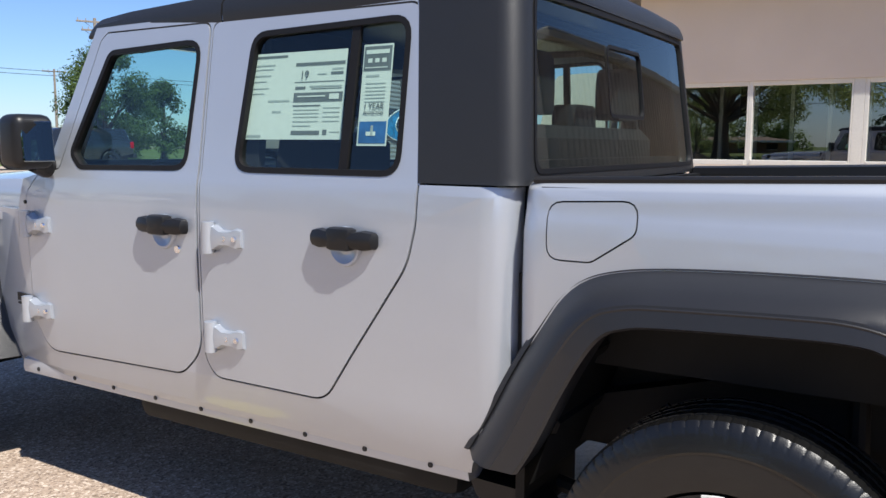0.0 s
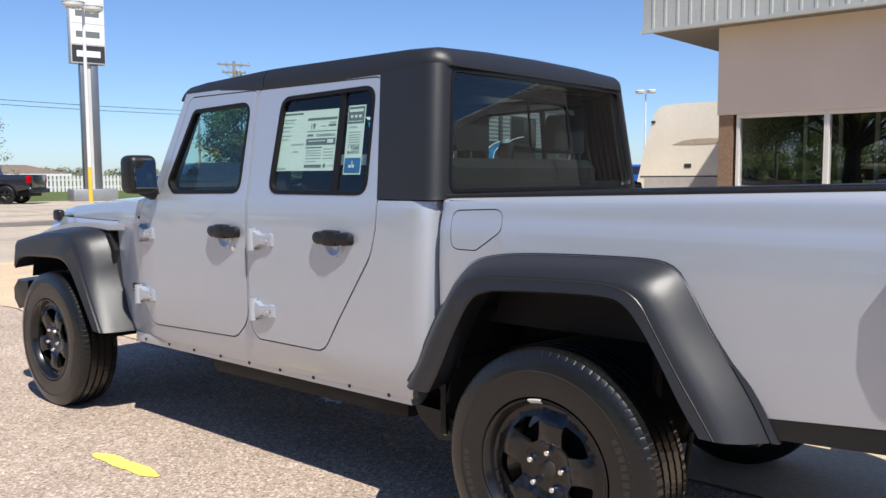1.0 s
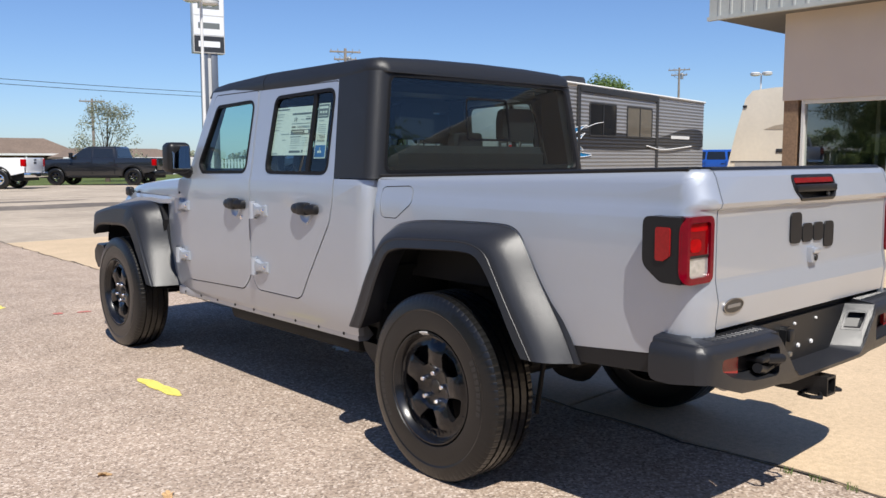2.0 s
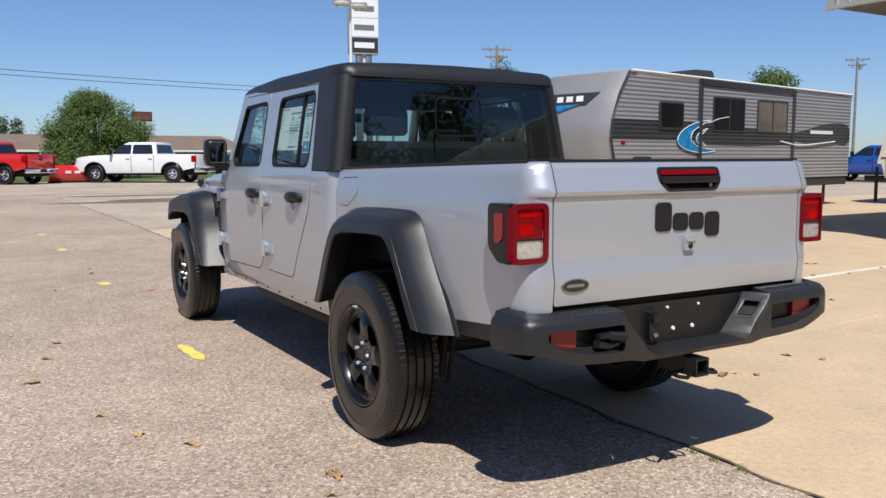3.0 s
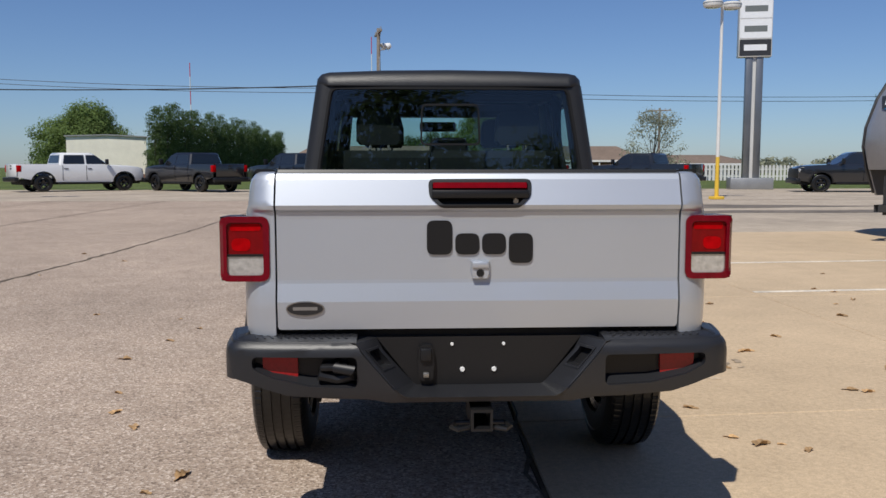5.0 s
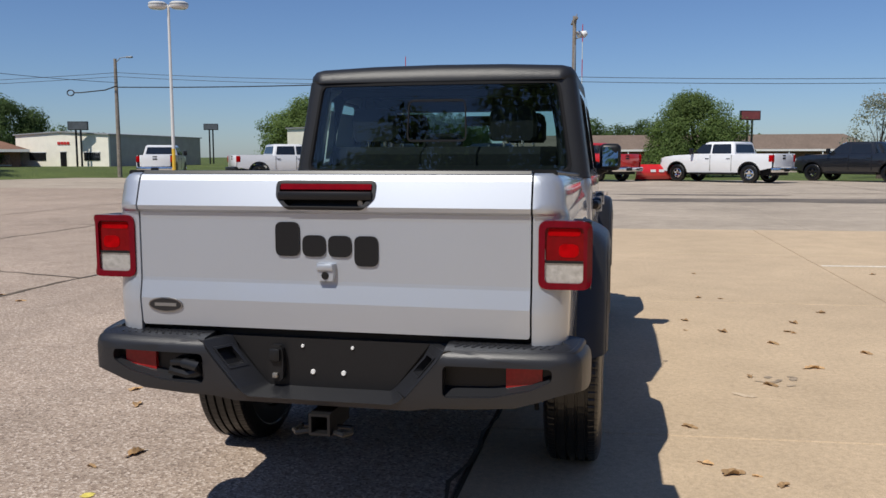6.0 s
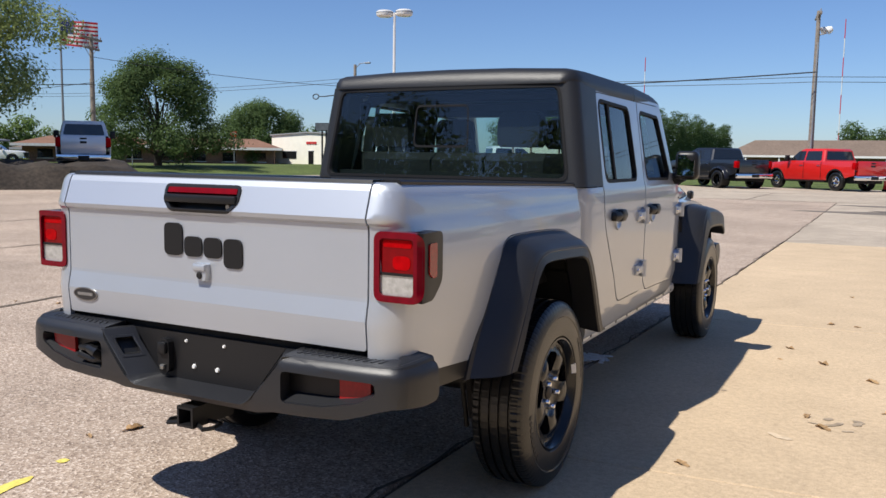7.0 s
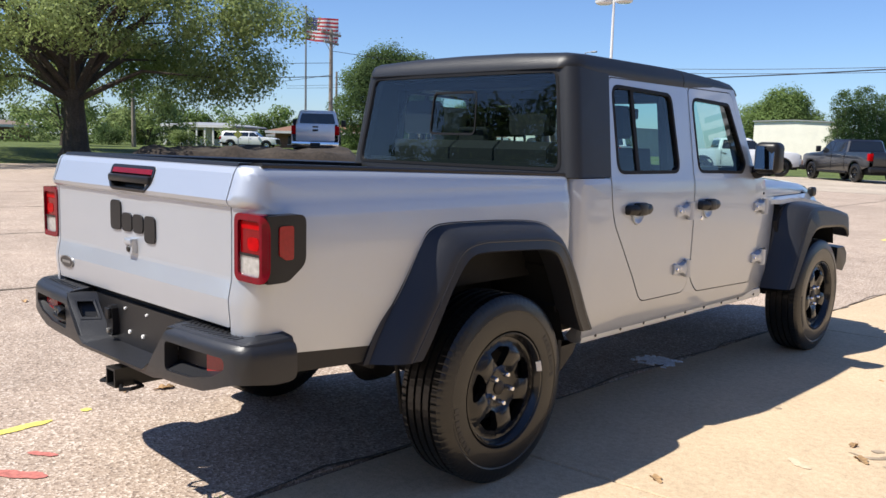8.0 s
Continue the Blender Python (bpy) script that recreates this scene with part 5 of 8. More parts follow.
# hitch receiver
rx = loft([[(x, y, z) for x, z in ((-0.036, 0.450), (0.036, 0.450), (0.036, 0.522), (-0.036, 0.522))] for y in (-1.250, -1.05)], True, False)
rin = loft([[(x, y, z) for x, z in ((-0.027, 0.459), (0.027, 0.459), (0.027, 0.513), (-0.027, 0.513))] for y in (-1.252, -1.10)], True, False)
HR = part("hitch_receiver", merge(rx, rin, loft([[(-0.036, -1.251, 0.450), (0.036, -1.251, 0.450), (0.036, -1.251, 0.522), (-0.036, -1.251, 0.522)], [(-0.027, -1.251, 0.459), (0.027, -1.251, 0.459), (0.027, -1.251, 0.513), (-0.027, -1.251, 0.513)]], True, False)), BLACK, T, "black square hitch receiver")
for s in (-1, 1):
    part("chain_loop", tube([(s * 0.034, -1.225, 0.458), (s * 0.080, -1.25, 0.456), (s * 0.098, -1.22, 0.456), (s * 0.086, -1.17, 0.456), (s * 0.034, -1.17, 0.458)], 0.008, 8), BLACK, HR)
part("hitch_tube", tube([(-0.50, -1.08, 0.575), (0.50, -1.08, 0.575)], 0.045, 12), DARK, HR)

# underbody
for s in (-1, 1):
    part("chassis_rail", loft([[(s * x, y, z + o) for x, z in ((0.40, 0.0), (0.50, 0.0), (0.50, 0.13), (0.40, 0.13))] for y, o in ((-1.15, 0.56), (-0.5, 0.62), (0.0, 0.66), (0.5, 0.52), (0.9, 0.44), (3.0, 0.44), (3.9, 0.52))]), DARK, T)
    part("coil_spring", tube([(s * (0.45 + 0.055 * math.cos(k * 0.6)), -0.08 + 0.055 * math.sin(k * 0.6), 0.40 + 0.004 * k) for k in range(64)], 0.008, 6), DARK, T)
    part("shock_absorber", tube([(s * 0.60, -0.22, 0.30), (s * 0.52, -0.20, 0.78)], [0.028, 0.022], 10), DARK, T)
    part("control_arm", tube([(s * 0.55, 0.02, 0.32), (s * 0.50, 0.70, 0.42)], 0.024, 8), DARK, T)
for y in (0.0, FRONT_Y):
    part("axle", tube([(-0.70, y, 0.385), (-0.1, y, 0.385), (0.1, y, 0.385), (0.70, y, 0.385)], 0.042, 12), DARK, T)
part("differential", moved(revolve([(0.0, -0.13), (0.10, -0.10), (0.14, 0.0), (0.10, 0.10), (0.0, 0.13)], 20), Matrix.Translation((0.05, 0.0, 0.385))), DARK, T)
part("fuel_tank", box(-0.72, -0.30, 0.75, 2.1, 0.36, 0.58, 0.05), DARK, T)
part("floor_pan", box(-0.70, 0.70, 0.60, 2.75, 0.52, 0.56), DARK, T)
part("transmission", loft([[(x, y, z) for x, z in ((-0.15, 0.36), (0.15, 0.36), (0.18, 0.5), (-0.18, 0.5))] for y in (1.2, 3.2)]), DARK, T)
EX = part("muffler", moved(revolve([(0.0, -0.24), (0.09, -0.235), (0.10, -0.2), (0.10, 0.2), (0.09, 0.235), (0.0, 0.24)], 24), Matrix.Translation((-0.30, -0.76, 0.585)) @ Matrix.Rotation(radians(90), 4, "Z") @ Matrix.Diagonal((1, 1.5, 0.75, 1))), STEEL, T, "dull steel silencer")
part("tail_pipe", tube([(-0.36, -0.98, 0.59), (-0.40, -1.04, 0.59), (-0.50, -1.10, 0.58), (-0.56, -1.13, 0.575)], 0.030, 12), STEEL, EX)

# body mounts behind the sills
for s in (-1, 1):
    BM = part("body_mount", loft([[(s * x, y, z) for y, z in ((0.72, 0.445), (0.56, 0.44), (0.50, 0.385), (0.52, 0.335), (0.60, 0.325), (0.70, 0.40))] for x in (0.60, 0.715)]), BLACK, T, "black body mount bracket")
    part("bolt", moved(revolve([(0.0, 0.010), (0.012, 0.010), (0.018, 0.0), (0.0, 0.0)], 10), Matrix.Translation((s * 0.715, 0.56, 0.365)) @ Matrix.Diagonal((s, 1, 1, 1))), STEEL, BM)
    part("sway_link", tube([(s * 0.62, -0.34, 0.30), (s * 0.60, -0.36, 0.52)], 0.010, 8), DARK, T)
    part("brake_line", tube([(s * 0.55, 0.30, 0.62), (s * 0.60, 0.22, 0.70), (s * 0.62, 0.10, 0.60), (s * 0.64, 0.04, 0.46)], 0.007, 6), DARK, T)

# cabin
part("dashboard", loft([[(x, y, z) for y, z in ((2.02, 0.98), (2.00, 1.10), (2.06, 1.20), (2.20, 1.235), (2.46, 1.24), (2.46, 0.9))] for x in (-0.70, 0.70)]), CABIN, T)
part("instrument_hood", box(-0.55, -0.18, 1.98, 2.2, 1.18, 1.28, 0.03), CABIN, T)
SW = part("steering_wheel", moved(revolve([(0.185 + 0.014 * math.cos(6.2832 * k / 8), 0.014 * math.sin(6.2832 * k / 8)) for k in range(9)], 32), Matrix.Translation((-0.37, 1.86, 1.14)) @ Matrix.Rotation(radians(25), 4, "X") @ Matrix.Rotation(radians(90), 4, "Z")), BLACK, T)
part("wheel_hub", moved(box(-0.17, 0.17, -0.025, 0.025, -0.035, 0.035, 0.02), Matrix.Translation((-0.37, 1.87, 1.135)) @ Matrix.Rotation(radians(-25), 4, "X")), BLACK, SW)


def seat(x, y, w, heads, up=0.0):
    s = part("seat", loft([[(x + i * w / 2 * k, y + dy, z) for i, k in ((-1, 1.0), (-0.8, 1.0), (0.8, 1.0), (1, 1.0))] + [(x + i * w / 2, y + dy - t, z) for i in (0.85, -0.85)] for dy, z, k, t in ((-0.02, 0.72, 1, 0.16), (-0.05, 0.90, 1, 0.16), (-0.10, 1.15, 1, 0.14), (-0.14, 1.34 + up, 0.92, 0.10), (-0.15, 1.38 + up, 0.8, 0.05))]), SEAT, T, "black cloth seat")
    part("seat_cushion", box(x - w / 2, x + w / 2, y - 0.1, y + 0.42, 0.68, 0.86, 0.05, 3), SEAT, s)
    for hx in heads:
        h = part("headrest", loft([[(hx + a * k, y - 0.16 + b * 0.045, z) for a, b in ((-0.125, -0.6), (-0.11, -1), (0.11, -1), (0.125, -0.6), (0.125, 0.6), (0.10, 1), (-0.10, 1), (-0.125, 0.6))] for z, k in ((1.430, 0.85), (1.45, 1.0), (1.55, 1.0), (1.595, 0.9), (1.61, 0.7))]), SEAT, s)
        for o in (-0.05, 0.05):
            part("headrest_post", tube([(hx + o, y - 0.15, 1.35), (hx + o, y - 0.155, 1.45)], 0.007, 8), CHROME, h, "chrome headrest post")


seat(-0.37, 1.62, 0.50, (-0.37,))
seat(0.37, 1.62, 0.50, (0.37,))
seat(0.0, 0.90, 1.25, (-0.38, 0.38), 0.02)
part("middle_headrest", loft([[(a * k, 0.745 + b * 0.04, z) for a, b in ((-0.105, -0.6), (-0.09, -1), (0.09, -1), (0.105, -0.6), (0.105, 0.6), (0.09, 1), (-0.09, 1), (-0.105, 0.6))] for z, k in ((1.40, 1.0), (1.44, 1.0), (1.462, 0.9), (1.47, 0.7))]), SEAT, T, "low middle headrest")
part("sound_bar", loft([[(x, y, z) for y, z in ((1.53, 1.72), (1.52, 1.665), (1.56, 1.632), (1.68, 1.632), (1.72, 1.665), (1.71, 1.72))] for x in (-0.60, -0.3, 0.3, 0.60)]), CABIN, T, "padded overhead bar")
for s in (-1, 1):
    part("roll_bar", tube([(s * 0.64, 0.74, 1.25), (s * 0.60, 0.78, 1.66), (s * 0.58, 0.95, 1.72), (s * 0.58, 1.55, 1.73), (s * 0.58, 2.18, 1.69)], 0.032, 10), CABIN, T)
    part("belt_pillar", tube([(s * 0.68, 1.60, 1.0), (s * 0.60, 1.60, 1.72)], 0.035, 8), CABIN, T)
for y, z in ((0.80, 1.70), (1.60, 1.73)):
    part("roll_bar_cross", tube([(-0.58, y, z), (0.58, y, z)], 0.030, 10), CABIN, T)
part("cab_rear_wall", box(-0.70, 0.70, 0.60, 0.63, 0.56, 1.30), CABIN, T)
part("cabin_mirror", box(-0.13, 0.13, 2.13, 2.16, 1.56, 1.63, 0.02), CABIN, T)
part("headliner", box(-0.62, 0.62, 0.72, 2.15, 1.715, 1.722), CABIN, T)

# window stickers behind the rear side glass
def sheet(u0, u1, z0, z1, m, off=0.0, owner=None, name="print_block", label=""):
    return part(name, panel([(u0, z0), (u1, z0), (u1, z1), (u0, z1)], [], cab_place(-1, -0.016 + off), 0.0008, (), (1.4, 1.5, 1.6)), m, owner or T, label)


A0, A1, B0, B1 = 1.508, 1.125, 1.606, 1.352
SH = sheet(A1, A0, B1, B0, PAPER, 0.0, None, "window_sticker", "pale printed price sheet taped inside the glass")


def on_sheet(f0, f1, g0, g1, m, off=0.001):
    """A printed block by its share of the sheet, from the front edge and the top."""
    sheet(A0 + (A1 - A0) * f1, A0 + (A1 - A0) * f0, B0 + (B1 - B0) * g1, B0 + (B1 - B0) * g0, m, off, SH)


for f0, f1, g0, g1, m in ((0.08, 0.42, 0.03, 0.055, INK), (0.03, 0.30, 0.13, 0.145, INK_PALE), (0.03, 0.28, 0.18, 0.19, INK_PALE), (0.08, 0.26, 0.25, 0.265, INK_PALE), (0.03, 0.22, 0.32, 0.33, INK_PALE),
                          (0.05, 0.25, 0.40, 0.41, INK_PALE), (0.05, 0.20, 0.46, 0.47, INK_PALE), (0.25, 0.47, 0.545, 0.565, INK_PALE), (0.30, 0.39, 0.67, 0.69, INK_PALE), (0.03, 0.20, 0.945, 0.975, INK_PALE),
                          (0.51, 0.985, 0.13, 0.165, INK), (0.73, 0.82, 0.26, 0.272, INK_PALE), (0.87, 0.975, 0.205, 0.22, INK_PALE), (0.86, 0.975, 0.245, 0.275, INK), (0.52, 0.62, 0.40, 0.43, INK),
                          (0.66, 0.97, 0.395, 0.41, INK_PALE), (0.68, 0.97, 0.425, 0.432, INK), (0.51, 0.985, 0.345, 0.352, INK), (0.51, 0.985, 0.47, 0.575, INK), (0.51, 0.78, 0.61, 0.625, INK),
                          (0.52, 0.77, 0.66, 0.67, INK_PALE), (0.52, 0.77, 0.70, 0.71, INK_PALE), (0.52, 0.77, 0.74, 0.75, INK_PALE), (0.52, 0.77, 0.79, 0.80, INK_PALE), (0.52, 0.70, 0.84, 0.85, INK_PALE),
                          (0.81, 0.97, 0.64, 0.65, INK_PALE), (0.81, 0.97, 0.69, 0.70, INK_PALE), (0.81, 0.97, 0.74, 0.75, INK_PALE), (0.81, 0.97, 0.79, 0.80, INK_PALE), (0.51, 0.79, 0.90, 0.945, INK), (0.82, 0.86, 0.89, 0.945, INK), (0.89, 0.98, 0.91, 0.92, INK_PALE)):
    on_sheet(f0, f1, g0, g1, m)
on_sheet(0.55, 0.82, 0.505, 0.52, PAPER, 0.002)
on_sheet(0.86, 0.95, 0.49, 0.55, PAPER, 0.002)
C0, C1, E0, E1 = 1.068, 0.968, 1.612, 1.335
SH2 = sheet(C1, C0, E1, E0, PAPER, 0.0, None, "dealer_sticker", "narrow white sticker with blue picture, inside the glass")


def on_label(f0, f1, g0, g1, m, off=0.001):
    sheet(C0 + (C1 - C0) * f1, C0 + (C1 - C0) * f0, E0 + (E1 - E0) * g1, E0 + (E1 - E0) * g0, m, off, SH2)


on_label(0.04, 0.96, 0.02, 0.26, INK)
on_label(0.10, 0.88, 0.055, 0.095, PAPER, 0.002)
for f in (0.18, 0.42, 0.66):
    on_label(f, f + 0.14, 0.14, 0.18, PAPER, 0.002)
on_label(0.10, 0.85, 0.225, 0.235, PAPER, 0.002)
on_label(0.15, 0.60, 0.30, 0.32, INK_PALE)
for g0 in (0.38, 0.42, 0.455, 0.49, 0.525, 0.56):
    on_label(0.16, 0.84, g0, g0 + 0.010, INK_PALE)
on_label(0.05, 0.96, 0.76, 0.975, INK_BLUE)
on_label(0.30, 0.62, 0.86, 0.90, PAPER, 0.002)
on_label(0.46, 0.54, 0.80, 0.90, INK_PALE, 0.003)


def letters(text, size, m, place, parent, name="lettering"):
    """Flat lettering in the built-in font; place is a matrix."""
    cu = bpy.data.curves.new(name, "FONT")
    cu.body, cu.size, cu.align_x, cu.align_y = text, size, "CENTER", "CENTER"
    cu.extrude = 0.0004
    tmp = new("tmp_text", cu)
    bpy.context.view_layer.update()
    me = bpy.data.meshes.new_from_object(tmp)
    bpy.data.objects.remove(tmp)
    me.transform(place)
    me.materials.append(m)
    ob = new(name, me)
    ob.parent = parent
    return ob


def on_window(y, z):
    p = cab_place(-1, -0.0138)(y, z, 0.0)
    lean = math.atan2(0.078, 0.475)
    return Matrix.Translation(p) @ Matrix.Rotation(radians(-90), 4, "Z") @ Matrix.Rotation(radians(90) - lean, 4, "X")


letters("1 YEAR", 0.022, INK, on_window(1.018, 1.443), SH2)
letters("PROTECTION", 0.011, INK, on_window(1.018, 1.425), SH2)
letters("19", 0.034, INK, on_window(1.276, 1.537), SH)


# ---- dealership building ----
STUCCO = mat("tan_stucco", (0.61, 0.53, 0.455), 0.92, grain=0.05, size=120, stain=0.05, stain_size=0.8, bump=0.35, bump_size=180)
FASCIA = mat("ribbed_fascia_metal", (0.40, 0.42, 0.40), 0.5, 0.1, grain=0.05, size=20, stain=0.08, stain_size=1.5)
SOFFIT = mat("soffit_board", (0.15, 0.145, 0.14), 0.8, grain=0.05, size=30)
ALU = mat("pale_aluminium", (0.62, 0.61, 0.58), 0.4, 0.2, grain=0.04, size=40, stain=0.06)
TIMBER = mat("brown_corner_post", (0.20, 0.13, 0.08), 0.7, grain=0.2, size=30)
# room surfaces share one dark colour that puts the indoor dimness in
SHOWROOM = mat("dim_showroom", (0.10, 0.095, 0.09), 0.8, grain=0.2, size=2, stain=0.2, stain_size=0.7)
GLASS_BLDG = glass_mat("showroom_glass", (0.50, 0.56, 0.54), facing=0.22)
BW = thing("dealership_building", "tan stucco showroom with ribbed metal canopy and tall windows", "building", (10.06, 4.0, 0.14))


def bpart(name, bm, m, owner=None, label=""):
    return part(name, bm, m, owner or BW, label, smooth=False)


bpart("wall_above", box(0, 0.25, -5.0, 0, 2.12, 3.49), STUCCO)
bpart("wall_below", box(0, 0.25, -5.0, -0.26, -0.14, 0.93), STUCCO)
bpart("corner_post", box(0.02, 0.23, -0.25, -0.02, -0.14, 2.12), TIMBER, None, "brown corner post")
bpart("wall_side", box(0.25, 14, -0.25, 0, 2.12, 3.49), STUCCO)
bpart("wall_side_low", box(0.25, 14, -0.25, 0, -0.14, 2.12), STUCCO)
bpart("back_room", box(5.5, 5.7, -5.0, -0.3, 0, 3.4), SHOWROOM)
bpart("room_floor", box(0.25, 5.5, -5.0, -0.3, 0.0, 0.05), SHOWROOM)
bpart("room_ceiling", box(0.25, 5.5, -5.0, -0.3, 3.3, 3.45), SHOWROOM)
bpart("end_wall", box(0, 14, -5.25, -5.0, -0.14, 3.49), STUCCO)
ribs = []
for k in range(30):
    y = 1.12 - 0.21 * k
    ribs += [(-0.40, y), (-0.40, y - 0.15), (-0.411, y - 0.165), (-0.411, y - 0.195)]
rib = loft([[(x, y, z) for x, y in ribs] + [(-0.35, ribs[-1][1], z), (-0.35, 1.12, z)] for z in (3.53, 4.80)], True, True)
bpart("canopy_fascia", rib, FASCIA, None, "grey ribbed metal fascia")
bpart("canopy_end", box(-0.35, 12, 1.05, 1.10, 3.53, 4.80), FASCIA)
# unseen block added on the roof to shade the camper's side
bpart("roof_unit", box(7.4, 9.5, -3.0, 1.05, 4.78, 6.96, 0.02, 1), FASCIA)
bpart("canopy_trim", box(-0.44, -0.35, -5.3, 1.14, 3.47, 3.53), FASCIA)
bpart("canopy_soffit", box(-0.35, 12, -5.3, 1.05, 3.495, 3.53), SOFFIT)
bpart("canopy_roof", box(-0.35, 14, -5.3, 1.05, 4.74, 4.78), SOFFIT)
edges = [-0.30, -1.64, -3.00, -3.14, -4.4]
for k, (a, b) in enumerate(zip(edges, edges[1:])):
    if k == 2:
        continue
    w = new("window_unit")
    w.parent = BW
    w.empty_display_size = 0.1
    for nm, bm in (("jamb", box(0.03, 0.17, a - 0.055, a, 0.93, 2.12, 0.006, 1)), ("jamb", box(0.03, 0.17, b, b + 0.025, 0.93, 2.12, 0.006, 1)), ("head", box(0.03, 0.17, b + 0.025, a - 0.055, 2.06, 2.12, 0.004, 1)), ("window_sill", box(0.0, 0.20, b + 0.025, a - 0.055, 0.93, 1.0, 0.006, 1))):
        part(nm, bm, ALU, w, "pale aluminium bar", smooth=False)
    part("pane", panel([(b + 0.02, 0.99), (a - 0.05, 0.99), (a - 0.05, 2.07), (b + 0.02, 2.07)], [], lambda u, z, d: Vector((0.094, u, z)), 0), GLASS_BLDG, w, "reflecting showroom glass", smooth=False, out=(-1, 0, 0)).visible_shadow = False
for k in range(7):
    bpart("blind_post", box(1.6, 1.66, -0.9 - 0.55 * k, -0.84 - 0.55 * k, 0.05, 3.3), ALU)
bpart("mullion_post", box(0.03, 0.17, -3.14, -3.0, 0.93, 2.12, 0.006, 1), ALU, None, "pale aluminium post")
bpart("window_pier", box(0, 0.25, -5.0, -4.4, 0.93, 2.12), STUCCO)
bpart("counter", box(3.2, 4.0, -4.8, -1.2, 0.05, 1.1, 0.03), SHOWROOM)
RIBBED = mat("ribbed_brown_metal", (0.34, 0.315, 0.285), 0.5, 0.2, grain=0.05, size=20, stain=0.12, stain_size=1.2)
# out of view, added so that the cab's back glass mirrors ribbed metal
WS = thing("workshop_building", "unseen ribbed brown-grey metal building, added for the rear window's reflection", "building", (25.0, -3.0, 0), -90)
wave = []
for k in range(76):
    wave += [(0.0, -0.24 * k), (0.0, -0.24 * k - 0.15), (0.035, -0.24 * k - 0.17), (0.035, -0.24 * k - 0.22)]
part("wall", loft([[(x, y, z) for x, y in wave] + [(0.2, wave[-1][1], z), (0.2, 0.0, z)] for z in (0.0, 3.35)]), RIBBED, WS, "ribbed metal wall", smooth=False)
part("roof", box(-0.08, 14, -18.3, 0.05, 3.35, 3.5, 0.02, 1), FASCIA, WS)
part("end_wall", box(0.2, 14, -18.3, -18.1, 0, 3.35), RIBBED, WS)


# ---- travel trailers ----
SIDING = mat("silver_siding", (0.275, 0.278, 0.290), 0.42, 0.25, grain=0.04, size=30, stain=0.06, stain_size=0.7)
SIDING_DARK = mat("charcoal_siding", (0.035, 0.035, 0.037), 0.4, 0.1, grain=0.1, size=30)
CAP = mat("grey_front_cap", (0.27, 0.272, 0.282), 0.35, 0.2, coat=0.2, grain=0.04, size=20, stain=0.05)
TRIM = mat("charcoal_trim", (0.03, 0.03, 0.032), 0.5, grain=0.1, size=40)
TBLUE = mat("blue_decal", (0.015, 0.20, 0.46), 0.3, coat=0.4, grain=0.35, size=9, stain=0.2, stain_size=4)
TWIN = mat("dark_acrylic_pane", (0.008, 0.009, 0.010), 0.06, 0.0, 0.6, grain=0.1, size=5)
TWIN_PALE = mat("curtained_pane", (0.10, 0.09, 0.075), 0.1, 0.0, 0.6, grain=0.1, size=5)
DECAL = mat("white_decal", (0.70, 0.71, 0.72), 0.4, grain=0.03, size=30)
ROOFW = mat("white_membrane", (0.72, 0.71, 0.68), 0.6, grain=0.05, size=10, stain=0.1)
TR = thing("travel_trailer", "long silver ribbed travel trailer with dark bands and a grey nose", "travel trailer", (14.75, 10.08, 0), 9.0)
TR.scale = (1.0, 1.0, 1.045)


def tpart(name, bm, m, owner=None, label="", smooth=False):
    return part(name, bm, m, owner or TR, label, smooth)


def on_side(off=0.0, rib=0.0):
    def place(u, z, d):
        r = rib * (0.5 + 0.5 * math.cos(z / 0.082 * 6.2832))
        return Vector((u, -off - r + d, z))
    return place


front = [(-5.48, 2.88), (-5.78, 2.45), (-5.99, 1.95), (-6.03, 1.6), (-5.92, 1.2), (-5.75, 0.78)]
side_outline = front[::-1] and [(-5.75, 0.74), (4.12, 0.74), (4.12, 2.82), (-5.36, 2.90)] + front[:-1]
zc = [0.76 + 0.0205 * k for k in range(104)]
tpart("side_wall", panel(side_outline, [], on_side(0.0, 0.014), 0.05, (), zc), SIDING, None, "silver ribbed siding", True)
tpart("side_wall_far", panel(side_outline, [], lambda u, z, d: Vector((u, 2.42 - d, z)), 0.05), SIDING)
tpart("dark_band", panel([(-6.01, 1.58), (-5.97, 1.97), (-3.05, 1.97), (-3.05, 1.58)], [], on_side(0.004, 0.014), 0.01, (), zc), SIDING_DARK, None, "charcoal band", True)
tpart("dark_wave", panel(smooth_line([(0.98, 1.62), (1.0, 1.80), (1.7, 1.88), (2.6, 2.05), (3.6, 2.10), (4.11, 2.02), (4.11, 1.50), (3.0, 1.58), (2.0, 1.52), (0.98, 1.62)], 1)[:-1], [], on_side(0.004, 0.014), 0.01, (), zc), SIDING_DARK, None, "charcoal wave stripe", True)
tpart("rear_wall", box(4.07, 4.12, 0.05, 2.42, 0.74, 2.84), SIDING)
tpart("roof", loft([[(-5.25, y, z) for y, z in ((-0.01, 2.88), (0.4, 2.95), (2.0, 2.95), (2.43, 2.88), (2.43, 2.80), (-0.01, 2.80))], [(4.14, y, z) for y, z in ((-0.01, 2.81), (0.4, 2.88), (2.0, 2.88), (2.43, 2.81), (2.43, 2.74), (-0.01, 2.74))]]), ROOFW, None, "white roof membrane")
tpart("roof_rail", tube([(-5.45, -0.03, 2.895), (4.14, -0.03, 2.825)], 0.030, 6), ROOFW)
tpart("floor_skirt", box(-5.4, 4.1, 0.02, 2.4, 0.52, 0.75, 0.02), TRIM, None, "black underbelly skirt")
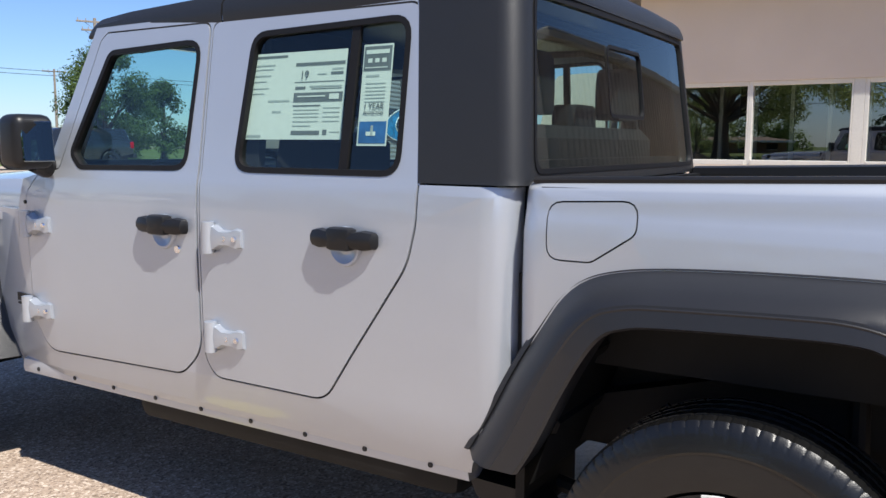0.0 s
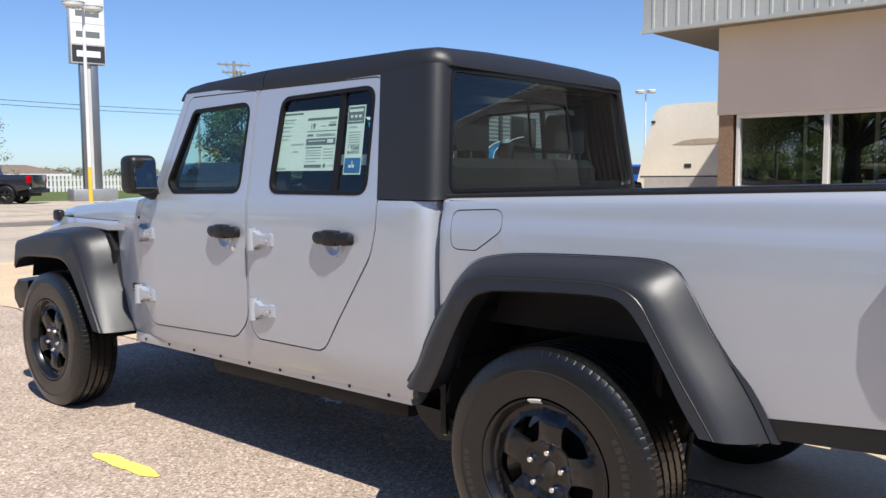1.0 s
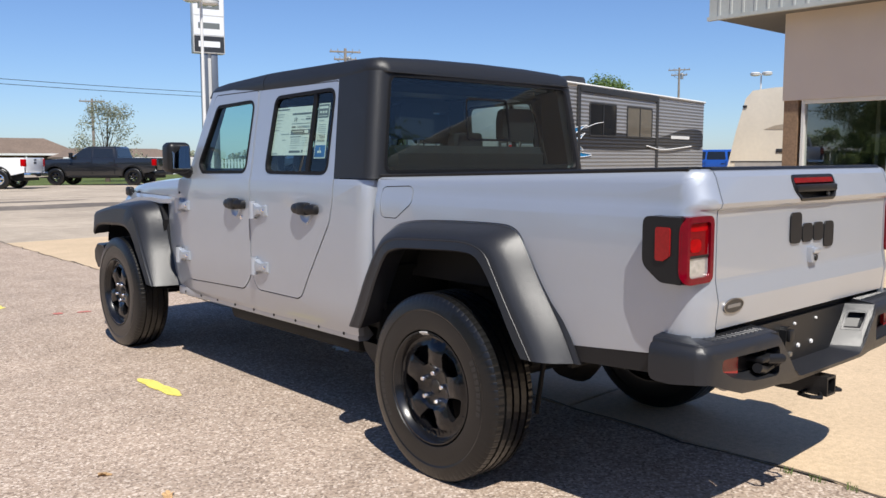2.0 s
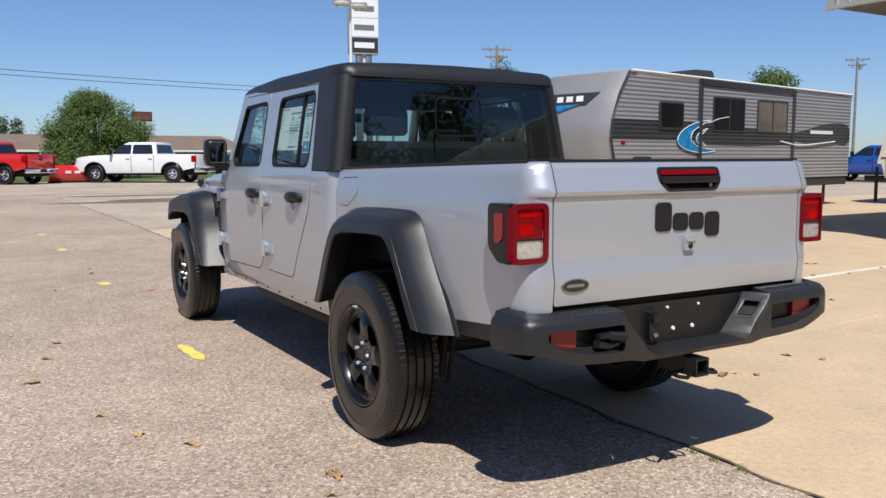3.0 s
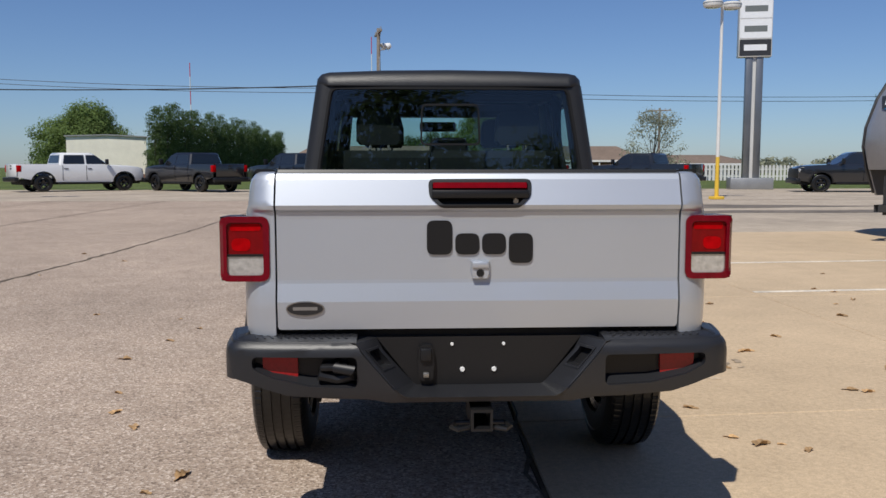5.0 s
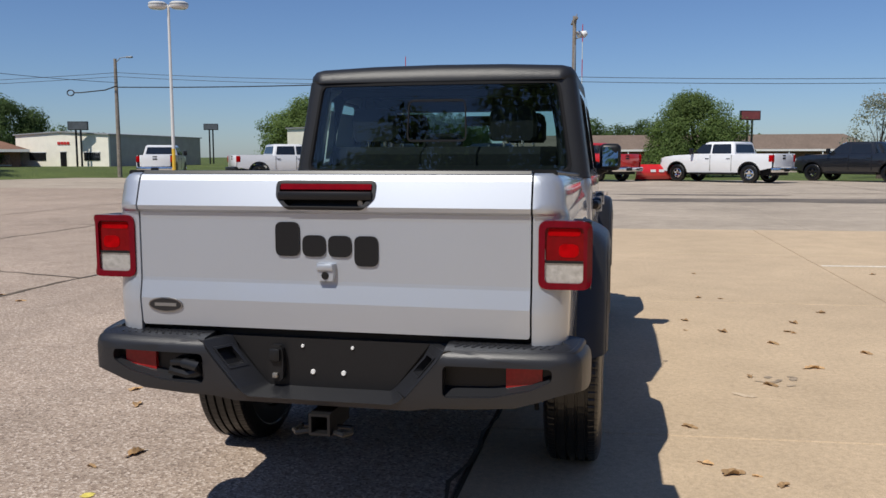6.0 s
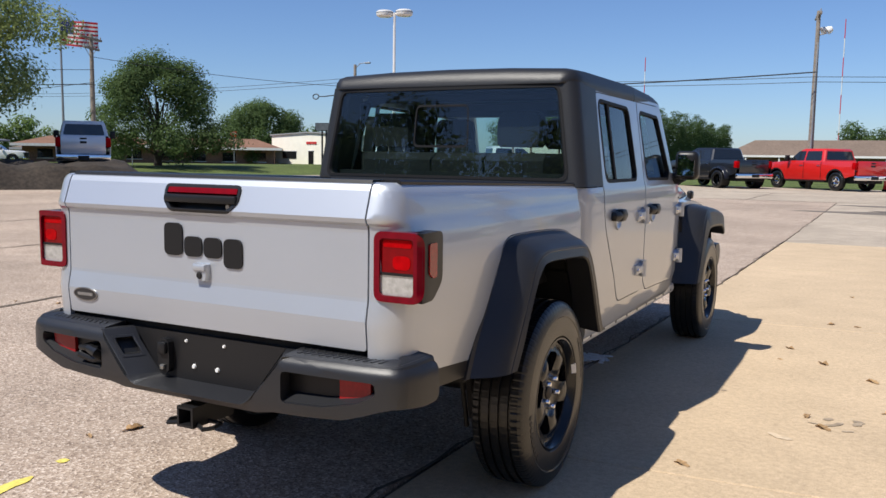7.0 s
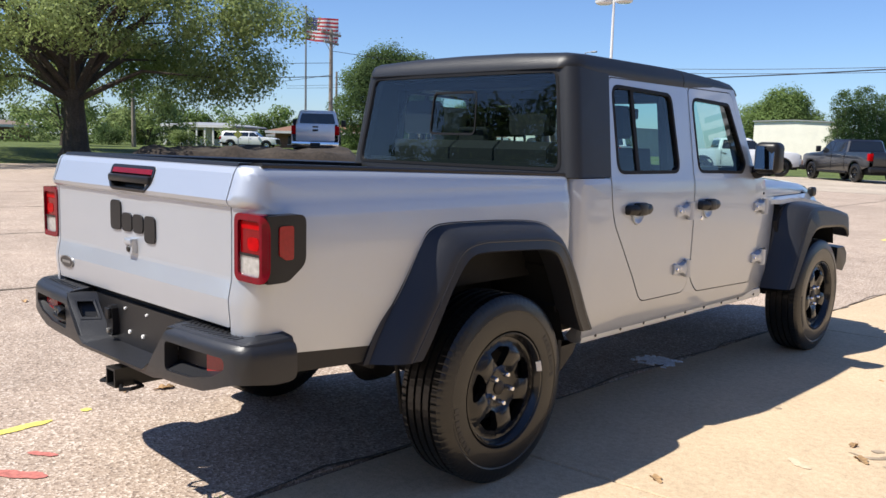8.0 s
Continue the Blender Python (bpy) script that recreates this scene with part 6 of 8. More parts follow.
# bowed nose
rings = []
for u, z in front[:-1]:
    rings.append([(u - 0.28 * (1 - ((k - 6) / 6) ** 2) ** 0.6 * (1.0 if z < 2.6 else 0.75), 0.0 + 2.42 * k / 12, z) for k in range(13)])
nose = tpart("nose_cap", loft(rings, False, False), CAP, None, "smooth grey front cap", True)
tpart("nose_trim", tube([(u - 0.01, -0.02, z) for u, z in front], 0.03, 6), TRIM)
tpart("nose_trim", tube([(u - 0.01, 2.44, z) for u, z in front], 0.03, 6), TRIM)


def nose_at(k, z, out):
    u = float(np.interp(z, [p[1] for p in front[::-1]], [p[0] for p in front[::-1]]))
    y = 2.42 * k
    bow = 0.28 * max(0.0, 1 - (2 * k - 1) ** 2) ** 0.6 * (1.0 if z < 2.6 else 0.75 + 0.25 * (2.88 - z) / 0.43 * 0)
    return Vector((u - bow - out, y, z))


sg = tpart("nose_sign", panel([(0.14, 2.48), (0.24, 2.25), (0.78, 2.25), (0.86, 2.48)], [], lambda k, z, d: nose_at(k, z, 0.03 - d), 0.02, [0.1 * i for i in range(2, 9)], (2.35, 2.45)), TRIM, nose, "dark sign panel")
tpart("nose_gem", panel([(0.30, 2.25), (0.50, 2.12), (0.76, 2.25)], [], lambda k, z, d: nose_at(k, z, 0.034 - d), 0.02, (0.4, 0.5, 0.6)), TBLUE, nose, "blue diamond decal")
for i in range(5):
    k0 = 0.27 + 0.105 * i
    tpart("sign_bar", panel([(k0, 2.31), (k0 + 0.065, 2.31), (k0 + 0.075, 2.42), (k0 + 0.01, 2.42)], [], lambda k, z, d: nose_at(k, z, 0.045 - d), 0.015), DECAL, sg)
tpart("tongue_jack", tube([(-6.5, 1.21, 0.45), (-6.5, 1.21, 1.1)], 0.05, 8), TRIM)
tpart("tongue", loft([[(u, y + o, z) for o, z in ((-0.05, 0.5), (0.05, 0.5), (0.05, 0.62), (-0.05, 0.62))] for u, y in ((-5.4, 0.5), (-6.7, 1.21), (-5.4, 1.92))]), TRIM)
tpart("gas_bottle_cover", box(-6.2, -5.75, 0.9, 1.5, 0.62, 1.2, 0.08), TRIM)


def twindow(u0, u1, z0, z1, m=None, split=False):
    w = tpart("window_frame", panel(fillet([(u0, z0), (u1, z0), (u1, z1), (u0, z1)], 0.06, 3), [fillet([(u0 + 0.035, z0 + 0.035), (u1 - 0.035, z0 + 0.035), (u1 - 0.035, z1 - 0.035), (u0 + 0.035, z1 - 0.035)], 0.05, 3)], on_side(0.05), 0.05), TRIM, None, "black window frame")
    tpart("pane", panel([(u0 + 0.02, z0 + 0.02), (u1 - 0.02, z0 + 0.02), (u1 - 0.02, z1 - 0.02), (u0 + 0.02, z1 - 0.02)], [], on_side(0.042), 0.01), m or TWIN, w, "dark window pane")
    if split:
        tpart("mullion", box((u0 + u1) / 2 - 0.015, (u0 + u1) / 2 + 0.015, -0.055, -0.03, z0, z1), TRIM, w)


twindow(-4.50, -3.66, 1.80, 2.34)
tpart("slide_face", panel([(-3.02, 0.80), (1.02, 0.80), (0.98, 2.74), (-3.02, 2.80)], [], on_side(0.022, 0.012), 0.02, (), zc), SIDING, None, "silver slide-out face", True)
tpart("slide_band", panel([(-2.95, 1.50), (-2.95, 1.95), (0.95, 1.80), (0.95, 1.52), (-1.0, 1.48)], [], on_side(0.028, 0.012), 0.01, (), zc), SIDING_DARK, None, "charcoal band", True)
for a, b in (((-3.02, 0.78), (-3.02, 2.82)), ((1.0, 0.78), (1.0, 2.77)), ((-3.06, 2.80), (1.04, 2.75))):
    d = 0.06
    if a[0] == b[0]:
        tpart("slide_trim", box(a[0] - d, a[0] + d, -0.06, 0.0, a[1], b[1], 0.01, 1), TRIM)
    else:
        tpart("slide_trim", loft([[(u, y, z + o) for y, o in ((-0.06, -d), (0.0, -d), (0.0, d), (-0.06, d))] for u, z in (a, b)]), TRIM)
twindow(-2.55, -1.25, 1.78, 2.52, None, True)
twindow(-0.70, 0.70, 1.78, 2.52, TWIN_PALE, True)
# sweeping blue crescents and white lines
cres = [(-2.65, 2.02), (-3.25, 1.95), (-3.70, 1.79), (-3.90, 1.60), (-3.75, 1.44), (-3.30, 1.34), (-2.80, 1.32), (-2.30, 1.38), (-2.90, 1.42), (-3.25, 1.50), (-3.40, 1.62), (-3.30, 1.78), (-3.00, 1.90)]
cres_in = [(-2.75, 1.84), (-3.08, 1.75), (-3.20, 1.62), (-3.10, 1.51), (-2.75, 1.45), (-2.98, 1.56), (-3.02, 1.68)]
for line in (cres, cres_in):
    tpart("blue_crescent", panel(fillet(line, 0.06, 3), [], on_side(0.040), 0.006), TBLUE, None, "blue crescent decal")
    loop = smooth_line(line + line[:1], 2)
    tpart("crescent_rim", tube([(u, -0.044, z) for u, z in loop], 0.009, 5), DECAL)
tpart("crescent_rim", tube([(u, -0.046, z) for u, z in smooth_line([(-2.75, 1.95), (-2.3, 2.06), (-1.9, 2.10)], 2)], 0.009, 5), DECAL)
tpart("white_sweep", tube([(u, -0.05, z) for u, z in smooth_line([(0.4, 1.60), (1.2, 1.50), (2.2, 1.55), (3.2, 1.62)], 2)], 0.018, 5), DECAL)
tpart("name_bars", panel([(1.9, 1.80), (3.1, 1.80), (3.1, 1.88), (1.9, 1.88)], [], on_side(0.03), 0.01), DECAL, None, "white name decal")
tpart("hatch", panel(fillet([(-5.35, 0.90), (-4.72, 0.90), (-4.72, 1.25), (-5.35, 1.25)], 0.08, 3), [], on_side(0.03), 0.03), TRIM, None, "black vent hatch")
tpart("marker_lamp", box(-5.72, -5.60, -0.04, 0.0, 1.50, 1.55, 0.01, 1), RED_BRIGHT)
tpart("marker_lamp", box(-2.85, -2.75, -0.04, 0.0, 0.92, 1.0, 0.01, 1), DECAL)
tpart("roof_cooler", loft([[(u, y, z) for y, z in ((0.9, 2.94), (0.95, 2.94 + h), (1.45, 2.94 + h), (1.5, 2.94))] for u, h in ((-2.45, 0.10), (-2.20, 0.21), (-1.80, 0.26), (-1.12, 0.27), (-1.05, 0.22))]), TRIM, None, "black roof air conditioner", True)
tpart("roof_cooler", loft([[(u, y, z) for y, z in ((0.9, 2.86), (0.95, 3.02), (1.45, 3.02), (1.5, 2.86))] for u in (1.2, 2.0)]), TRIM, None, "black roof vent", True)
for u in (-0.55, 0.42):
    w = new("wheel")
    w.parent = TR
    w.matrix_basis = pose(u, 0.13, 0.36, 0, 0, -90)
    for o in proto[:1]:
        q = new("tyre", o.data)
        q.parent = w
        q.scale = (0.9, 0.9, 0.9)
    part("rim", moved(rim_bm(), Matrix.Translation((0.05, 0, 0)) @ Matrix.Scale(0.9, 4)), CHROME, w, "bright alloy rim")
tpart("fender_skirt", panel(smooth_line([(-1.15, 0.74), (-0.95, 0.85), (0.80, 0.85), (1.0, 0.74)], 1) + [(0.9, 0.62), (0.45, 0.80), (-0.55, 0.80), (-1.05, 0.62)], [], on_side(0.05), 0.05), TRIM)
for u in (-4.6, 3.4):
    tpart("stabiliser_leg", tube([(u, 0.3, 0.55), (u, 0.3, 0.0)], 0.04, 6), TRIM)

BEIGE = mat("beige_fibreglass", (0.76, 0.69, 0.57), 0.45, coat=0.2, grain=0.03, size=10, stain=0.07, stain_size=0.8)
B2 = thing("camper_trailer", "beige fibreglass camper with rounded sloping nose", "camper trailer", (19.45, 10.15, 0), -80)
B2.scale = (1, 1, 1.11)
prof = [(0.0, 0.98), (-0.12, 1.0), (0.10, 1.9), (0.35, 2.75), (0.55, 2.95), (1.2, 3.0), (5.6, 3.0), (5.6, 0.65), (0.1, 0.65)]
part("body", rounded(loft([[(x, y, z) for x, z in prof] for y in (0.0, 2.4)]), 0.06, 3), BEIGE, B2)
part("skirt_line", box(-0.02, 5.5, -0.012, 0.0, 1.12, 1.15), TRIM, B2)
part("lower_skirt", box(0.10, 5.5, -0.008, 0.0, 0.68, 1.12), mat("grey_skirt_panel", (0.42, 0.40, 0.38), 0.5, grain=0.05, size=12, stain=0.1), B2, "grey lower skirt")
part("hatch", box(1.25, 1.45, -0.02, 0.0, 1.36, 1.46, 0.01), TRIM, B2)
part("marker_lamp", box(0.28, 0.40, -0.03, 0.0, 2.52, 2.58, 0.01), TRIM, B2)
part("graphic", panel(smooth_line([(0.9, 1.95), (1.3, 2.08), (2.2, 2.1), (2.6, 2.02), (1.9, 1.93), (0.9, 1.95)], 1)[:-1], [], lambda u, z, d: Vector((u, -0.008 + d, z)), 0.006), mat("tan_graphic", (0.40, 0.33, 0.25), 0.5, grain=0.1, size=8), B2, "tan sweep graphic")
for u in (3.3, 4.2):
    w = new("wheel")
    w.parent = B2
    w.matrix_basis = pose(u, 0.13, 0.36, 0, 0, -90)
    q = new("tyre", proto[0].data)
    q.parent = w
    q.scale = (0.9, 0.9, 0.9)
part("coupler_jack", tube([(-0.6, 1.2, 0.0), (-0.6, 1.2, 0.9)], 0.05, 8), TRIM, B2)
part("coupler_beam", box(-0.9, 0.3, 1.1, 1.3, 0.55, 0.68), TRIM, B2)
part("stand", tube([(0.8, 0.3, 0.0), (0.8, 0.3, 0.66)], 0.05, 8), TRIM, B2)

# ---- parked pickups ----
CAR_GLASS = mat("dark_car_glass", (0.012, 0.014, 0.016), 0.05, 0.0, 0.7, coat=0.5, grain=0.1, size=3)


def paint(name, c, metal=0.0):
    return mat(name, c, 0.28, metal, 0.5, 1.0, grain=0.02, size=30, stain=0.03, stain_size=2)


def pickup(paint_m, rim_m, label, loc, rz, k=(1.08, 1.12, 1.07), bright=True, dually=False, suv=False, chrome=True, short=0.0):
    p = thing("parked_pickup" if not suv else "parked_suv", label, "pickup truck" if not suv else "suv", loc, rz, group="parked vehicles along the verge")
    p.scale = k
    half, R = 0.98, 0.43
    ra, fa = -1.85, 1.95

    def arch(c, r, up):
        pts = [(c + r * math.cos(a), 0.45 + r * math.sin(a)) for a in [math.pi * (1 - k / 10) for k in range(11)]]
        return pts
    outline = [(-2.95, 0.72), (-2.97, 1.36), (-1.12, 1.36), (-1.10, 1.32), (1.32, 1.30), (2.55, 1.24), (2.88, 1.16), (2.95, 0.95), (2.95, 0.55)]
    low = [(fa + 0.54, 0.50)] + arch(fa, 0.52, 1)[::-1] + [(fa - 0.54, 0.46), (ra + 0.54, 0.48)] + arch(ra, 0.52, 1)[::-1] + [(ra - 0.54, 0.60)]
    HZ = ([0.45, 0.7, 1.0, 1.2, 1.36], [0.92, 0.97, 0.98, 0.965, 0.935])
    for s in (-1, 1):
        def lay(u, z, d, s=s):
            x = float(np.interp(z, *HZ)) - d
            if u > 2.2:
                x -= 0.10 * ((u - 2.2) / 0.75) ** 2
            return Vector((s * x, u, z))
        part("body_side", panel(outline + low, [], lay, 0.03, (2.2, 2.5, 2.75), (0.7, 1.0, 1.2)), paint_m, p)
        for c in (fa, ra):
            ring = arch(c, 0.56, 1)
            inn = arch(c, 0.50, 1)
            part("arch_trim", panel(ring + inn[::-1], [], lambda u, z, d, s=s: Vector((s * (float(np.interp(z, *HZ)) + 0.012 - d), u, z)), 0.03), BLACK, p)
        for nm, x0, x1 in (("front_door", 0.12, 1.14), ("rear_door", -0.98, 0.10)):
            part("door_line", box(min(s * 0.972, s * 0.986), max(s * 0.972, s * 0.986), x0 - 0.008, x0 + 0.008, 0.55, 1.30), BLACK, p)
            part("door_handle", box(min(s * 0.97, s * 1.0), max(s * 0.97, s * 1.0), x0 + 0.06, x0 + 0.26, 1.12, 1.16, 0.01, 1), CHROME if chrome else BLACK, p)
        part("door_mirror", box(min(s * 1.0, s * 1.22), max(s * 1.0, s * 1.22), 1.0, 1.12, 1.34, 1.62, 0.03), BLACK, p)
        part("running_board", box(min(s * 0.90, s * 1.0), max(s * 0.90, s * 1.0), -1.2, 1.3, 0.40, 0.46, 0.01, 1), BLACK, p)
        part("tail_lamp", box(min(s * 0.80, s * 0.985), max(s * 0.80, s * 0.985), -2.985, -2.80, 0.98, 1.30, 0.02), RED_BRIGHT, p, "red tail lamp")
        part("headlamp", box(min(s * 0.62, s * 0.90), max(s * 0.62, s * 0.90), 2.78, 2.93, 0.95, 1.12, 0.02), CLEAR_LENS, p)
        for c in (fa, ra):
            w = new("wheel")
            w.parent = p
            w.matrix_basis = Matrix.Translation((s * 0.83, c, 0.425)) @ Matrix.Diagonal((s * 1.08, 1.08, 1.08, 1))
            q = new("tyre", proto[0].data)
            q.parent = w
            rr = new("rim", (CHROME_RIM if rim_m is CHROME else BLACK_RIM).data)
            rr.parent = w
            if dually and c == ra:
                q2 = new("tyre", proto[0].data)
                q2.parent = w
                q2.location = (0.22, 0, 0)
                part("hip_fender", loft([[(s * x, c + 0.62 * math.cos(a), 0.45 + r * math.sin(a)) for x, r in ((0.95, 0.62), (1.18, 0.58), (1.20, 0.52), (0.95, 0.50))] for a in [math.pi * k / 10 for k in range(11)]]), paint_m, p)
    # greenhouse: rings from belt to roof, glass set slightly proud
    yb0, yb1 = (-2.85, 1.30) if suv else (-1.12, 1.30)
    yr0, yr1 = (-2.70, 0.55) if suv else (-0.98, 0.52)
    def ring(y0, y1, x, z):
        return [(-x, y0 + 0.06, z), (-x + 0.06, y0, z), (x - 0.06, y0, z), (x, y0 + 0.06, z), (x, y1 - 0.1, z), (x - 0.12, y1, z), (-x + 0.12, y1, z), (-x, y1 - 0.1, z)]
    part("cab", loft([ring(yb0, yb1, 0.95, 1.30), ring(yr0 - 0.02, yr1 + 0.05, 0.79, 1.86), ring(yr0 + 0.06, yr1 - 0.10, 0.72, 1.93)]), paint_m, p)
    def side_lay(s, off):
        return lambda u, z, d: Vector((s * (0.95 - (z - 1.30) * 0.2857 + off - d), u, z))
    for s in (-1, 1):
        part("side_window", panel(fillet([(0.14, 1.37), (1.10, 1.37), (0.60, 1.82), (0.14, 1.82)], 0.05, 3), [], side_lay(s, 0.006), 0.01), CAR_GLASS, p, "dark side window")
        part("side_window", panel(fillet([(-0.95, 1.37), (0.06, 1.37), (0.06, 1.82), (-0.85, 1.82)], 0.05, 3), [], side_lay(s, 0.006), 0.01), CAR_GLASS, p, "dark side window")
        if suv:
            part("side_window", panel(fillet([(-2.6, 1.37), (-1.05, 1.37), (-0.98, 1.82), (-2.5, 1.82)], 0.05, 3), [], side_lay(s, 0.006), 0.01), CAR_GLASS, p, "dark side window")
    part("back_window", panel(fillet([(-0.78, 1.42), (0.78, 1.42), (0.68, 1.81), (-0.68, 1.81)], 0.05, 3), [], lambda u, z, d: Vector((u, yb0 + (z - 1.30) * ((yr0 - 0.02 - yb0) / 0.56) - 0.008 + d, z)), 0.01), CAR_GLASS, p, "dark rear window")
    part("windscreen", panel(fillet([(-0.80, 1.36), (0.80, 1.36), (0.66, 1.81), (-0.66, 1.81)], 0.05, 3), [], lambda u, z, d: Vector((u, yb1 + (z - 1.30) * ((yr1 + 0.05 - yb1) / 0.56) + 0.008 - d, z)), 0.01), CAR_GLASS, p, "dark windscreen")
    part("bonnet", loft([[(x, y, z) for x, z in ((-w, h - 0.06), (-w + 0.08, h), (0, h + 0.04), (w - 0.08, h), (w, h - 0.06))] for y, w, h in ((1.28, 0.94, 1.33), (2.2, 0.93, 1.29), (2.75, 0.86, 1.22), (2.93, 0.80, 1.08))], False, False), paint_m, p)
    part("grille", box(-0.80, 0.80, 2.86, 2.955, 0.62, 1.14, 0.03), BLACK, p)
    part("front_bumper", box(-0.95, 0.95, 2.85, 3.05, 0.42, 0.66, 0.05), CHROME if chrome else BLACK, p)
    if not suv:
        part("bed_liner", merge(box(-0.80, 0.80, -2.90, -1.14, 0.88, 0.92), box(-0.82, 0.82, -1.16, -1.12, 0.9, 1.34), box(-0.93, -0.80, -2.9, -1.15, 1.30, 1.365), box(0.80, 0.93, -2.9, -1.15, 1.30, 1.365)), DARK, p)
    tg = part("tailgate", rounded(box(-0.80, 0.80, -2.99, -2.92, 0.74, 1.36), 0.02), paint_m, p)
    part("gate_badge", box(-0.12, 0.12, -3.0, -2.985, 1.10, 1.18, 0.01), BLACK, tg)
    part("gate_handle", box(-0.12, 0.12, -3.0, -2.985, 1.24, 1.30, 0.01), BLACK, tg)
    bpm = part("rear_bumper", box(-0.97, 0.97, -3.12, -2.92, 0.50, 0.72, 0.04), CHROME if chrome else BLACK, p)
    part("plate_recess", box(-0.2, 0.2, -3.13, -3.10, 0.54, 0.68), BLACK, bpm)
    part("underbody", box(-0.75, 0.75, -2.8, 2.8, 0.36, 0.62), DARK, p)
    for c in (fa, ra):
        part("axle", tube([(-0.8, c, 0.42), (0.8, c, 0.42)], 0.06, 8), DARK, p)
    return p


CHROME_RIM = part("rim", moved(rim_bm(), Matrix.Translation((0.062, 0, 0))), CHROME, None, "bright alloy rim", angle=40)
BLACK_RIM = part("rim", moved(rim_bm(), Matrix.Translation((0.062, 0, 0))), RIM_BLACK, None, "black alloy rim", angle=40)
P_RED, P_WHITE, P_BLACK = paint("red_car_paint", (0.55, 0.015, 0.012)), paint("white_car_paint", (0.74, 0.75, 0.76)), paint("black_car_paint", (0.010, 0.011, 0.014))
P_BLUE = paint("blue_car_paint", (0.012, 0.075, 0.36))
P_GREY, P_NAVY = paint("dark_grey_car_paint", (0.012, 0.012, 0.014), 0.2), paint("silver_blue_car_paint", (0.62, 0.64, 0.68), 0.3)
pickup(P_RED, CHROME, "bright red crew-cab pickup with chrome bumper on the drive", (-0.9, 44.06, 0), 45)
pickup(P_WHITE, CHROME, "white crew-cab pickup with bright wheels on the drive", (6.4, 42.26, 0), 50)
pickup(P_BLACK, RIM_BLACK, "black crew-cab pickup with black wheels on the drive", (13.53, 43.98, 0), 45, chrome=False)
pickup(P_BLACK, CHROME, "black heavy pickup with twin rear wheels on the drive", (-6.2, 43.62, 0), 45, dually=True)
pickup(P_GREY, RIM_BLACK, "dark grey pickup parked before the tall hedge", (-11.57, 42.27, 0), 47, chrome=False)
pickup(P_WHITE, RIM_BLACK, "white heavy pickup with black wheels beside the verge", (-18.05, 43.04, 0), -50, chrome=False)
pickup(P_WHITE, RIM_BLACK, "white pickup with its tailgate towards the lot", (-26.91, 44.34, 0), 22, chrome=True)
# lift and upright stretch are set to fit the camera's view
pickup(P_NAVY, CHROME, "silver-blue pickup, lifted and stretched to fit the camera's view", (-31.75, 24.2, 0.36), 50, k=(1.14, 1.14, 1.27))
pickup(P_BLACK, RIM_BLACK, "black boxy suv parked far across the lot", (23.53, 38.78, 0), 80, suv=True, chrome=False)
pickup(P_BLUE, RIM_BLACK, "bright blue suv seen between two trailers", (39.18, 22.31, 0), 10, k=(1.05, 1.05, 0.96), suv=True, chrome=False)
pickup(P_WHITE, CHROME, "small white suv parked by the houses", (-61.5, 39.6, 0.42), -50, k=(0.85, 0.85, 0.78), suv=True)
for o in (CHROME_RIM, BLACK_RIM):
    bpy.data.objects.remove(o)

# red plough blade beside the red pickup
PB = thing("plow_blade", "red steel plough blade standing on the drive", "plow blade", (3.1, 43.6, 0), 12)
PB.scale = (1.15, 1.15, 1.15)
part("blade", loft([[(x, y, z) for y, z in ((0.0, 0.04), (-0.14, 0.2), (-0.18, 0.42), (-0.10, 0.64), (0.03, 0.78), (0.06, 0.76), (-0.06, 0.62), (-0.13, 0.42), (-0.09, 0.2), (0.05, 0.04))] for x in (-1.05, 1.05)]), P_RED, PB)
for x in (-0.9, -0.3, 0.3, 0.9):
    part("rib", box(x - 0.03, x + 0.03, -0.02, 0.22, 0.04, 0.70, 0.01, 1), P_RED, PB)
part("cutting_edge", box(-1.07, 1.07, -0.05, 0.05, 0.0, 0.08, 0.01, 1), DARK, PB)
for x in (-0.25, 0.15):
    part("decal", box(x - 0.12, x + 0.12, -0.205, -0.17, 0.42, 0.54), DECAL, PB)

# ---- lamp posts, sign, poles, wires ----
POLE_WHITE = mat("white_pole_paint", (0.70, 0.69, 0.66), 0.4, grain=0.04, size=20, stain=0.08)
POLE_YELLOW = mat("yellow_pole_paint", (0.75, 0.48, 0.05), 0.5, grain=0.06, size=20, stain=0.1)
WOOD = mat("weathered_pole_wood", (0.24, 0.205, 0.17), 0.9, grain=0.25, size=12, stain=0.2, stain_size=2)
WIRE = mat("wire_black", (0.02, 0.02, 0.022), 0.6, grain=0.1, size=5)
GREYST = mat("galvanised_grey", (0.30, 0.31, 0.32), 0.5, 0.5, grain=0.06, size=20, stain=0.1)


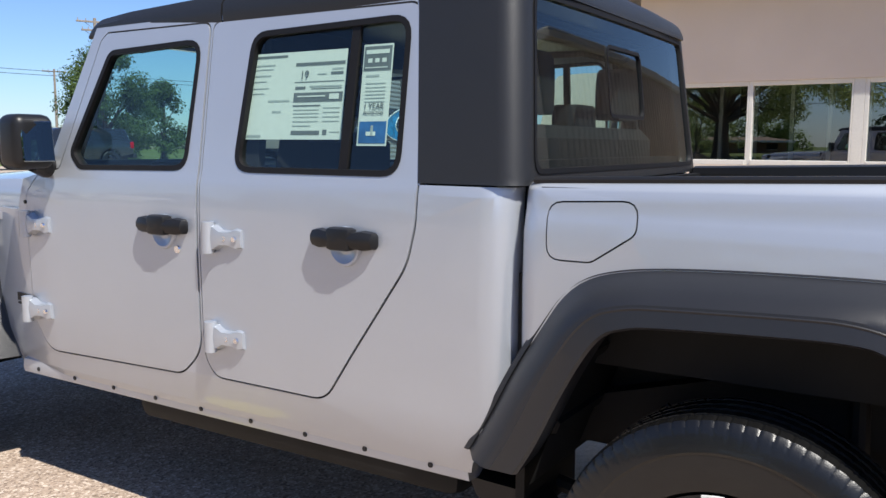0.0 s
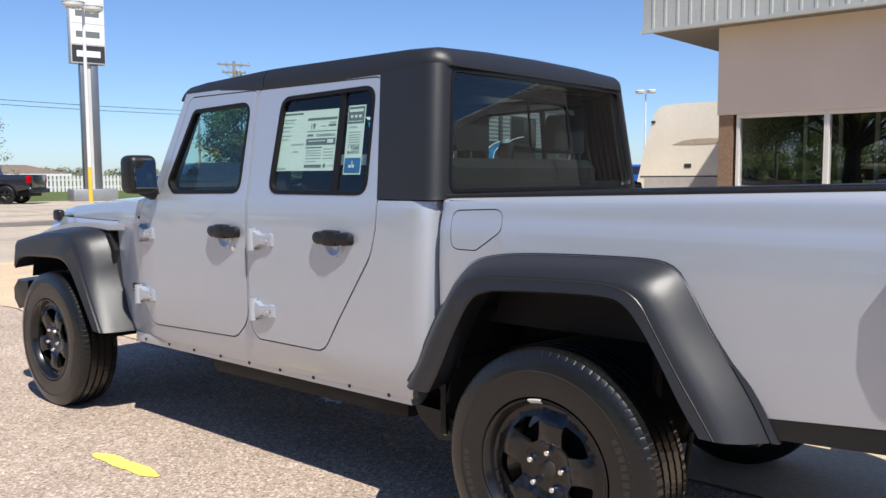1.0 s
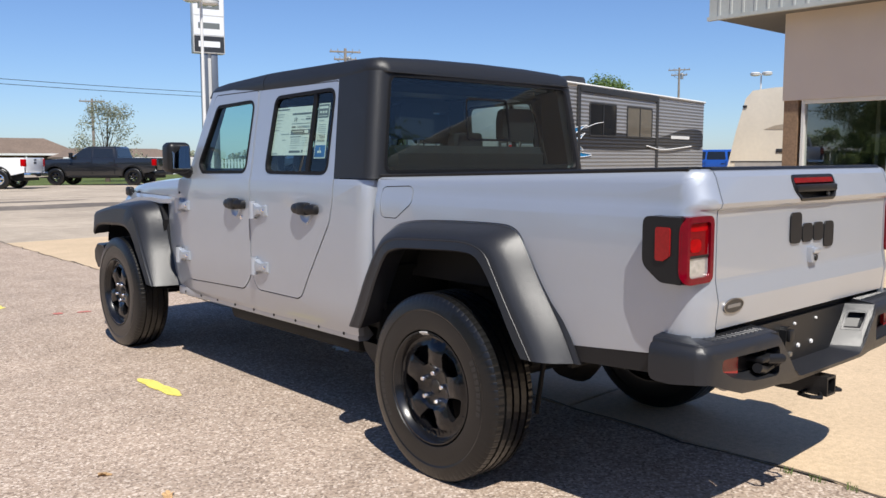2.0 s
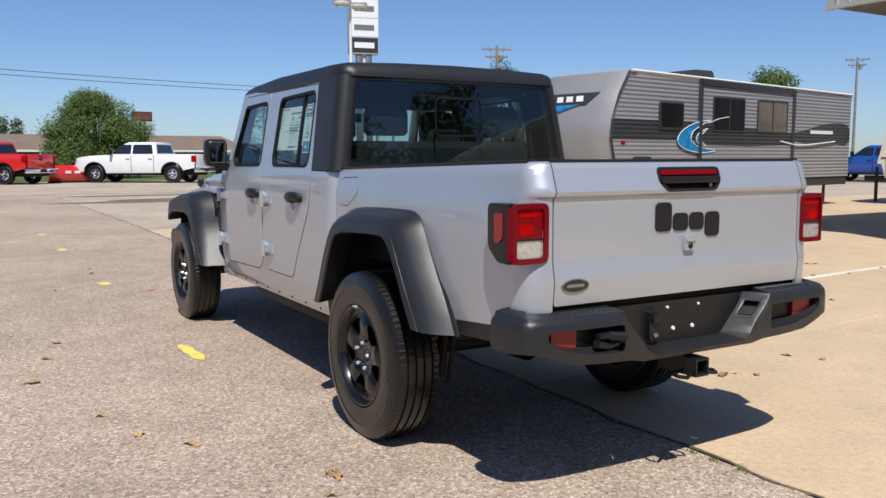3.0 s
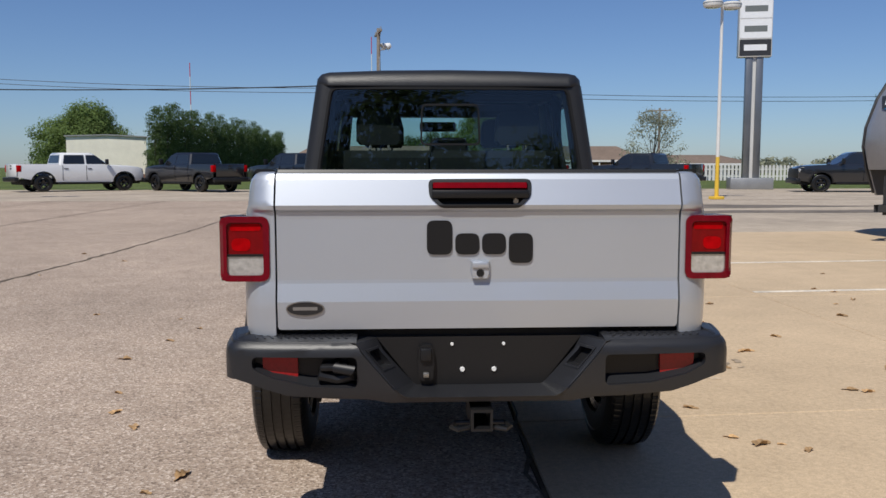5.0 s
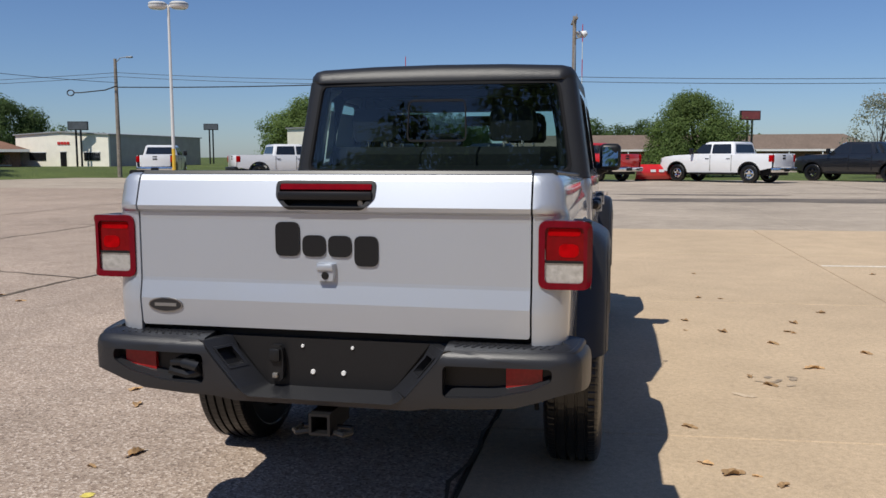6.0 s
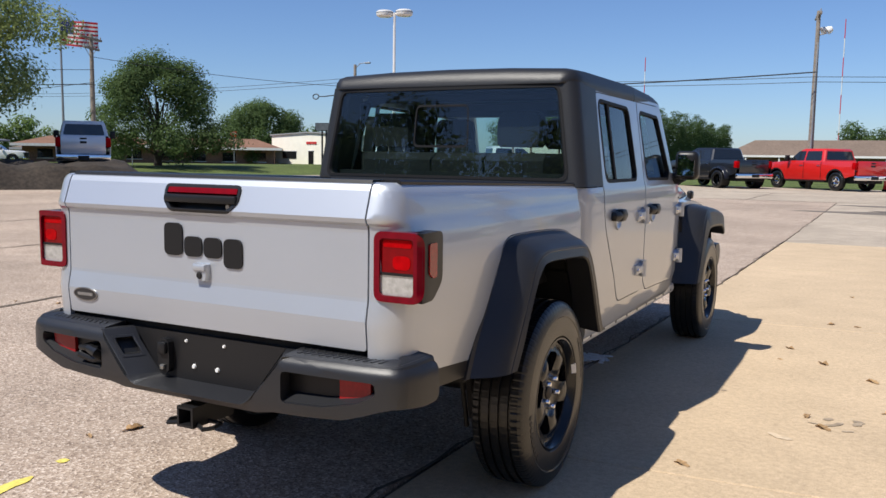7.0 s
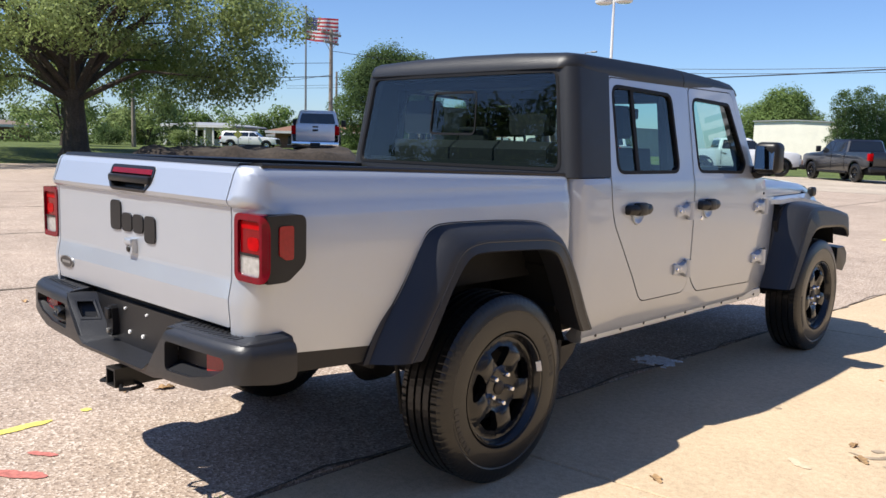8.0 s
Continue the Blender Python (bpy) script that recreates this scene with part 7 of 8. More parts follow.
def lot_lamp(x, y, h, base, rz):
    L = thing("lot_lamp", "white lot lamp post with yellow foot and two round heads", "street lamp", (x, y, 0), rz, group="lot lamps")
    part("pole", tube([(0, 0, 1.7), (0, 0, h)], [0.075, 0.055], 10), POLE_WHITE, L)
    part("pole_foot", tube([(0, 0, 0.0), (0, 0, 1.7)], [0.085, 0.075], 10), POLE_YELLOW, L, "yellow painted pole foot")
    if base:
        part("base_block", moved(revolve([(0.0, 0.0), (0.30, 0.0), (0.30, 0.60), (0.27, 0.66), (0.0, 0.66)], 20, "z"), Matrix.Identity(4)), POLE_YELLOW, L, "yellow concrete base")
    else:
        part("base_plate", box(-0.22, 0.22, -0.22, 0.22, 0, 0.12, 0.02), POLE_YELLOW, L)
    part("arm", tube([(-0.45, 0, h - 0.06), (0.45, 0, h - 0.06)], 0.04, 8), POLE_WHITE, L)
    for s in (-1, 1):
        hd = part("lamp_head", moved(revolve([(0.0, 0.12), (0.30, 0.11), (0.38, 0.06), (0.385, -0.05), (0.36, -0.12), (0.30, -0.16), (0.0, -0.16)], 28, "z"), Matrix.Translation((s * 0.46, 0, h))), POLE_WHITE, L, "round white lamp head")
        part("diffuser", moved(revolve([(0.0, -0.19), (0.24, -0.18), (0.29, -0.16), (0.0, -0.15)], 24, "z"), Matrix.Translation((s * 0.46, 0, h))), CLEAR_LENS, hd)
        part("head_band", moved(revolve([(0.386, 0.02), (0.39, 0.0), (0.386, -0.02)], 28, "z"), Matrix.Translation((s * 0.46, 0, h))), GREYST, hd)


lot_lamp(12.4, 29.33, 7.69, False, 20)
lot_lamp(-17.79, 29.45, 7.74, True, 10)
lot_lamp(60.71, 31.09, 8.10, False, 105)

SG = thing("pylon_sign", "tall dealer pylon sign with white panels and a dark lower panel", "sign", (20.0, 44.2, 0), -12)
SG.scale = (1.08, 1.2, 1.2)
part("plinth", box(-1.1, 1.1, -0.6, 0.6, 0, 0.55, 0.03), GREYST, SG, "grey concrete plinth")
for x0, x1 in ((-0.42, -0.08), (0.10, 0.46)):
    part("column", box(x0, x1, -0.18, 0.18, 0.55, 6.6, 0.02), mat("brushed_column_%d" % int(x0 * 100 + 100), (0.20, 0.21, 0.22), 0.35, 0.7, stain=0.15, stain_size=0.8), SG, "grey metal sign column")
part("column_web", box(-0.08, 0.10, -0.10, 0.10, 0.55, 6.6), ALU, SG)
part("cabinet", box(-0.85, 0.85, -0.25, 0.25, 6.3, 9.9, 0.03), ALU, SG, "pale sign cabinet")
SIGNW = mat("white_sign_face", (0.74, 0.75, 0.76), 0.3, grain=0.03, size=10)
for z0, z1, m in ((6.36, 7.12, SIDING_DARK), (7.18, 8.06, SIGNW), (8.12, 9.0, SIGNW), (9.06, 9.84, SIGNW)):
    for s in (-1, 1):
        f = part("sign_panel", box(-0.80, 0.80, s * 0.256 - 0.004, s * 0.256 + 0.004, z0, z1), m, SG, "plain sign face")
        zc = (z0 + z1) / 2
        part("name_bar", box(-0.58, 0.58, s * 0.264 - 0.003, s * 0.264 + 0.003, zc - 0.14, zc + 0.14), SIGNW if m is SIDING_DARK else INK, f)


def utility_pole(x, y, h, arms=1, transformer=False, lamp=False, z0=0.0, rz=0, lean=0.0, floods=False):
    P = thing("utility_pole", "weathered wooden utility pole", "utility pole", (x, y, z0), rz, group="utility poles")
    part("pole", tube([(0, 0, -0.3), (lean, 0, h)], [0.16, 0.10], 10), WOOD, P)
    for k in range(arms):
        z = h - 0.25 - 0.55 * k
        part("cross_arm", box(-1.15 + 0.3 * k, 1.15 - 0.3 * k, -0.06, 0.06, z - 0.06, z + 0.06, 0.01, 1), WOOD, P)
        for o in (-1.05, -0.55, 0.55, 1.05):
            part("insulator", tube([(o * (1 - 0.26 * k), 0, z + 0.06), (o * (1 - 0.26 * k), 0, z + 0.22)], [0.04, 0.025], 6), GREYST, P)
        for s in (-1, 1):
            part("brace", tube([(0, 0.05, z - 0.5), (s * 0.6, 0.05, z - 0.04)], 0.02, 5), GREYST, P)
    if transformer:
        part("transformer", moved(revolve([(0.0, -0.38), (0.20, -0.36), (0.21, 0.32), (0.16, 0.40), (0.0, 0.42)], 14, "z"), Matrix.Translation((0.30, 0, h - 0.95)) @ Matrix.Diagonal((0.8, 0.8, 0.8, 1))), GREYST, P, "grey pole transformer")
        part("fuse_arm", tube([(0, 0, h - 0.75), (0.35, 0, h - 0.6)], 0.03, 5), GREYST, P)
    if floods:
        for o, tilt in ((0.35, 0.25), (0.62, -0.1)):
            FLD = part("flood_lamp", moved(revolve([(0.0, -0.16), (0.12, -0.14), (0.19, 0.0), (0.21, 0.12), (0.19, 0.13), (0.0, 0.11)], 14, "z"), Matrix.Translation((o * 0.47, o * 0.88, h - 1.0)) @ Matrix.Rotation(radians(115), 4, "X") @ Matrix.Rotation(tilt, 4, "Y")), POLE_WHITE, P, "white flood lamp")
            part("lamp_bracket", tube([(0, 0, h - 1.25), (o * 0.47, o * 0.88, h - 1.15)], 0.025, 5), GREYST, FLD)
        part("conduit", tube([(0.17, 0, 0), (0.19, 0, h * 0.6), (0.2, 0.05, h - 1.6)], 0.045, 6), GREYST, P)
    if lamp:
        part("lamp_arm", tube([(0, 0, h - 0.3), (0.4, 0, h + 0.05), (0.9, 0, h + 0.1)], 0.03, 6), GREYST, P)
        part("lamp_head", box(0.85, 1.3, -0.1, 0.1, h + 0.02, h + 0.14, 0.04), GREYST, P)
    return P


utility_pole(-1.6, 45.25, 9.2, 1, rz=-80, lean=0.1, floods=True)
utility_pole(33.41, 49.32, 9.52, 2, True, rz=-25)
utility_pole(77.86, 49.62, 11.28, 2, True, rz=-60)
utility_pole(49.2, 77.87, 8.64, 1, False, rz=-20)
utility_pole(25.73, 80.35, 7.20, 1, False, rz=-20)
utility_pole(-32.31, 47.99, 7.92, 0, False, True, rz=0)
utility_pole(-38.38, 30.25, 8.05, 2, False, z0=0.0, rz=112)
utility_pole(-63.22, 50.68, 7.68, 0, False, z0=0.4)
utility_pole(-53.58, 24.91, 5.40, 0, False, z0=0.5)


def wire(a, b, sag, r=0.016):
    a, b = Vector(a), Vector(b)
    pts = [a.lerp(b, k / 16) - Vector((0, 0, sag * 4 * (k / 16) * (1 - k / 16))) for k in range(17)]
    solo("overhead_wire", tube(pts, r, 5), WIRE, "black overhead wire slung between poles", "cable", group="overhead wires")


for dz in (0.0, 0.26):
    wire((-72, 51, 6.7 + dz), (-31.95, 47.6, 6.7 + dz), 0.3)
    wire((-31.95, 47.6, 6.7 + dz), (-1.5, 44.4, 5.5 + dz), 0.3)
    wire((-1.5, 44.4, 5.5 + dz), (33.4, 49.3, 5.6 + dz), 0.25)
    wire((33.4, 49.3, 5.6 + dz), (75.5, 48.2, 6.8 + dz), 0.35)
wire((-1.5, 44.4, 6.0), (-31.95, 47.6, 6.0), 0.25, 0.035)
wire((-96, 41, 7.0), (-37.8, 29.9, 5.3), 0.7)
wire((-37.8, 29.9, 6.7), (-31.95, 47.6, 6.3), 0.25)
wire((-37.8, 29.9, 5.2), (-72, 6.0, 6.0), 0.6, 0.026)
wire((-37.8, 29.9, 6.0), (-72, 6.0, 7.4), 0.6)
# slack coil on the line
solo("cable_coil", tube([(-35.8 + 0.26 * math.cos(6.2832 * k / 20), 48.0, 5.72 + 0.19 * math.sin(6.2832 * k / 20)) for k in range(21)] + [(-35.0, 48.0, 5.72), (-33.1, 47.9, 5.85), (-31.95, 47.6, 6.1)], 0.042, 6), WIRE, "slack coil of black cable on the line", "cable")

for x, y, h, nm in ((-6.6, 176, 28.5, 1), (-43.0, 170, 22.2, 2)):
    A = thing("radio_mast", "thin red and white radio mast far away", "mast", (x, y, 0))
    for k in range(8):
        part("mast_section", tube([(0, 0, h * k / 8), (0, 0, h * (k + 1) / 8)], 0.09, 6), P_RED if k % 2 else POLE_WHITE, A)

# flag on its pole
FP = thing("flag_pole", "tall grey flag pole with a flying striped flag", "flag pole", (-41.4, 30.6, 0))
FP.scale = (1.42, 1.42, 1.40)
part("pole", tube([(0, 0, 0), (0, 0, 6.9)], [0.06, 0.035], 10), GREYST, FP)
part("finial", moved(revolve([(0.0, -0.06), (0.05, -0.03), (0.06, 0.0), (0.05, 0.04), (0.0, 0.06)], 12, "z"), Matrix.Translation((0, 0, 6.95))), GREYST, FP)


def cloth(name, c):
    """Thin cloth that lets sunlight through."""
    m = mat(name, c, 0.8, grain=0.08, size=20)
    nt = m.node_tree
    t = nt.nodes.new("ShaderNodeBsdfTranslucent")
    t.inputs["Color"].default_value = (*c, 1)
    mx = nt.nodes.new("ShaderNodeMixShader")
    mx.inputs[0].default_value = 0.45
    nt.links.new(nt.nodes["Principled BSDF"].outputs[0], mx.inputs[1])
    nt.links.new(t.outputs[0], mx.inputs[2])
    nt.links.new(mx.outputs[0], nt.nodes["Material Output"].inputs[0])
    return m


F_RED, F_WHITE, F_BLUE = cloth("flag_red", (0.62, 0.05, 0.06)), cloth("flag_white", (0.85, 0.84, 0.82)), cloth("flag_blue", (0.06, 0.08, 0.25))
fdir = Vector((0.80, 0.60, 0)).normalized()
fnor = Vector((-fdir.y, fdir.x, 0))


def flag_at(u, v, out=0.0):
    sway = 0.10 * math.sin(u * 5.0 + v * 1.2) * (0.3 + u)
    return fdir * (u * 1.0) + fnor * (sway + out) + Vector((0, 0, 6.55 - v + 0.10 * u * u - 0.22 * u))


for k in range(13):
    v0, v1 = 1.06 * k / 13, 1.06 * (k + 1) / 13
    u0 = 0.0 if k > 6 else 0.52
    us = [u0 + (1.45 - u0) * i / 14 for i in range(15)]
    part("flag_stripe", loft([[flag_at(u, v0) for u in us], [flag_at(u, v1) for u in us]], False, False), F_RED if k % 2 == 0 else F_WHITE, FP)
us = [0.52 * i / 8 for i in range(9)]
canton = part("flag_canton", loft([[flag_at(u, v) for u in us] for v in (0.0, 0.28, 0.5708)], False, False), F_BLUE, FP)
for i in range(5):
    for j in range(6):
        c = flag_at(0.05 + 0.083 * j, 0.06 + 0.108 * i, 0.010)
        part("flag_star", box(c.x - 0.014, c.x + 0.014, c.y - 0.03, c.y + 0.03, c.z - 0.014, c.z + 0.014, 0.006, 1), F_WHITE, canton)

# small road signs
def road_sign(x, y, h, kind, z0=0.0):
    if kind == "stop":
        S = thing("stop_sign", "red octagonal road sign on a post", "road sign", (x, y, z0), 35)
        part("sign_plate", panel([(0.32 * math.cos(math.pi / 8 + math.pi * k / 4), h - 0.3 + 0.32 * math.sin(math.pi / 8 + math.pi * k / 4)) for k in range(8)], [], lambda u, z, d: Vector((u, d - 0.03, z)), 0.01), P_RED, S, "red octagon plate")
        letters("STOP", 0.26, F_WHITE, Matrix.Translation((0, -0.034, h - 0.3)) @ Matrix.Rotation(radians(90), 4, "X"), S)
        part("post", tube([(0, 0, 0), (0, 0, h)], 0.035, 6), GREYST, S)
    elif kind == "yellow":
        S = thing("warning_sign", "yellow diamond road sign on a post", "road sign", (x, y, z0), 60)
        part("sign_plate", panel([(0, h), (0.35, h - 0.35), (0, h - 0.7), (-0.35, h - 0.35)], [], lambda u, z, d: Vector((u, d - 0.03, z)), 0.01), YELLOW, S)
        part("post", tube([(0, 0, 0), (0, 0, h)], 0.035, 6), GREYST, S)
    elif kind == "street":
        S = thing("street_sign", "green street name sign on a thin post", "road sign", (x, y, z0), 45)
        part("sign_plate", box(-0.35, 0.35, -0.01, 0.01, h - 0.22, h - 0.04), mat("sign_green", (0.02, 0.18, 0.10), 0.4, grain=0.05, size=10), S)
        part("name_bar", box(-0.25, 0.25, -0.016, 0.016, h - 0.16, h - 0.10), F_WHITE, S)
        part("post", tube([(0, 0, 0), (0, 0, h)], 0.035, 6), GREYST, S)
    else:
        S = thing("board_sign", "dark sign board on a tall post", "sign", (x, y, z0), 20)
        part("board", box(-0.85, 0.85, -0.12, 0.12, h - 0.75, h, 0.03), BLACK, S)
        part("board_face", box(-0.78, 0.78, -0.135, -0.12, h - 0.68, h - 0.06), mat("board_face_%d" % int(x), (0.20, 0.05, 0.05) if kind == "redboard" else (0.10, 0.11, 0.12), 0.4, grain=0.2, size=4), S)
        part("post", tube([(-0.2, 0, 0), (-0.2, 0, h - 0.7)], 0.09, 8), BLACK, S)
        part("post", tube([(0.2, 0, 0), (0.2, 0, h - 0.7)], 0.09, 8), BLACK, S)


road_sign(-47.02, 51.62, 3.30, "stop", 0.1)
road_sign(-57.5, 35.8, 1.48, "yellow", 0.5)
road_sign(-45.71, 39.55, 2.76, "street", 0.3)
road_sign(11.2, 67.0, 4.92, "redboard")
road_sign(-45.28, 62.15, 4.44, "board")
road_sign(-46.67, 89.52, 5.28, "board")

# kerb stop at the stall
solo("wheel_stop", rounded(loft([[(x, y, z) for y, z in ((-0.09, 0.0), (-0.07, 0.12), (0.07, 0.12), (0.09, 0.0))] for x in (-0.9, 0.9)]), 0.015), mat("yellowed_concrete", (0.58, 0.47, 0.20), 0.85, grain=0.15, size=20, stain=0.15), "worn yellow concrete wheel stop", "wheel stop", loc=(11.6, 6.65, 0), rz=40)

# ---- houses and sheds far off ----
ROOF_BROWN = mat("brown_shingles", (0.17, 0.125, 0.095), 0.95, grain=0.2, size=6, stain=0.1, stain_size=0.6)
ROOF_RED = mat("rusty_shingles", (0.20, 0.105, 0.065), 0.95, grain=0.2, size=6, stain=0.1, stain_size=0.6)
BRICK = mat("red_brown_brick", (0.24, 0.13, 0.09), 0.9, grain=0.25, size=9, stain=0.1)
CREAM = mat("cream_metal_siding", (0.87, 0.83, 0.70), 0.55, grain=0.04, size=12, stain=0.05)
GREYM = mat("grey_metal_siding", (0.34, 0.34, 0.34), 0.5, 0.2, grain=0.05, size=12, stain=0.08)
WHITEW = mat("white_wall_paint", (0.68, 0.67, 0.64), 0.7, grain=0.05, size=10, stain=0.06)


def shed(name, a, b, depth, h, front_m, side_m, roof_m, label, z0=0.0, gable=0.25, doors=(), sign=False, rows=()):
    """A building whose front runs from a to b; depth goes away from the front."""
    a, b = Vector((*a, 0)), Vector((*b, 0))
    L = (b - a).length
    ang = math.degrees(math.atan2((b - a).y, (b - a).x))
    B = thing(name, label, "building", (a.x, a.y, z0), ang)
    part("front_wall", panel([(0, 0), (L, 0), (L, h), (L / 2, h + gable), (0, h)], [], lambda u, z, d: Vector((u, d, z)), 0.2), front_m, B, "", False)
    part("side_wall", box(0, 0.2, 0.2, depth, 0, h), side_m, B, "", False)
    part("side_wall", box(L - 0.2, L, 0.2, depth, 0, h), side_m, B, "", False)
    part("back_wall", box(0.2, L - 0.2, depth - 0.2, depth, 0, h), side_m, B, "", False)
    part("roof", loft([[(-0.15, y, h - 0.02), (L / 2, y, h + gable), (L + 0.15, y, h - 0.02), (L + 0.15, y, h + 0.08), (L / 2, y, h + gable + 0.1), (-0.15, y, h + 0.08)] for y in (-0.15, depth + 0.15)]), roof_m, B, "", False)
    for u0, u1, z0_, z1_ in doors:
        w = part("window", box(u0, u1, -0.05, 0.05, z0_, z1_), CAR_GLASS, B, "dark window", False)
        part("frame_bar", box(u0 - 0.06, u1 + 0.06, -0.06, -0.02, z1_, z1_ + 0.08), WHITEW, w, "", False)
    if sign:
        for k in range(4):
            part("sign_bar", box(L * 0.46 + 0.32 * k, L * 0.46 + 0.26 + 0.32 * k, -0.06, -0.01, h * 0.72, h * 0.80), P_RED, B, "", False)
    return B


shed("metal_shop", (-52.4, 63.16), (-42.93, 62.95), 16.0, 3.0, CREAM, GREYM, GREYM, "cream and grey metal shop with dark windows", z0=0.3, doors=((1.4, 3.1, 0.75, 1.45), (4.6, 5.2, 0.1, 1.5), (7.0, 8.6, 0.75, 1.45)), sign=True)
shed("metal_barn", (-29.86, 71.96), (-23.54, 74.09), 16.8, 4.0, CREAM, CREAM, GREYM, "pale cream ribbed metal barn with brick foot", gable=0.12, doors=((1.6, 2.6, 0.6, 1.0),))
solo("barn_plinth", box(0, 6.4, -0.3, -0.1, 0, 0.66), BRICK, "brick foot wall of the barn", "wall", loc=(-29.35, 72.1, 0), rz=18)


def long_house(name, x0, x1, y, h, roof_h, wall_m, roof_m, label, rz=0, loc=(0, 0, 0), depth=8.0, posts=0, windows=0, k=1.0):
    B = thing(name, label, "house", loc, rz)
    B.scale = (k, k, k)
    part("wall", box(x0, x1, y, y + 0.2, 0, h), wall_m, B, "", False)
    part("wall", box(x0, x1, y + depth - 0.2, y + depth, 0, h), wall_m, B, "", False)
    part("wall", box(x0, x0 + 0.2, y + 0.2, y + depth - 0.2, 0, h), wall_m, B, "", False)
    part("wall", box(x1 - 0.2, x1, y + 0.2, y + depth - 0.2, 0, h), wall_m, B, "", False)
    part("roof", loft([[(x0 - 0.6, y - 0.9, h), (x1 + 0.6, y - 0.9, h), (x1 + 0.6, y + depth + 0.6, h), (x0 - 0.6, y + depth + 0.6, h)], [(x0 - 0.6, y - 0.9, h + 0.12), (x1 + 0.6, y - 0.9, h + 0.12), (x1 + 0.6, y + depth + 0.6, h + 0.12), (x0 - 0.6, y + depth + 0.6, h + 0.12)], [(x0 + depth * 0.25, y + depth * 0.45, h + roof_h), (x1 - depth * 0.25, y + depth * 0.45, h + roof_h), (x1 - depth * 0.25, y + depth * 0.55, h + roof_h), (x0 + depth * 0.25, y + depth * 0.55, h + roof_h)]]), roof_m, B, "", False)
    part("fascia_board", box(x0 - 0.62, x1 + 0.62, y - 0.93, y - 0.90, h - 0.05, h + 0.14), WHITEW, B, "white fascia board", False)
    for k in range(posts):
        x = x0 + (x1 - x0) * (k + 0.5) / posts
        part("porch_post", box(x - 0.06, x + 0.06, y - 0.85, y - 0.73, 0, h), WHITEW, B, "white porch post", False)
    for k in range(windows):
        x = x0 + (x1 - x0) * (k + 0.5) / windows
        w = part("window", box(x - 0.5, x + 0.5, y - 0.03, y + 0.02, h * 0.35, h * 0.82), CAR_GLASS, B, "dark window", False)
        part("frame_bar", box(x - 0.56, x + 0.56, y - 0.05, y - 0.01, h * 0.31, h * 0.35), WHITEW, w, "", False)
    return B


long_house("motel", -11.5, 24.5, 82.5, 1.85, 1.65, BRICK, ROOF_BROWN, "long low brick motel with brown shingle roof", depth=7, posts=12, windows=10)
long_house("brick_house", 0, 9.0, 0, 1.45, 0.85, BRICK, ROOF_RED, "low brick house with rusty shingle roof", 38, (-56.94, 51.97, 0.1), 6, 0, 4, k=1.2)
long_house("brick_house", 0, 9.0, 0, 1.35, 0.75, BRICK, ROOF_RED, "low brick house with wide shingle roof behind a tree", 45, (-63.21, 43.42, 0.3), 6, 0, 3, k=1.2)
long_house("white_house", 0, 5.5, 0, 1.5, 0.4, WHITEW, GREYM, "small white porch house behind shrubs", 35, (-73.08, 37.55, 0.5), 6, 8, 3, k=1.2)
long_house("brown_house", 0, 8.0, 0, 1.1, 0.5, BRICK, ROOF_BROWN, "low brown house at the street end", 70, (-79.94, 17.32, 0.5), 6, 0, 3, k=1.2)
long_house("tan_house", 0, 7.0, 0, 1.0, 0.6, BRICK, ROOF_BROWN, "low tan house with brown roof across the street", 52, (-70.44, 48.26, 0.4), 6, 0, 3, k=1.2)
long_house("far_house", 0, 10.0, 0, 1.3, 0.9, WHITEW, ROOF_BROWN, "low pale house with brown roof behind the fence", 0, (22.51, 78.06, 0), 6, 0, 4, k=1.138)

PF = thing("picket_fence", "white picket fence along the far field", "fence", (24.0, 73.5, 0), 8)
PF.scale = (1.2, 1.2, 1.2)
part("rail", box(0, 26, 0, 0.05, 0.3, 0.38), WHITEW, PF, "", False)
part("rail", box(0, 26, 0, 0.05, 0.85, 0.93), WHITEW, PF, "", False)
pick = None
for k in range(80):
    if pick is None:
        pick = part("picket", loft([[(x, y, z) for y in (-0.03, 0.0) for x in (0,)] + [(0.2, 0.0, z), (0.2, -0.03, z)] for z in (0.0, 1.12)] + [[(0.08, -0.03, 1.22), (0.08, 0.0, 1.22), (0.12, 0.0, 1.22), (0.12, -0.03, 1.22)]]), WHITEW, PF, "", False)
    else:
        q = new("picket", pick.data)
        q.parent = PF
        q.location = (0.325 * k, 0, 0)


# ---- trees, hedges, shrubs ----
def leaf_mat(name, c, dry=0.0):
    m = mat(name, c, 0.75, 0.0, 0.25, island=0.32, stain=0.22, stain_size=0.35)
    nt = m.node_tree
    b = nt.nodes["Principled BSDF"]
    t = nt.nodes.new("ShaderNodeBsdfTranslucent")
    nt.links.new(b.inputs["Base Color"].links[0].from_socket, t.inputs["Color"])
    mx = nt.nodes.new("ShaderNodeMixShader")
    mx.inputs[0].default_value = 0.55
    nt.links.new(b.outputs[0], mx.inputs[1])
    nt.links.new(t.outputs[0], mx.inputs[2])
    nt.links.new(mx.outputs[0], nt.nodes["Material Output"].inputs[0])
    return m


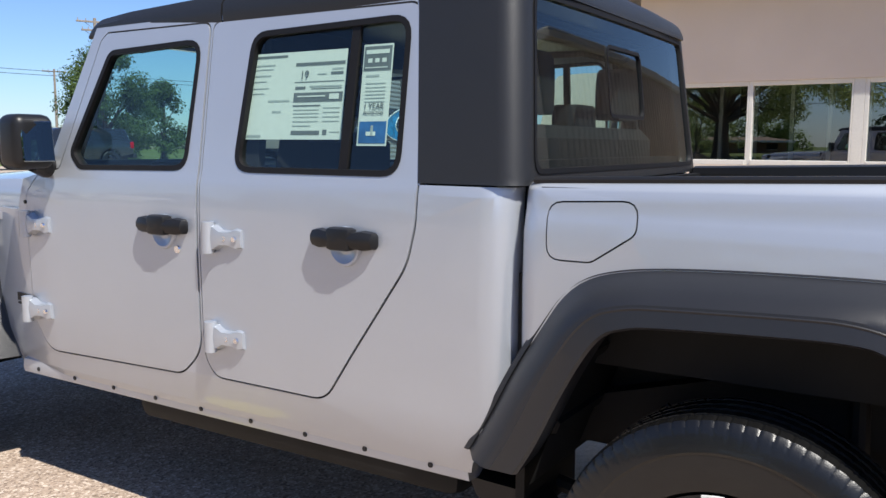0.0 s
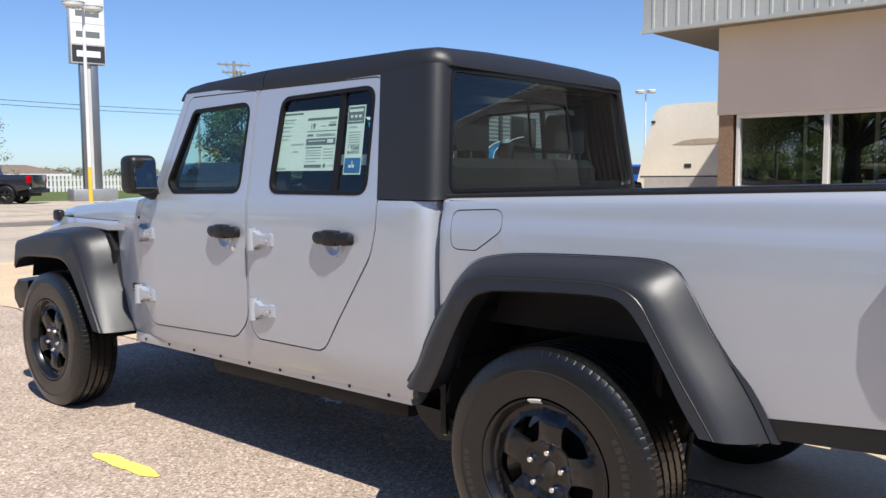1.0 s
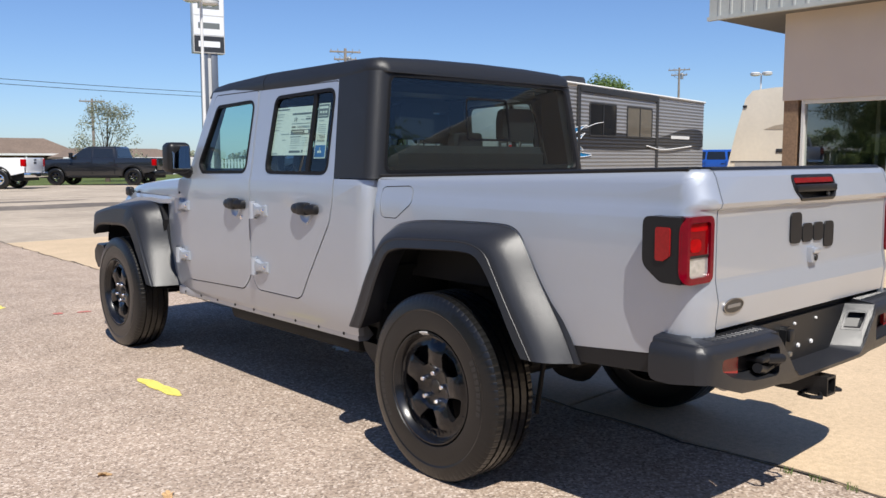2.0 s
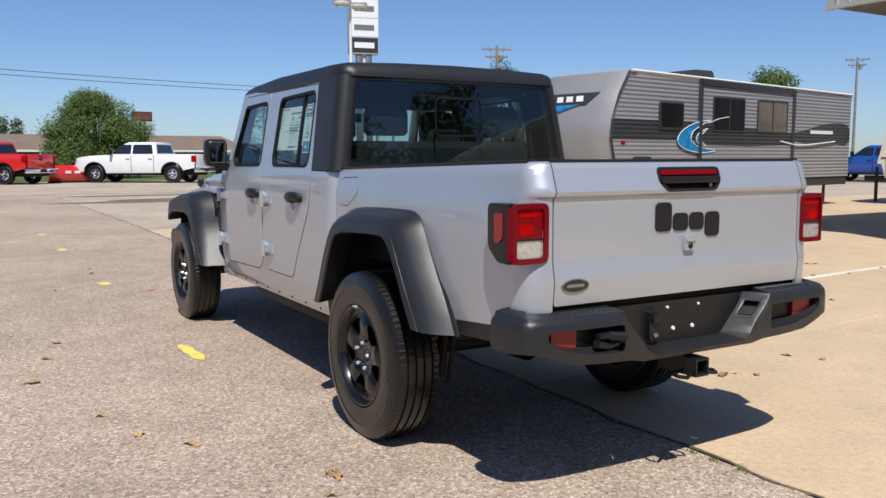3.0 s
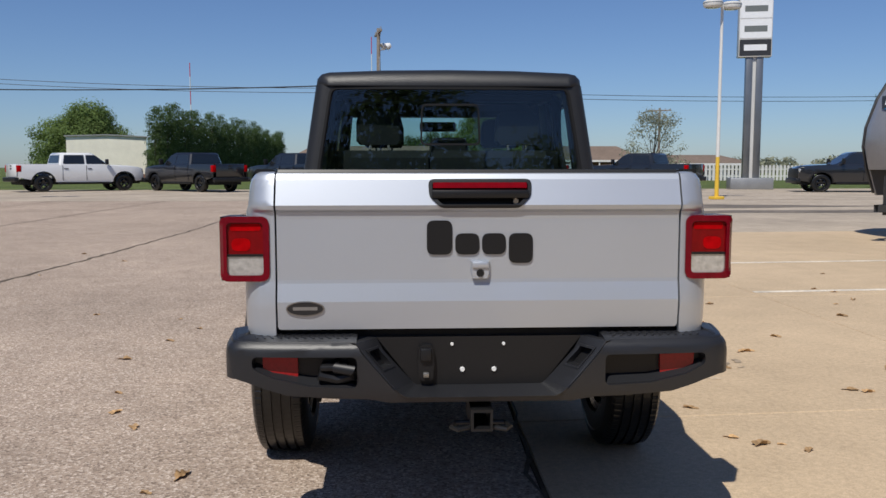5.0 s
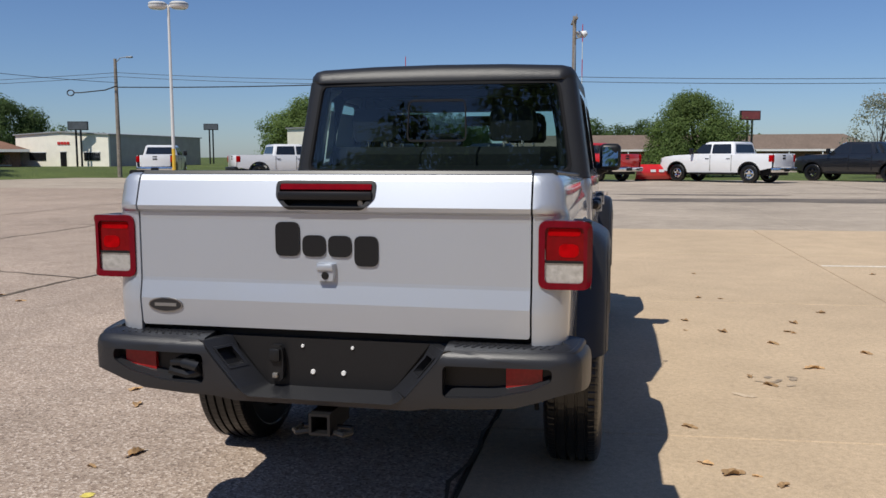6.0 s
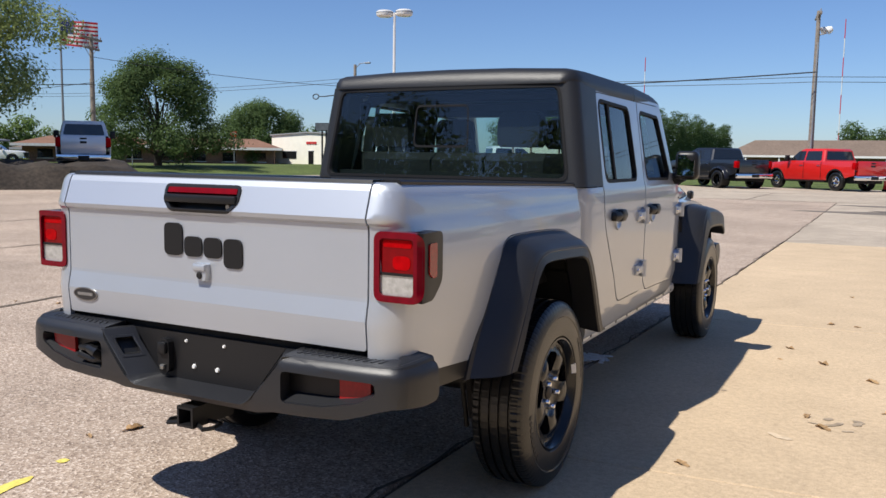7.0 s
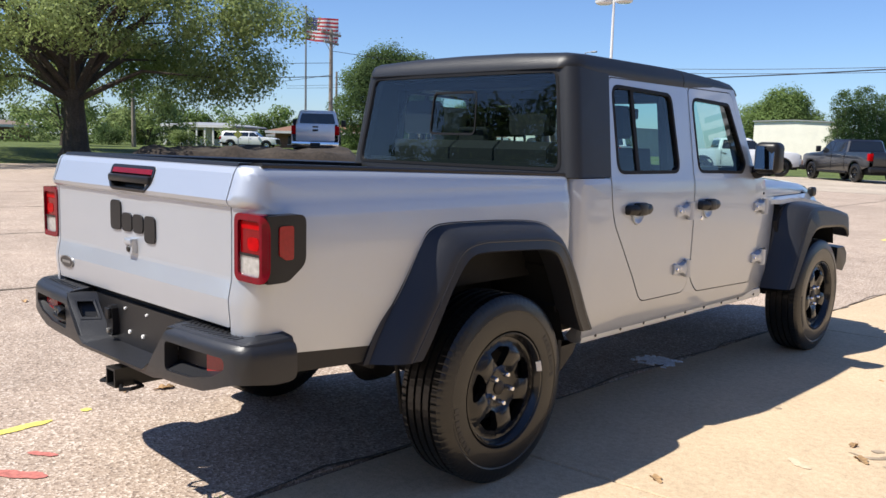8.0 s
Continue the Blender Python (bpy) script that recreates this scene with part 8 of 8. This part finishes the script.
LEAF_DEEP = leaf_mat("deep_green_leaves", (0.098, 0.150, 0.052))
LEAF_SHADE = leaf_mat("shade_tree_leaves", (0.275, 0.335, 0.125))
LEAF_MID = leaf_mat("mid_green_leaves", (0.165, 0.235, 0.072))
# lightened for far trees; the haze is put into the colour
LEAF_HAZED = leaf_mat("pale_green_leaves", (0.21, 0.27, 0.10))
LEAF_GREY = leaf_mat("grey_olive_leaves", (0.34, 0.35, 0.25))
LEAF_HEDGE = leaf_mat("hedge_leaves", (0.062, 0.108, 0.032))
BARK = mat("rough_bark", (0.075, 0.058, 0.045), 0.95, grain=0.3, size=14, stain=0.2, stain_size=2, bump=0.8, bump_size=18)


def leaves(clumps, per, size, seed, droop=0.3):
    """Quads of leaf sprays scattered through each clump (centre, radius)."""
    g = np.random.default_rng(seed)
    vs, fs = [], []
    for (c, r) in clumps:
        n = max(4, int(per * r * r))
        d = g.normal(size=(n, 3))
        d /= np.linalg.norm(d, axis=1)[:, None]
        rad = r * g.uniform(0.45, 1.0, n) ** 0.5 * (1 + 0.18 * g.normal(size=n))
        p = np.array(c) + d * rad[:, None] * np.array([1, 1, 0.8])
        face = d * 0.95 + np.array([0, 0, 0.45]) + 0.36 * g.normal(size=(n, 3))
        a = np.cross(face, g.normal(size=(n, 3)))
        a /= np.linalg.norm(a, axis=1)[:, None]
        b = np.cross(face, a)
        b /= np.linalg.norm(b, axis=1)[:, None]
        s = size * g.uniform(0.6, 1.5, n)[:, None]
        k = len(vs)
        tip = p + a * s
        l, rr = p + b * s * 0.42 + a * s * 0.1, p - b * s * 0.42 + a * s * 0.1
        low = p - a * s * 0.8
        q = np.stack([low, l, tip, rr], axis=1).reshape(-1, 3)
        vs.extend(q.tolist())
        fs.extend([(k + 4 * i, k + 4 * i + 1, k + 4 * i + 2, k + 4 * i + 3) for i in range(n)])
    return vs, fs


def crown_object(name, vs, fs, m, parent):
    me = bpy.data.meshes.new(name)
    me.from_pydata(vs, [], fs)
    me.materials.append(m)
    ob = new(name, me)
    ob.parent = parent
    return ob


def tree(label, loc, h, crown_r, crown_z0, m, trunk_r, seed, per=90, size=0.22, clump=0.9, count=60, name="tree", squash=1.0, turn=0, k=1.0):
    rnd = random.Random(seed)
    T_ = thing(name, label, "tree", loc, turn)
    T_.scale = (k, k, k)
    clumps = []
    tries = 0
    while len(clumps) < count and tries < count * 20:
        tries += 1
        u = rnd.random() ** 0.85
        ring = min(1.0, 0.55 + u / 0.22) * math.sqrt(max(0.0, 1 - u ** 2.0))
        ring *= 1 + 0.14 * math.sin(5 * u + seed) * rnd.uniform(0.3, 1)
        q = rnd.uniform(0, 6.2832)
        fill = rnd.uniform(0.30, 1.0) ** 0.5
        wob = 1 + 0.13 * math.sin(3 * q + seed) + 0.08 * math.sin(7 * q + 2 * seed)
        p = Vector((math.cos(q) * crown_r * ring * fill * wob, math.sin(q) * crown_r * ring * fill * wob * squash, crown_z0 + (h - crown_z0) * (u * 0.97 + 0.02)))
        clumps.append(((p.x, p.y, p.z), clump * rnd.uniform(0.6, 1.25)))
    top = Vector((rnd.uniform(-0.1, 0.1) * h * 0.3, rnd.uniform(-0.1, 0.1) * h * 0.3, crown_z0 + (h - crown_z0) * 0.55))
    trunk = tube([(0, 0, -0.3), (0, 0, 0.15), (0.02, 0, crown_z0 * 0.5), (top.x * 0.3, top.y * 0.3, crown_z0 + 0.2), top], [trunk_r * 1.7, trunk_r * 1.25, trunk_r, trunk_r * 0.85, trunk_r * 0.2], 10)
    part("trunk", trunk, BARK, T_, "rough brown trunk")
    for i, (c, r) in enumerate(clumps):
        if i % 3:
            continue
        c = Vector(c)
        s = Vector((top.x * 0.3, top.y * 0.3, crown_z0 * 0.75 + 0.5 * rnd.random() * (c.z - crown_z0 * 0.75)))
        midp = s.lerp(c, 0.5) + Vector((0, 0, 0.12 * (c - s).length))
        part("limb", tube([s, midp, c], [trunk_r * 0.34, trunk_r * 0.16, trunk_r * 0.04], 6), BARK, T_)
    vs, fs = leaves(clumps, per, size, seed)
    crown_object("crown", vs, fs, m, T_)
    return T_


tree("large spreading shade tree with dense leaves on the grass bank", (-38.5, 14.61, 0.5), 11.5, 9.3, 2.6, LEAF_SHADE, 0.46, 5, per=620, size=0.088, clump=1.32, count=185, k=1.1)
tree("full round street tree with dark green leaves", (-43.17, 39.52, 0.2), 6.35, 3.8, 1.0, LEAF_DEEP, 0.22, 6, per=760, size=0.085, clump=0.95, count=72, k=1.2)
tree("round bright green maple beside the motel", (5.92, 54.93, 0.0), 4.2, 2.45, 0.4, LEAF_MID, 0.15, 7, per=950, size=0.07, clump=0.8, count=100, k=1.2)
tree("thin greyish tree with sparse leaves", (16.58, 51.83, 0.0), 4.1, 1.9, 0.8, LEAF_GREY, 0.10, 8, per=330, size=0.065, clump=0.50, count=50, k=1.2)
tree("tall green tree behind the metal barn", (-34.3, 88.08, 0.0), 6.0, 4.4, 0.6, LEAF_MID, 0.25, 9, per=400, size=0.12, clump=1.3, count=70, k=1.2)
tree("green tree behind the brick house", (-67.51, 79.4, 0.3), 5.9, 4.2, 0.6, LEAF_DEEP, 0.25, 10, per=400, size=0.12, clump=1.2, count=66, k=1.2)
tree("dark green tree rising behind the trailer", (31.1, 45.4, 0.0), 6.0, 1.85, 0.4, LEAF_DEEP, 0.22, 11, per=620, size=0.09, clump=0.75, count=60, k=1.2)
tree("green tree beyond the trailer, seen through the cab", (43.4, 55.0, 0.0), 4.8, 1.5, 0.8, LEAF_DEEP, 0.2, 15, per=420, size=0.11, clump=0.7, count=36, k=1.2)
tree("green tree far beyond the trailer roof", (63.69, 48.49, 0.0), 7.3, 3.2, 1.0, LEAF_MID, 0.25, 12, per=260, size=0.13, clump=1.0, count=44, k=1.2)
tree("small tree at the street corner", (-56.59, 21.24, 0.5), 4.6, 2.4, 0.9, LEAF_HAZED, 0.14, 13, per=360, size=0.10, clump=0.7, count=38, k=1.2)
tree("broad tree beside the white house", (-66.81, 32.66, 0.5), 4.4, 2.6, 0.6, LEAF_HAZED, 0.2, 14, per=300, size=0.12, clump=0.85, count=40, k=1.2)

# far woods, uneven tops
def woods(label, a, b, h, seed, m, depth=6.0, per=150, size=0.24, clump=1.5, z0=0.0):
    rnd = random.Random(seed)
    a, b = Vector(a), Vector(b)
    n = int((b - a).length / 1.5)
    clumps = []
    for k in range(n):
        p = a.lerp(b, (k + rnd.random()) / n)
        top = h * (0.80 + 0.20 * math.sin(k * 0.55 + seed) * math.sin(k * 0.21 + 1)) * rnd.uniform(0.85, 1.1)
        z = clump * 0.6
        while z < top:
            clumps.append(((p.x + rnd.uniform(-1, 1), p.y + rnd.uniform(0, depth), z0 + z), clump * rnd.uniform(0.7, 1.2)))
            z += clump * 0.8
    vs, fs = leaves(clumps, per, size, seed)
    me = bpy.data.meshes.new("far_trees")
    me.from_pydata(vs, [], fs)
    me.materials.append(m)
    return tagged(new("far_trees", me), label, "trees", kind="stuff")


woods("distant dark woods beyond the motel roof", (-4.5, 146, 0), (8.5, 146, 0), 9.6, 3, LEAF_DEEP)
woods("distant green trees beyond the motel", (9.5, 111, 0), (18, 109, 0), 5.1, 4, LEAF_MID)
woods("green shrubs and small trees along the street", (-75, 20, 0.5), (-64.5, 36, 0.5), 2.8, 5, LEAF_HAZED, 4, 170, 0.15, 0.9, 0.4)
woods("distant trees behind the houses", (-97, 15, 0.5), (-87, 61, 0.5), 5.0, 6, LEAF_MID, 6, 140, 0.22, 1.4, 0.4)
woods("distant trees behind the houses", (-87, 63, 0.5), (-61, 94, 0.5), 3.9, 7, LEAF_DEEP, 6, 140, 0.22, 1.3, 0.3)
woods("distant tree line past the shop", (-60, 133, 0), (-27, 133, 0), 4.1, 8, LEAF_DEEP)
# grey-olive leaves put the haze of distance into the colour
woods("hazy distant tree line past the fence", (30, 181, 0), (132, 145, 0), 3.2, 9, LEAF_GREY, 6, 30, 0.5, 1.5)
# out of view; heights set so the back glass mirrors a dark lower half
woods("unseen tree line behind the lot, added for reflections", (-48, -45, 0), (44, -45, 0), 13.6, 10, LEAF_DEEP, 8, 80, 0.26, 2.2)
woods("unseen tree line to the west, added for reflections", (-66, -44, 0), (-58, 0, 0), 13.6, 11, LEAF_DEEP, 6, 80, 0.26, 2.2)


def cypress(x, y, h, r, seed, base=None):
    rnd = random.Random(seed)
    C = thing("hedge_tree", "tall dark columnar hedge tree", "tree", (x, y, 0), 0, "columnar hedge row")
    part("trunk", tube([(0, 0, -0.2), (0, 0, h * 0.8)], [0.10, 0.03], 6), BARK, C)
    clumps = []
    z = 0.3
    while z < h:
        k = z / h
        w = r * (1 - 0.75 * max(0.0, (k - 0.55) / 0.45) ** 1.5)
        for j in range(6 if k < 0.8 else 3):
            a = rnd.uniform(0, 6.28)
            clumps.append(((w * 0.6 * math.cos(a), w * 0.6 * math.sin(a), z), 0.42 * rnd.uniform(0.7, 1.2)))
        z += 0.42
    vs, fs = leaves(clumps, 420, 0.075, seed)
    crown_object("foliage", vs, fs, LEAF_HEDGE if seed % 3 else LEAF_DEEP, C)
    return C


hedge_tree = cypress(-19.6, 63.2, 5.9, 0.84, 21)
rnd = random.Random(3)
for k in range(1, 36):
    x, y = -19.6 + 0.064 * k + rnd.uniform(-0.15, 0.15), 63.2 + 1.5 * k
    s = rnd.uniform(0.90, 1.12)
    copy_thing(hedge_tree, pose(x, y, 0, 0, 0, rnd.uniform(0, 360)) @ Matrix.Diagonal((1, 1, s, 1)))
for x, y, r, h, m, nm in ((-50.4, 57.9, 1.3, 1.5, LEAF_DEEP, "round dark shrub by the brick house"), (-69.5, 33.5, 1.2, 1.4, LEAF_DEEP, "round dark shrub by the street"), (-55.2, 45.8, 1.1, 1.3, LEAF_MID, "round shrub at the street corner"), (-64.7, 28.2, 1.4, 1.5, LEAF_DEEP, "dark clipped shrub along the street"), (-61.7, 33.0, 1.2, 1.3, LEAF_HAZED, "loose shrub along the street")):
    S = thing("shrub", nm, "shrub", (x, y, land(x, y)))
    rnd = random.Random(int(x * 7))
    cl = [((rnd.uniform(-0.6, 0.6) * r, rnd.uniform(-0.6, 0.6) * r, rnd.uniform(0.2, 0.75) * h), 0.45 * r) for _ in range(18)]
    vs, fs = leaves(cl, 700, 0.07, int(-x))
    crown_object("foliage", vs, fs, m, S)
    part("stem", tube([(0, 0, -0.1), (0, 0, h * 0.5)], [0.06, 0.02], 6), BARK, S)

# weeds in the joint between asphalt and concrete
for x, y, seed in ((0.268, -0.97, 1), (0.262, -1.10, 2), (0.275, -1.24, 3)):
    rnd = random.Random(seed)
    bm = bmesh.new()
    for k in range(16):
        a, h, lean = rnd.uniform(0, 6.28), rnd.uniform(0.012, 0.030), rnd.uniform(0.006, 0.022)
        bx, by = rnd.uniform(-0.012, 0.012), rnd.uniform(-0.03, 0.03)
        dx, dy = math.cos(a), math.sin(a)
        bm.faces.new([bm.verts.new(v) for v in ((bx - dy * 0.002, by + dx * 0.002, -0.004), (bx + dy * 0.002, by - dx * 0.002, -0.004), (bx + dx * lean + dy * 0.001, by + dy * lean - dx * 0.001, h), (bx + dx * lean - dy * 0.001, by + dy * lean + dx * 0.001, h))])
    solo("grass_tuft", bm, LEAF_MID, "small green weed growing in the paving joint", "weed", loc=(x, y, 0.0), group="joint weeds", smooth=False)

# dirt mound before the silver-blue pickup, placed and heightened to fit the camera's view
DIRT = mat("dark_dirt", (0.036, 0.027, 0.020), 0.95, grain=0.4, size=8, stain=0.3, stain_size=1, bump=1.0, bump_size=6)
bm = bmesh.new()
n = 26
g = [[bm.verts.new((-5.5 + 11 * i / n, -3 + 6 * j / n, 0)) for j in range(n + 1)] for i in range(n + 1)]
for row in g:
    for v in row:
        d = max(0.0, 1 - (v.co.x / 5.4) ** 4 - (v.co.y / 2.9) ** 4)
        v.co.z = (0.92 + 0.30 * noise.noise(v.co * 0.9)) * min(1.0, d * 1.6) - 0.05 + 0.13 * noise.noise(v.co * 2.3) * d
for i in range(n):
    for j in range(n):
        bm.faces.new((g[i][j], g[i + 1][j], g[i + 1][j + 1], g[i][j + 1]))
solo("dirt_mound", bm, DIRT, "low mound of dark dirt, placed and heightened to fit the camera's view", "mound", loc=(-28.0, 17.6, 0.0), rz=55)


# ---- concrete slabs, laid piece by piece ----
PAVE = thing("pavement_slabs", "tan concrete slabs with dirt-filled joints", "", (0, 0, 0), 0, "", "structure")
SUB = mat("joint_dirt", (0.16, 0.12, 0.08), 0.95, grain=0.3, size=20)
part("slab_bed", loft([[(x, y, z) for x, y in ((0.26, -40), (60, -40), (60, 28.6), (0.61, 28.6), (0.56, 12.8), (0.48, 6.6), (0.31, -0.3))] for z in (-0.25, -0.012)]), SUB, PAVE, "", False)


def west(y):
    return float(np.interp(y, [-40, -0.3, 6.6, 12.8, 28.6], [0.262, 0.315, 0.485, 0.565, 0.615]))


rows_y = [-21.6, -18.0, -14.4, -10.8, -7.2, -3.5, 0.32, 4.2, 8.2, 12.2]
cols_x = [None, 3.39, 6.6, 9.9, 13.2, 16.5, 19.8, 23.1, 26.4]
gap = 0.006
for y0, y1 in zip(rows_y, rows_y[1:]):
    for x0, x1 in zip(cols_x, cols_x[1:]):
        k = 0.065
        def cross(x, yy):
            return yy + k * (x - 0.9)
        xa0 = west(y0) + 0.004 if x0 is None else x0 + gap
        xa1 = west(y1) + 0.004 if x0 is None else x0 + gap
        q = [(xa0, cross(xa0, y0) + gap), (x1 - gap, cross(x1, y0) + gap), (x1 - gap, cross(x1, y1) - gap), (xa1, cross(xa1, y1) - gap)]
        inn = grown(q, -0.006)
        part("slab", loft([[(x, y, -0.02) for x, y in q], [(x, y, -0.006) for x, y in q], [(x, y, 0.0) for x, y in inn]]), CONCRETE, PAVE, "", False)
far_y = [12.2, 17.6, 23.1, 28.6]
far_x = [None, 4.4, 9.0, 13.6, 18.2, 22.8, 27.4, 32.0, 36.6]
for y0, y1 in zip(far_y, far_y[1:]):
    for x0, x1 in zip(far_x, far_x[1:]):
        k = 0.065 if y0 == 12.2 else 0.0
        xa0 = west(y0) + 0.004 if x0 is None else x0 + gap
        ya = y0 + (0.065 * (xa0 - 0.9) if y0 == 12.2 else 0)
        yb = y0 + (0.065 * (x1 - 0.9) if y0 == 12.2 else 0)
        q = [(xa0, ya + 0.01), (x1 - gap, yb + 0.01), (x1 - gap, y1 - 0.01), (xa0, y1 - 0.01)]
        inn = grown(q, -0.006)
        part("slab", loft([[(x, y, -0.02) for x, y in q], [(x, y, -0.006) for x, y in q], [(x, y, 0.0) for x, y in inn]]), OLD_CONCRETE, PAVE, "", False)
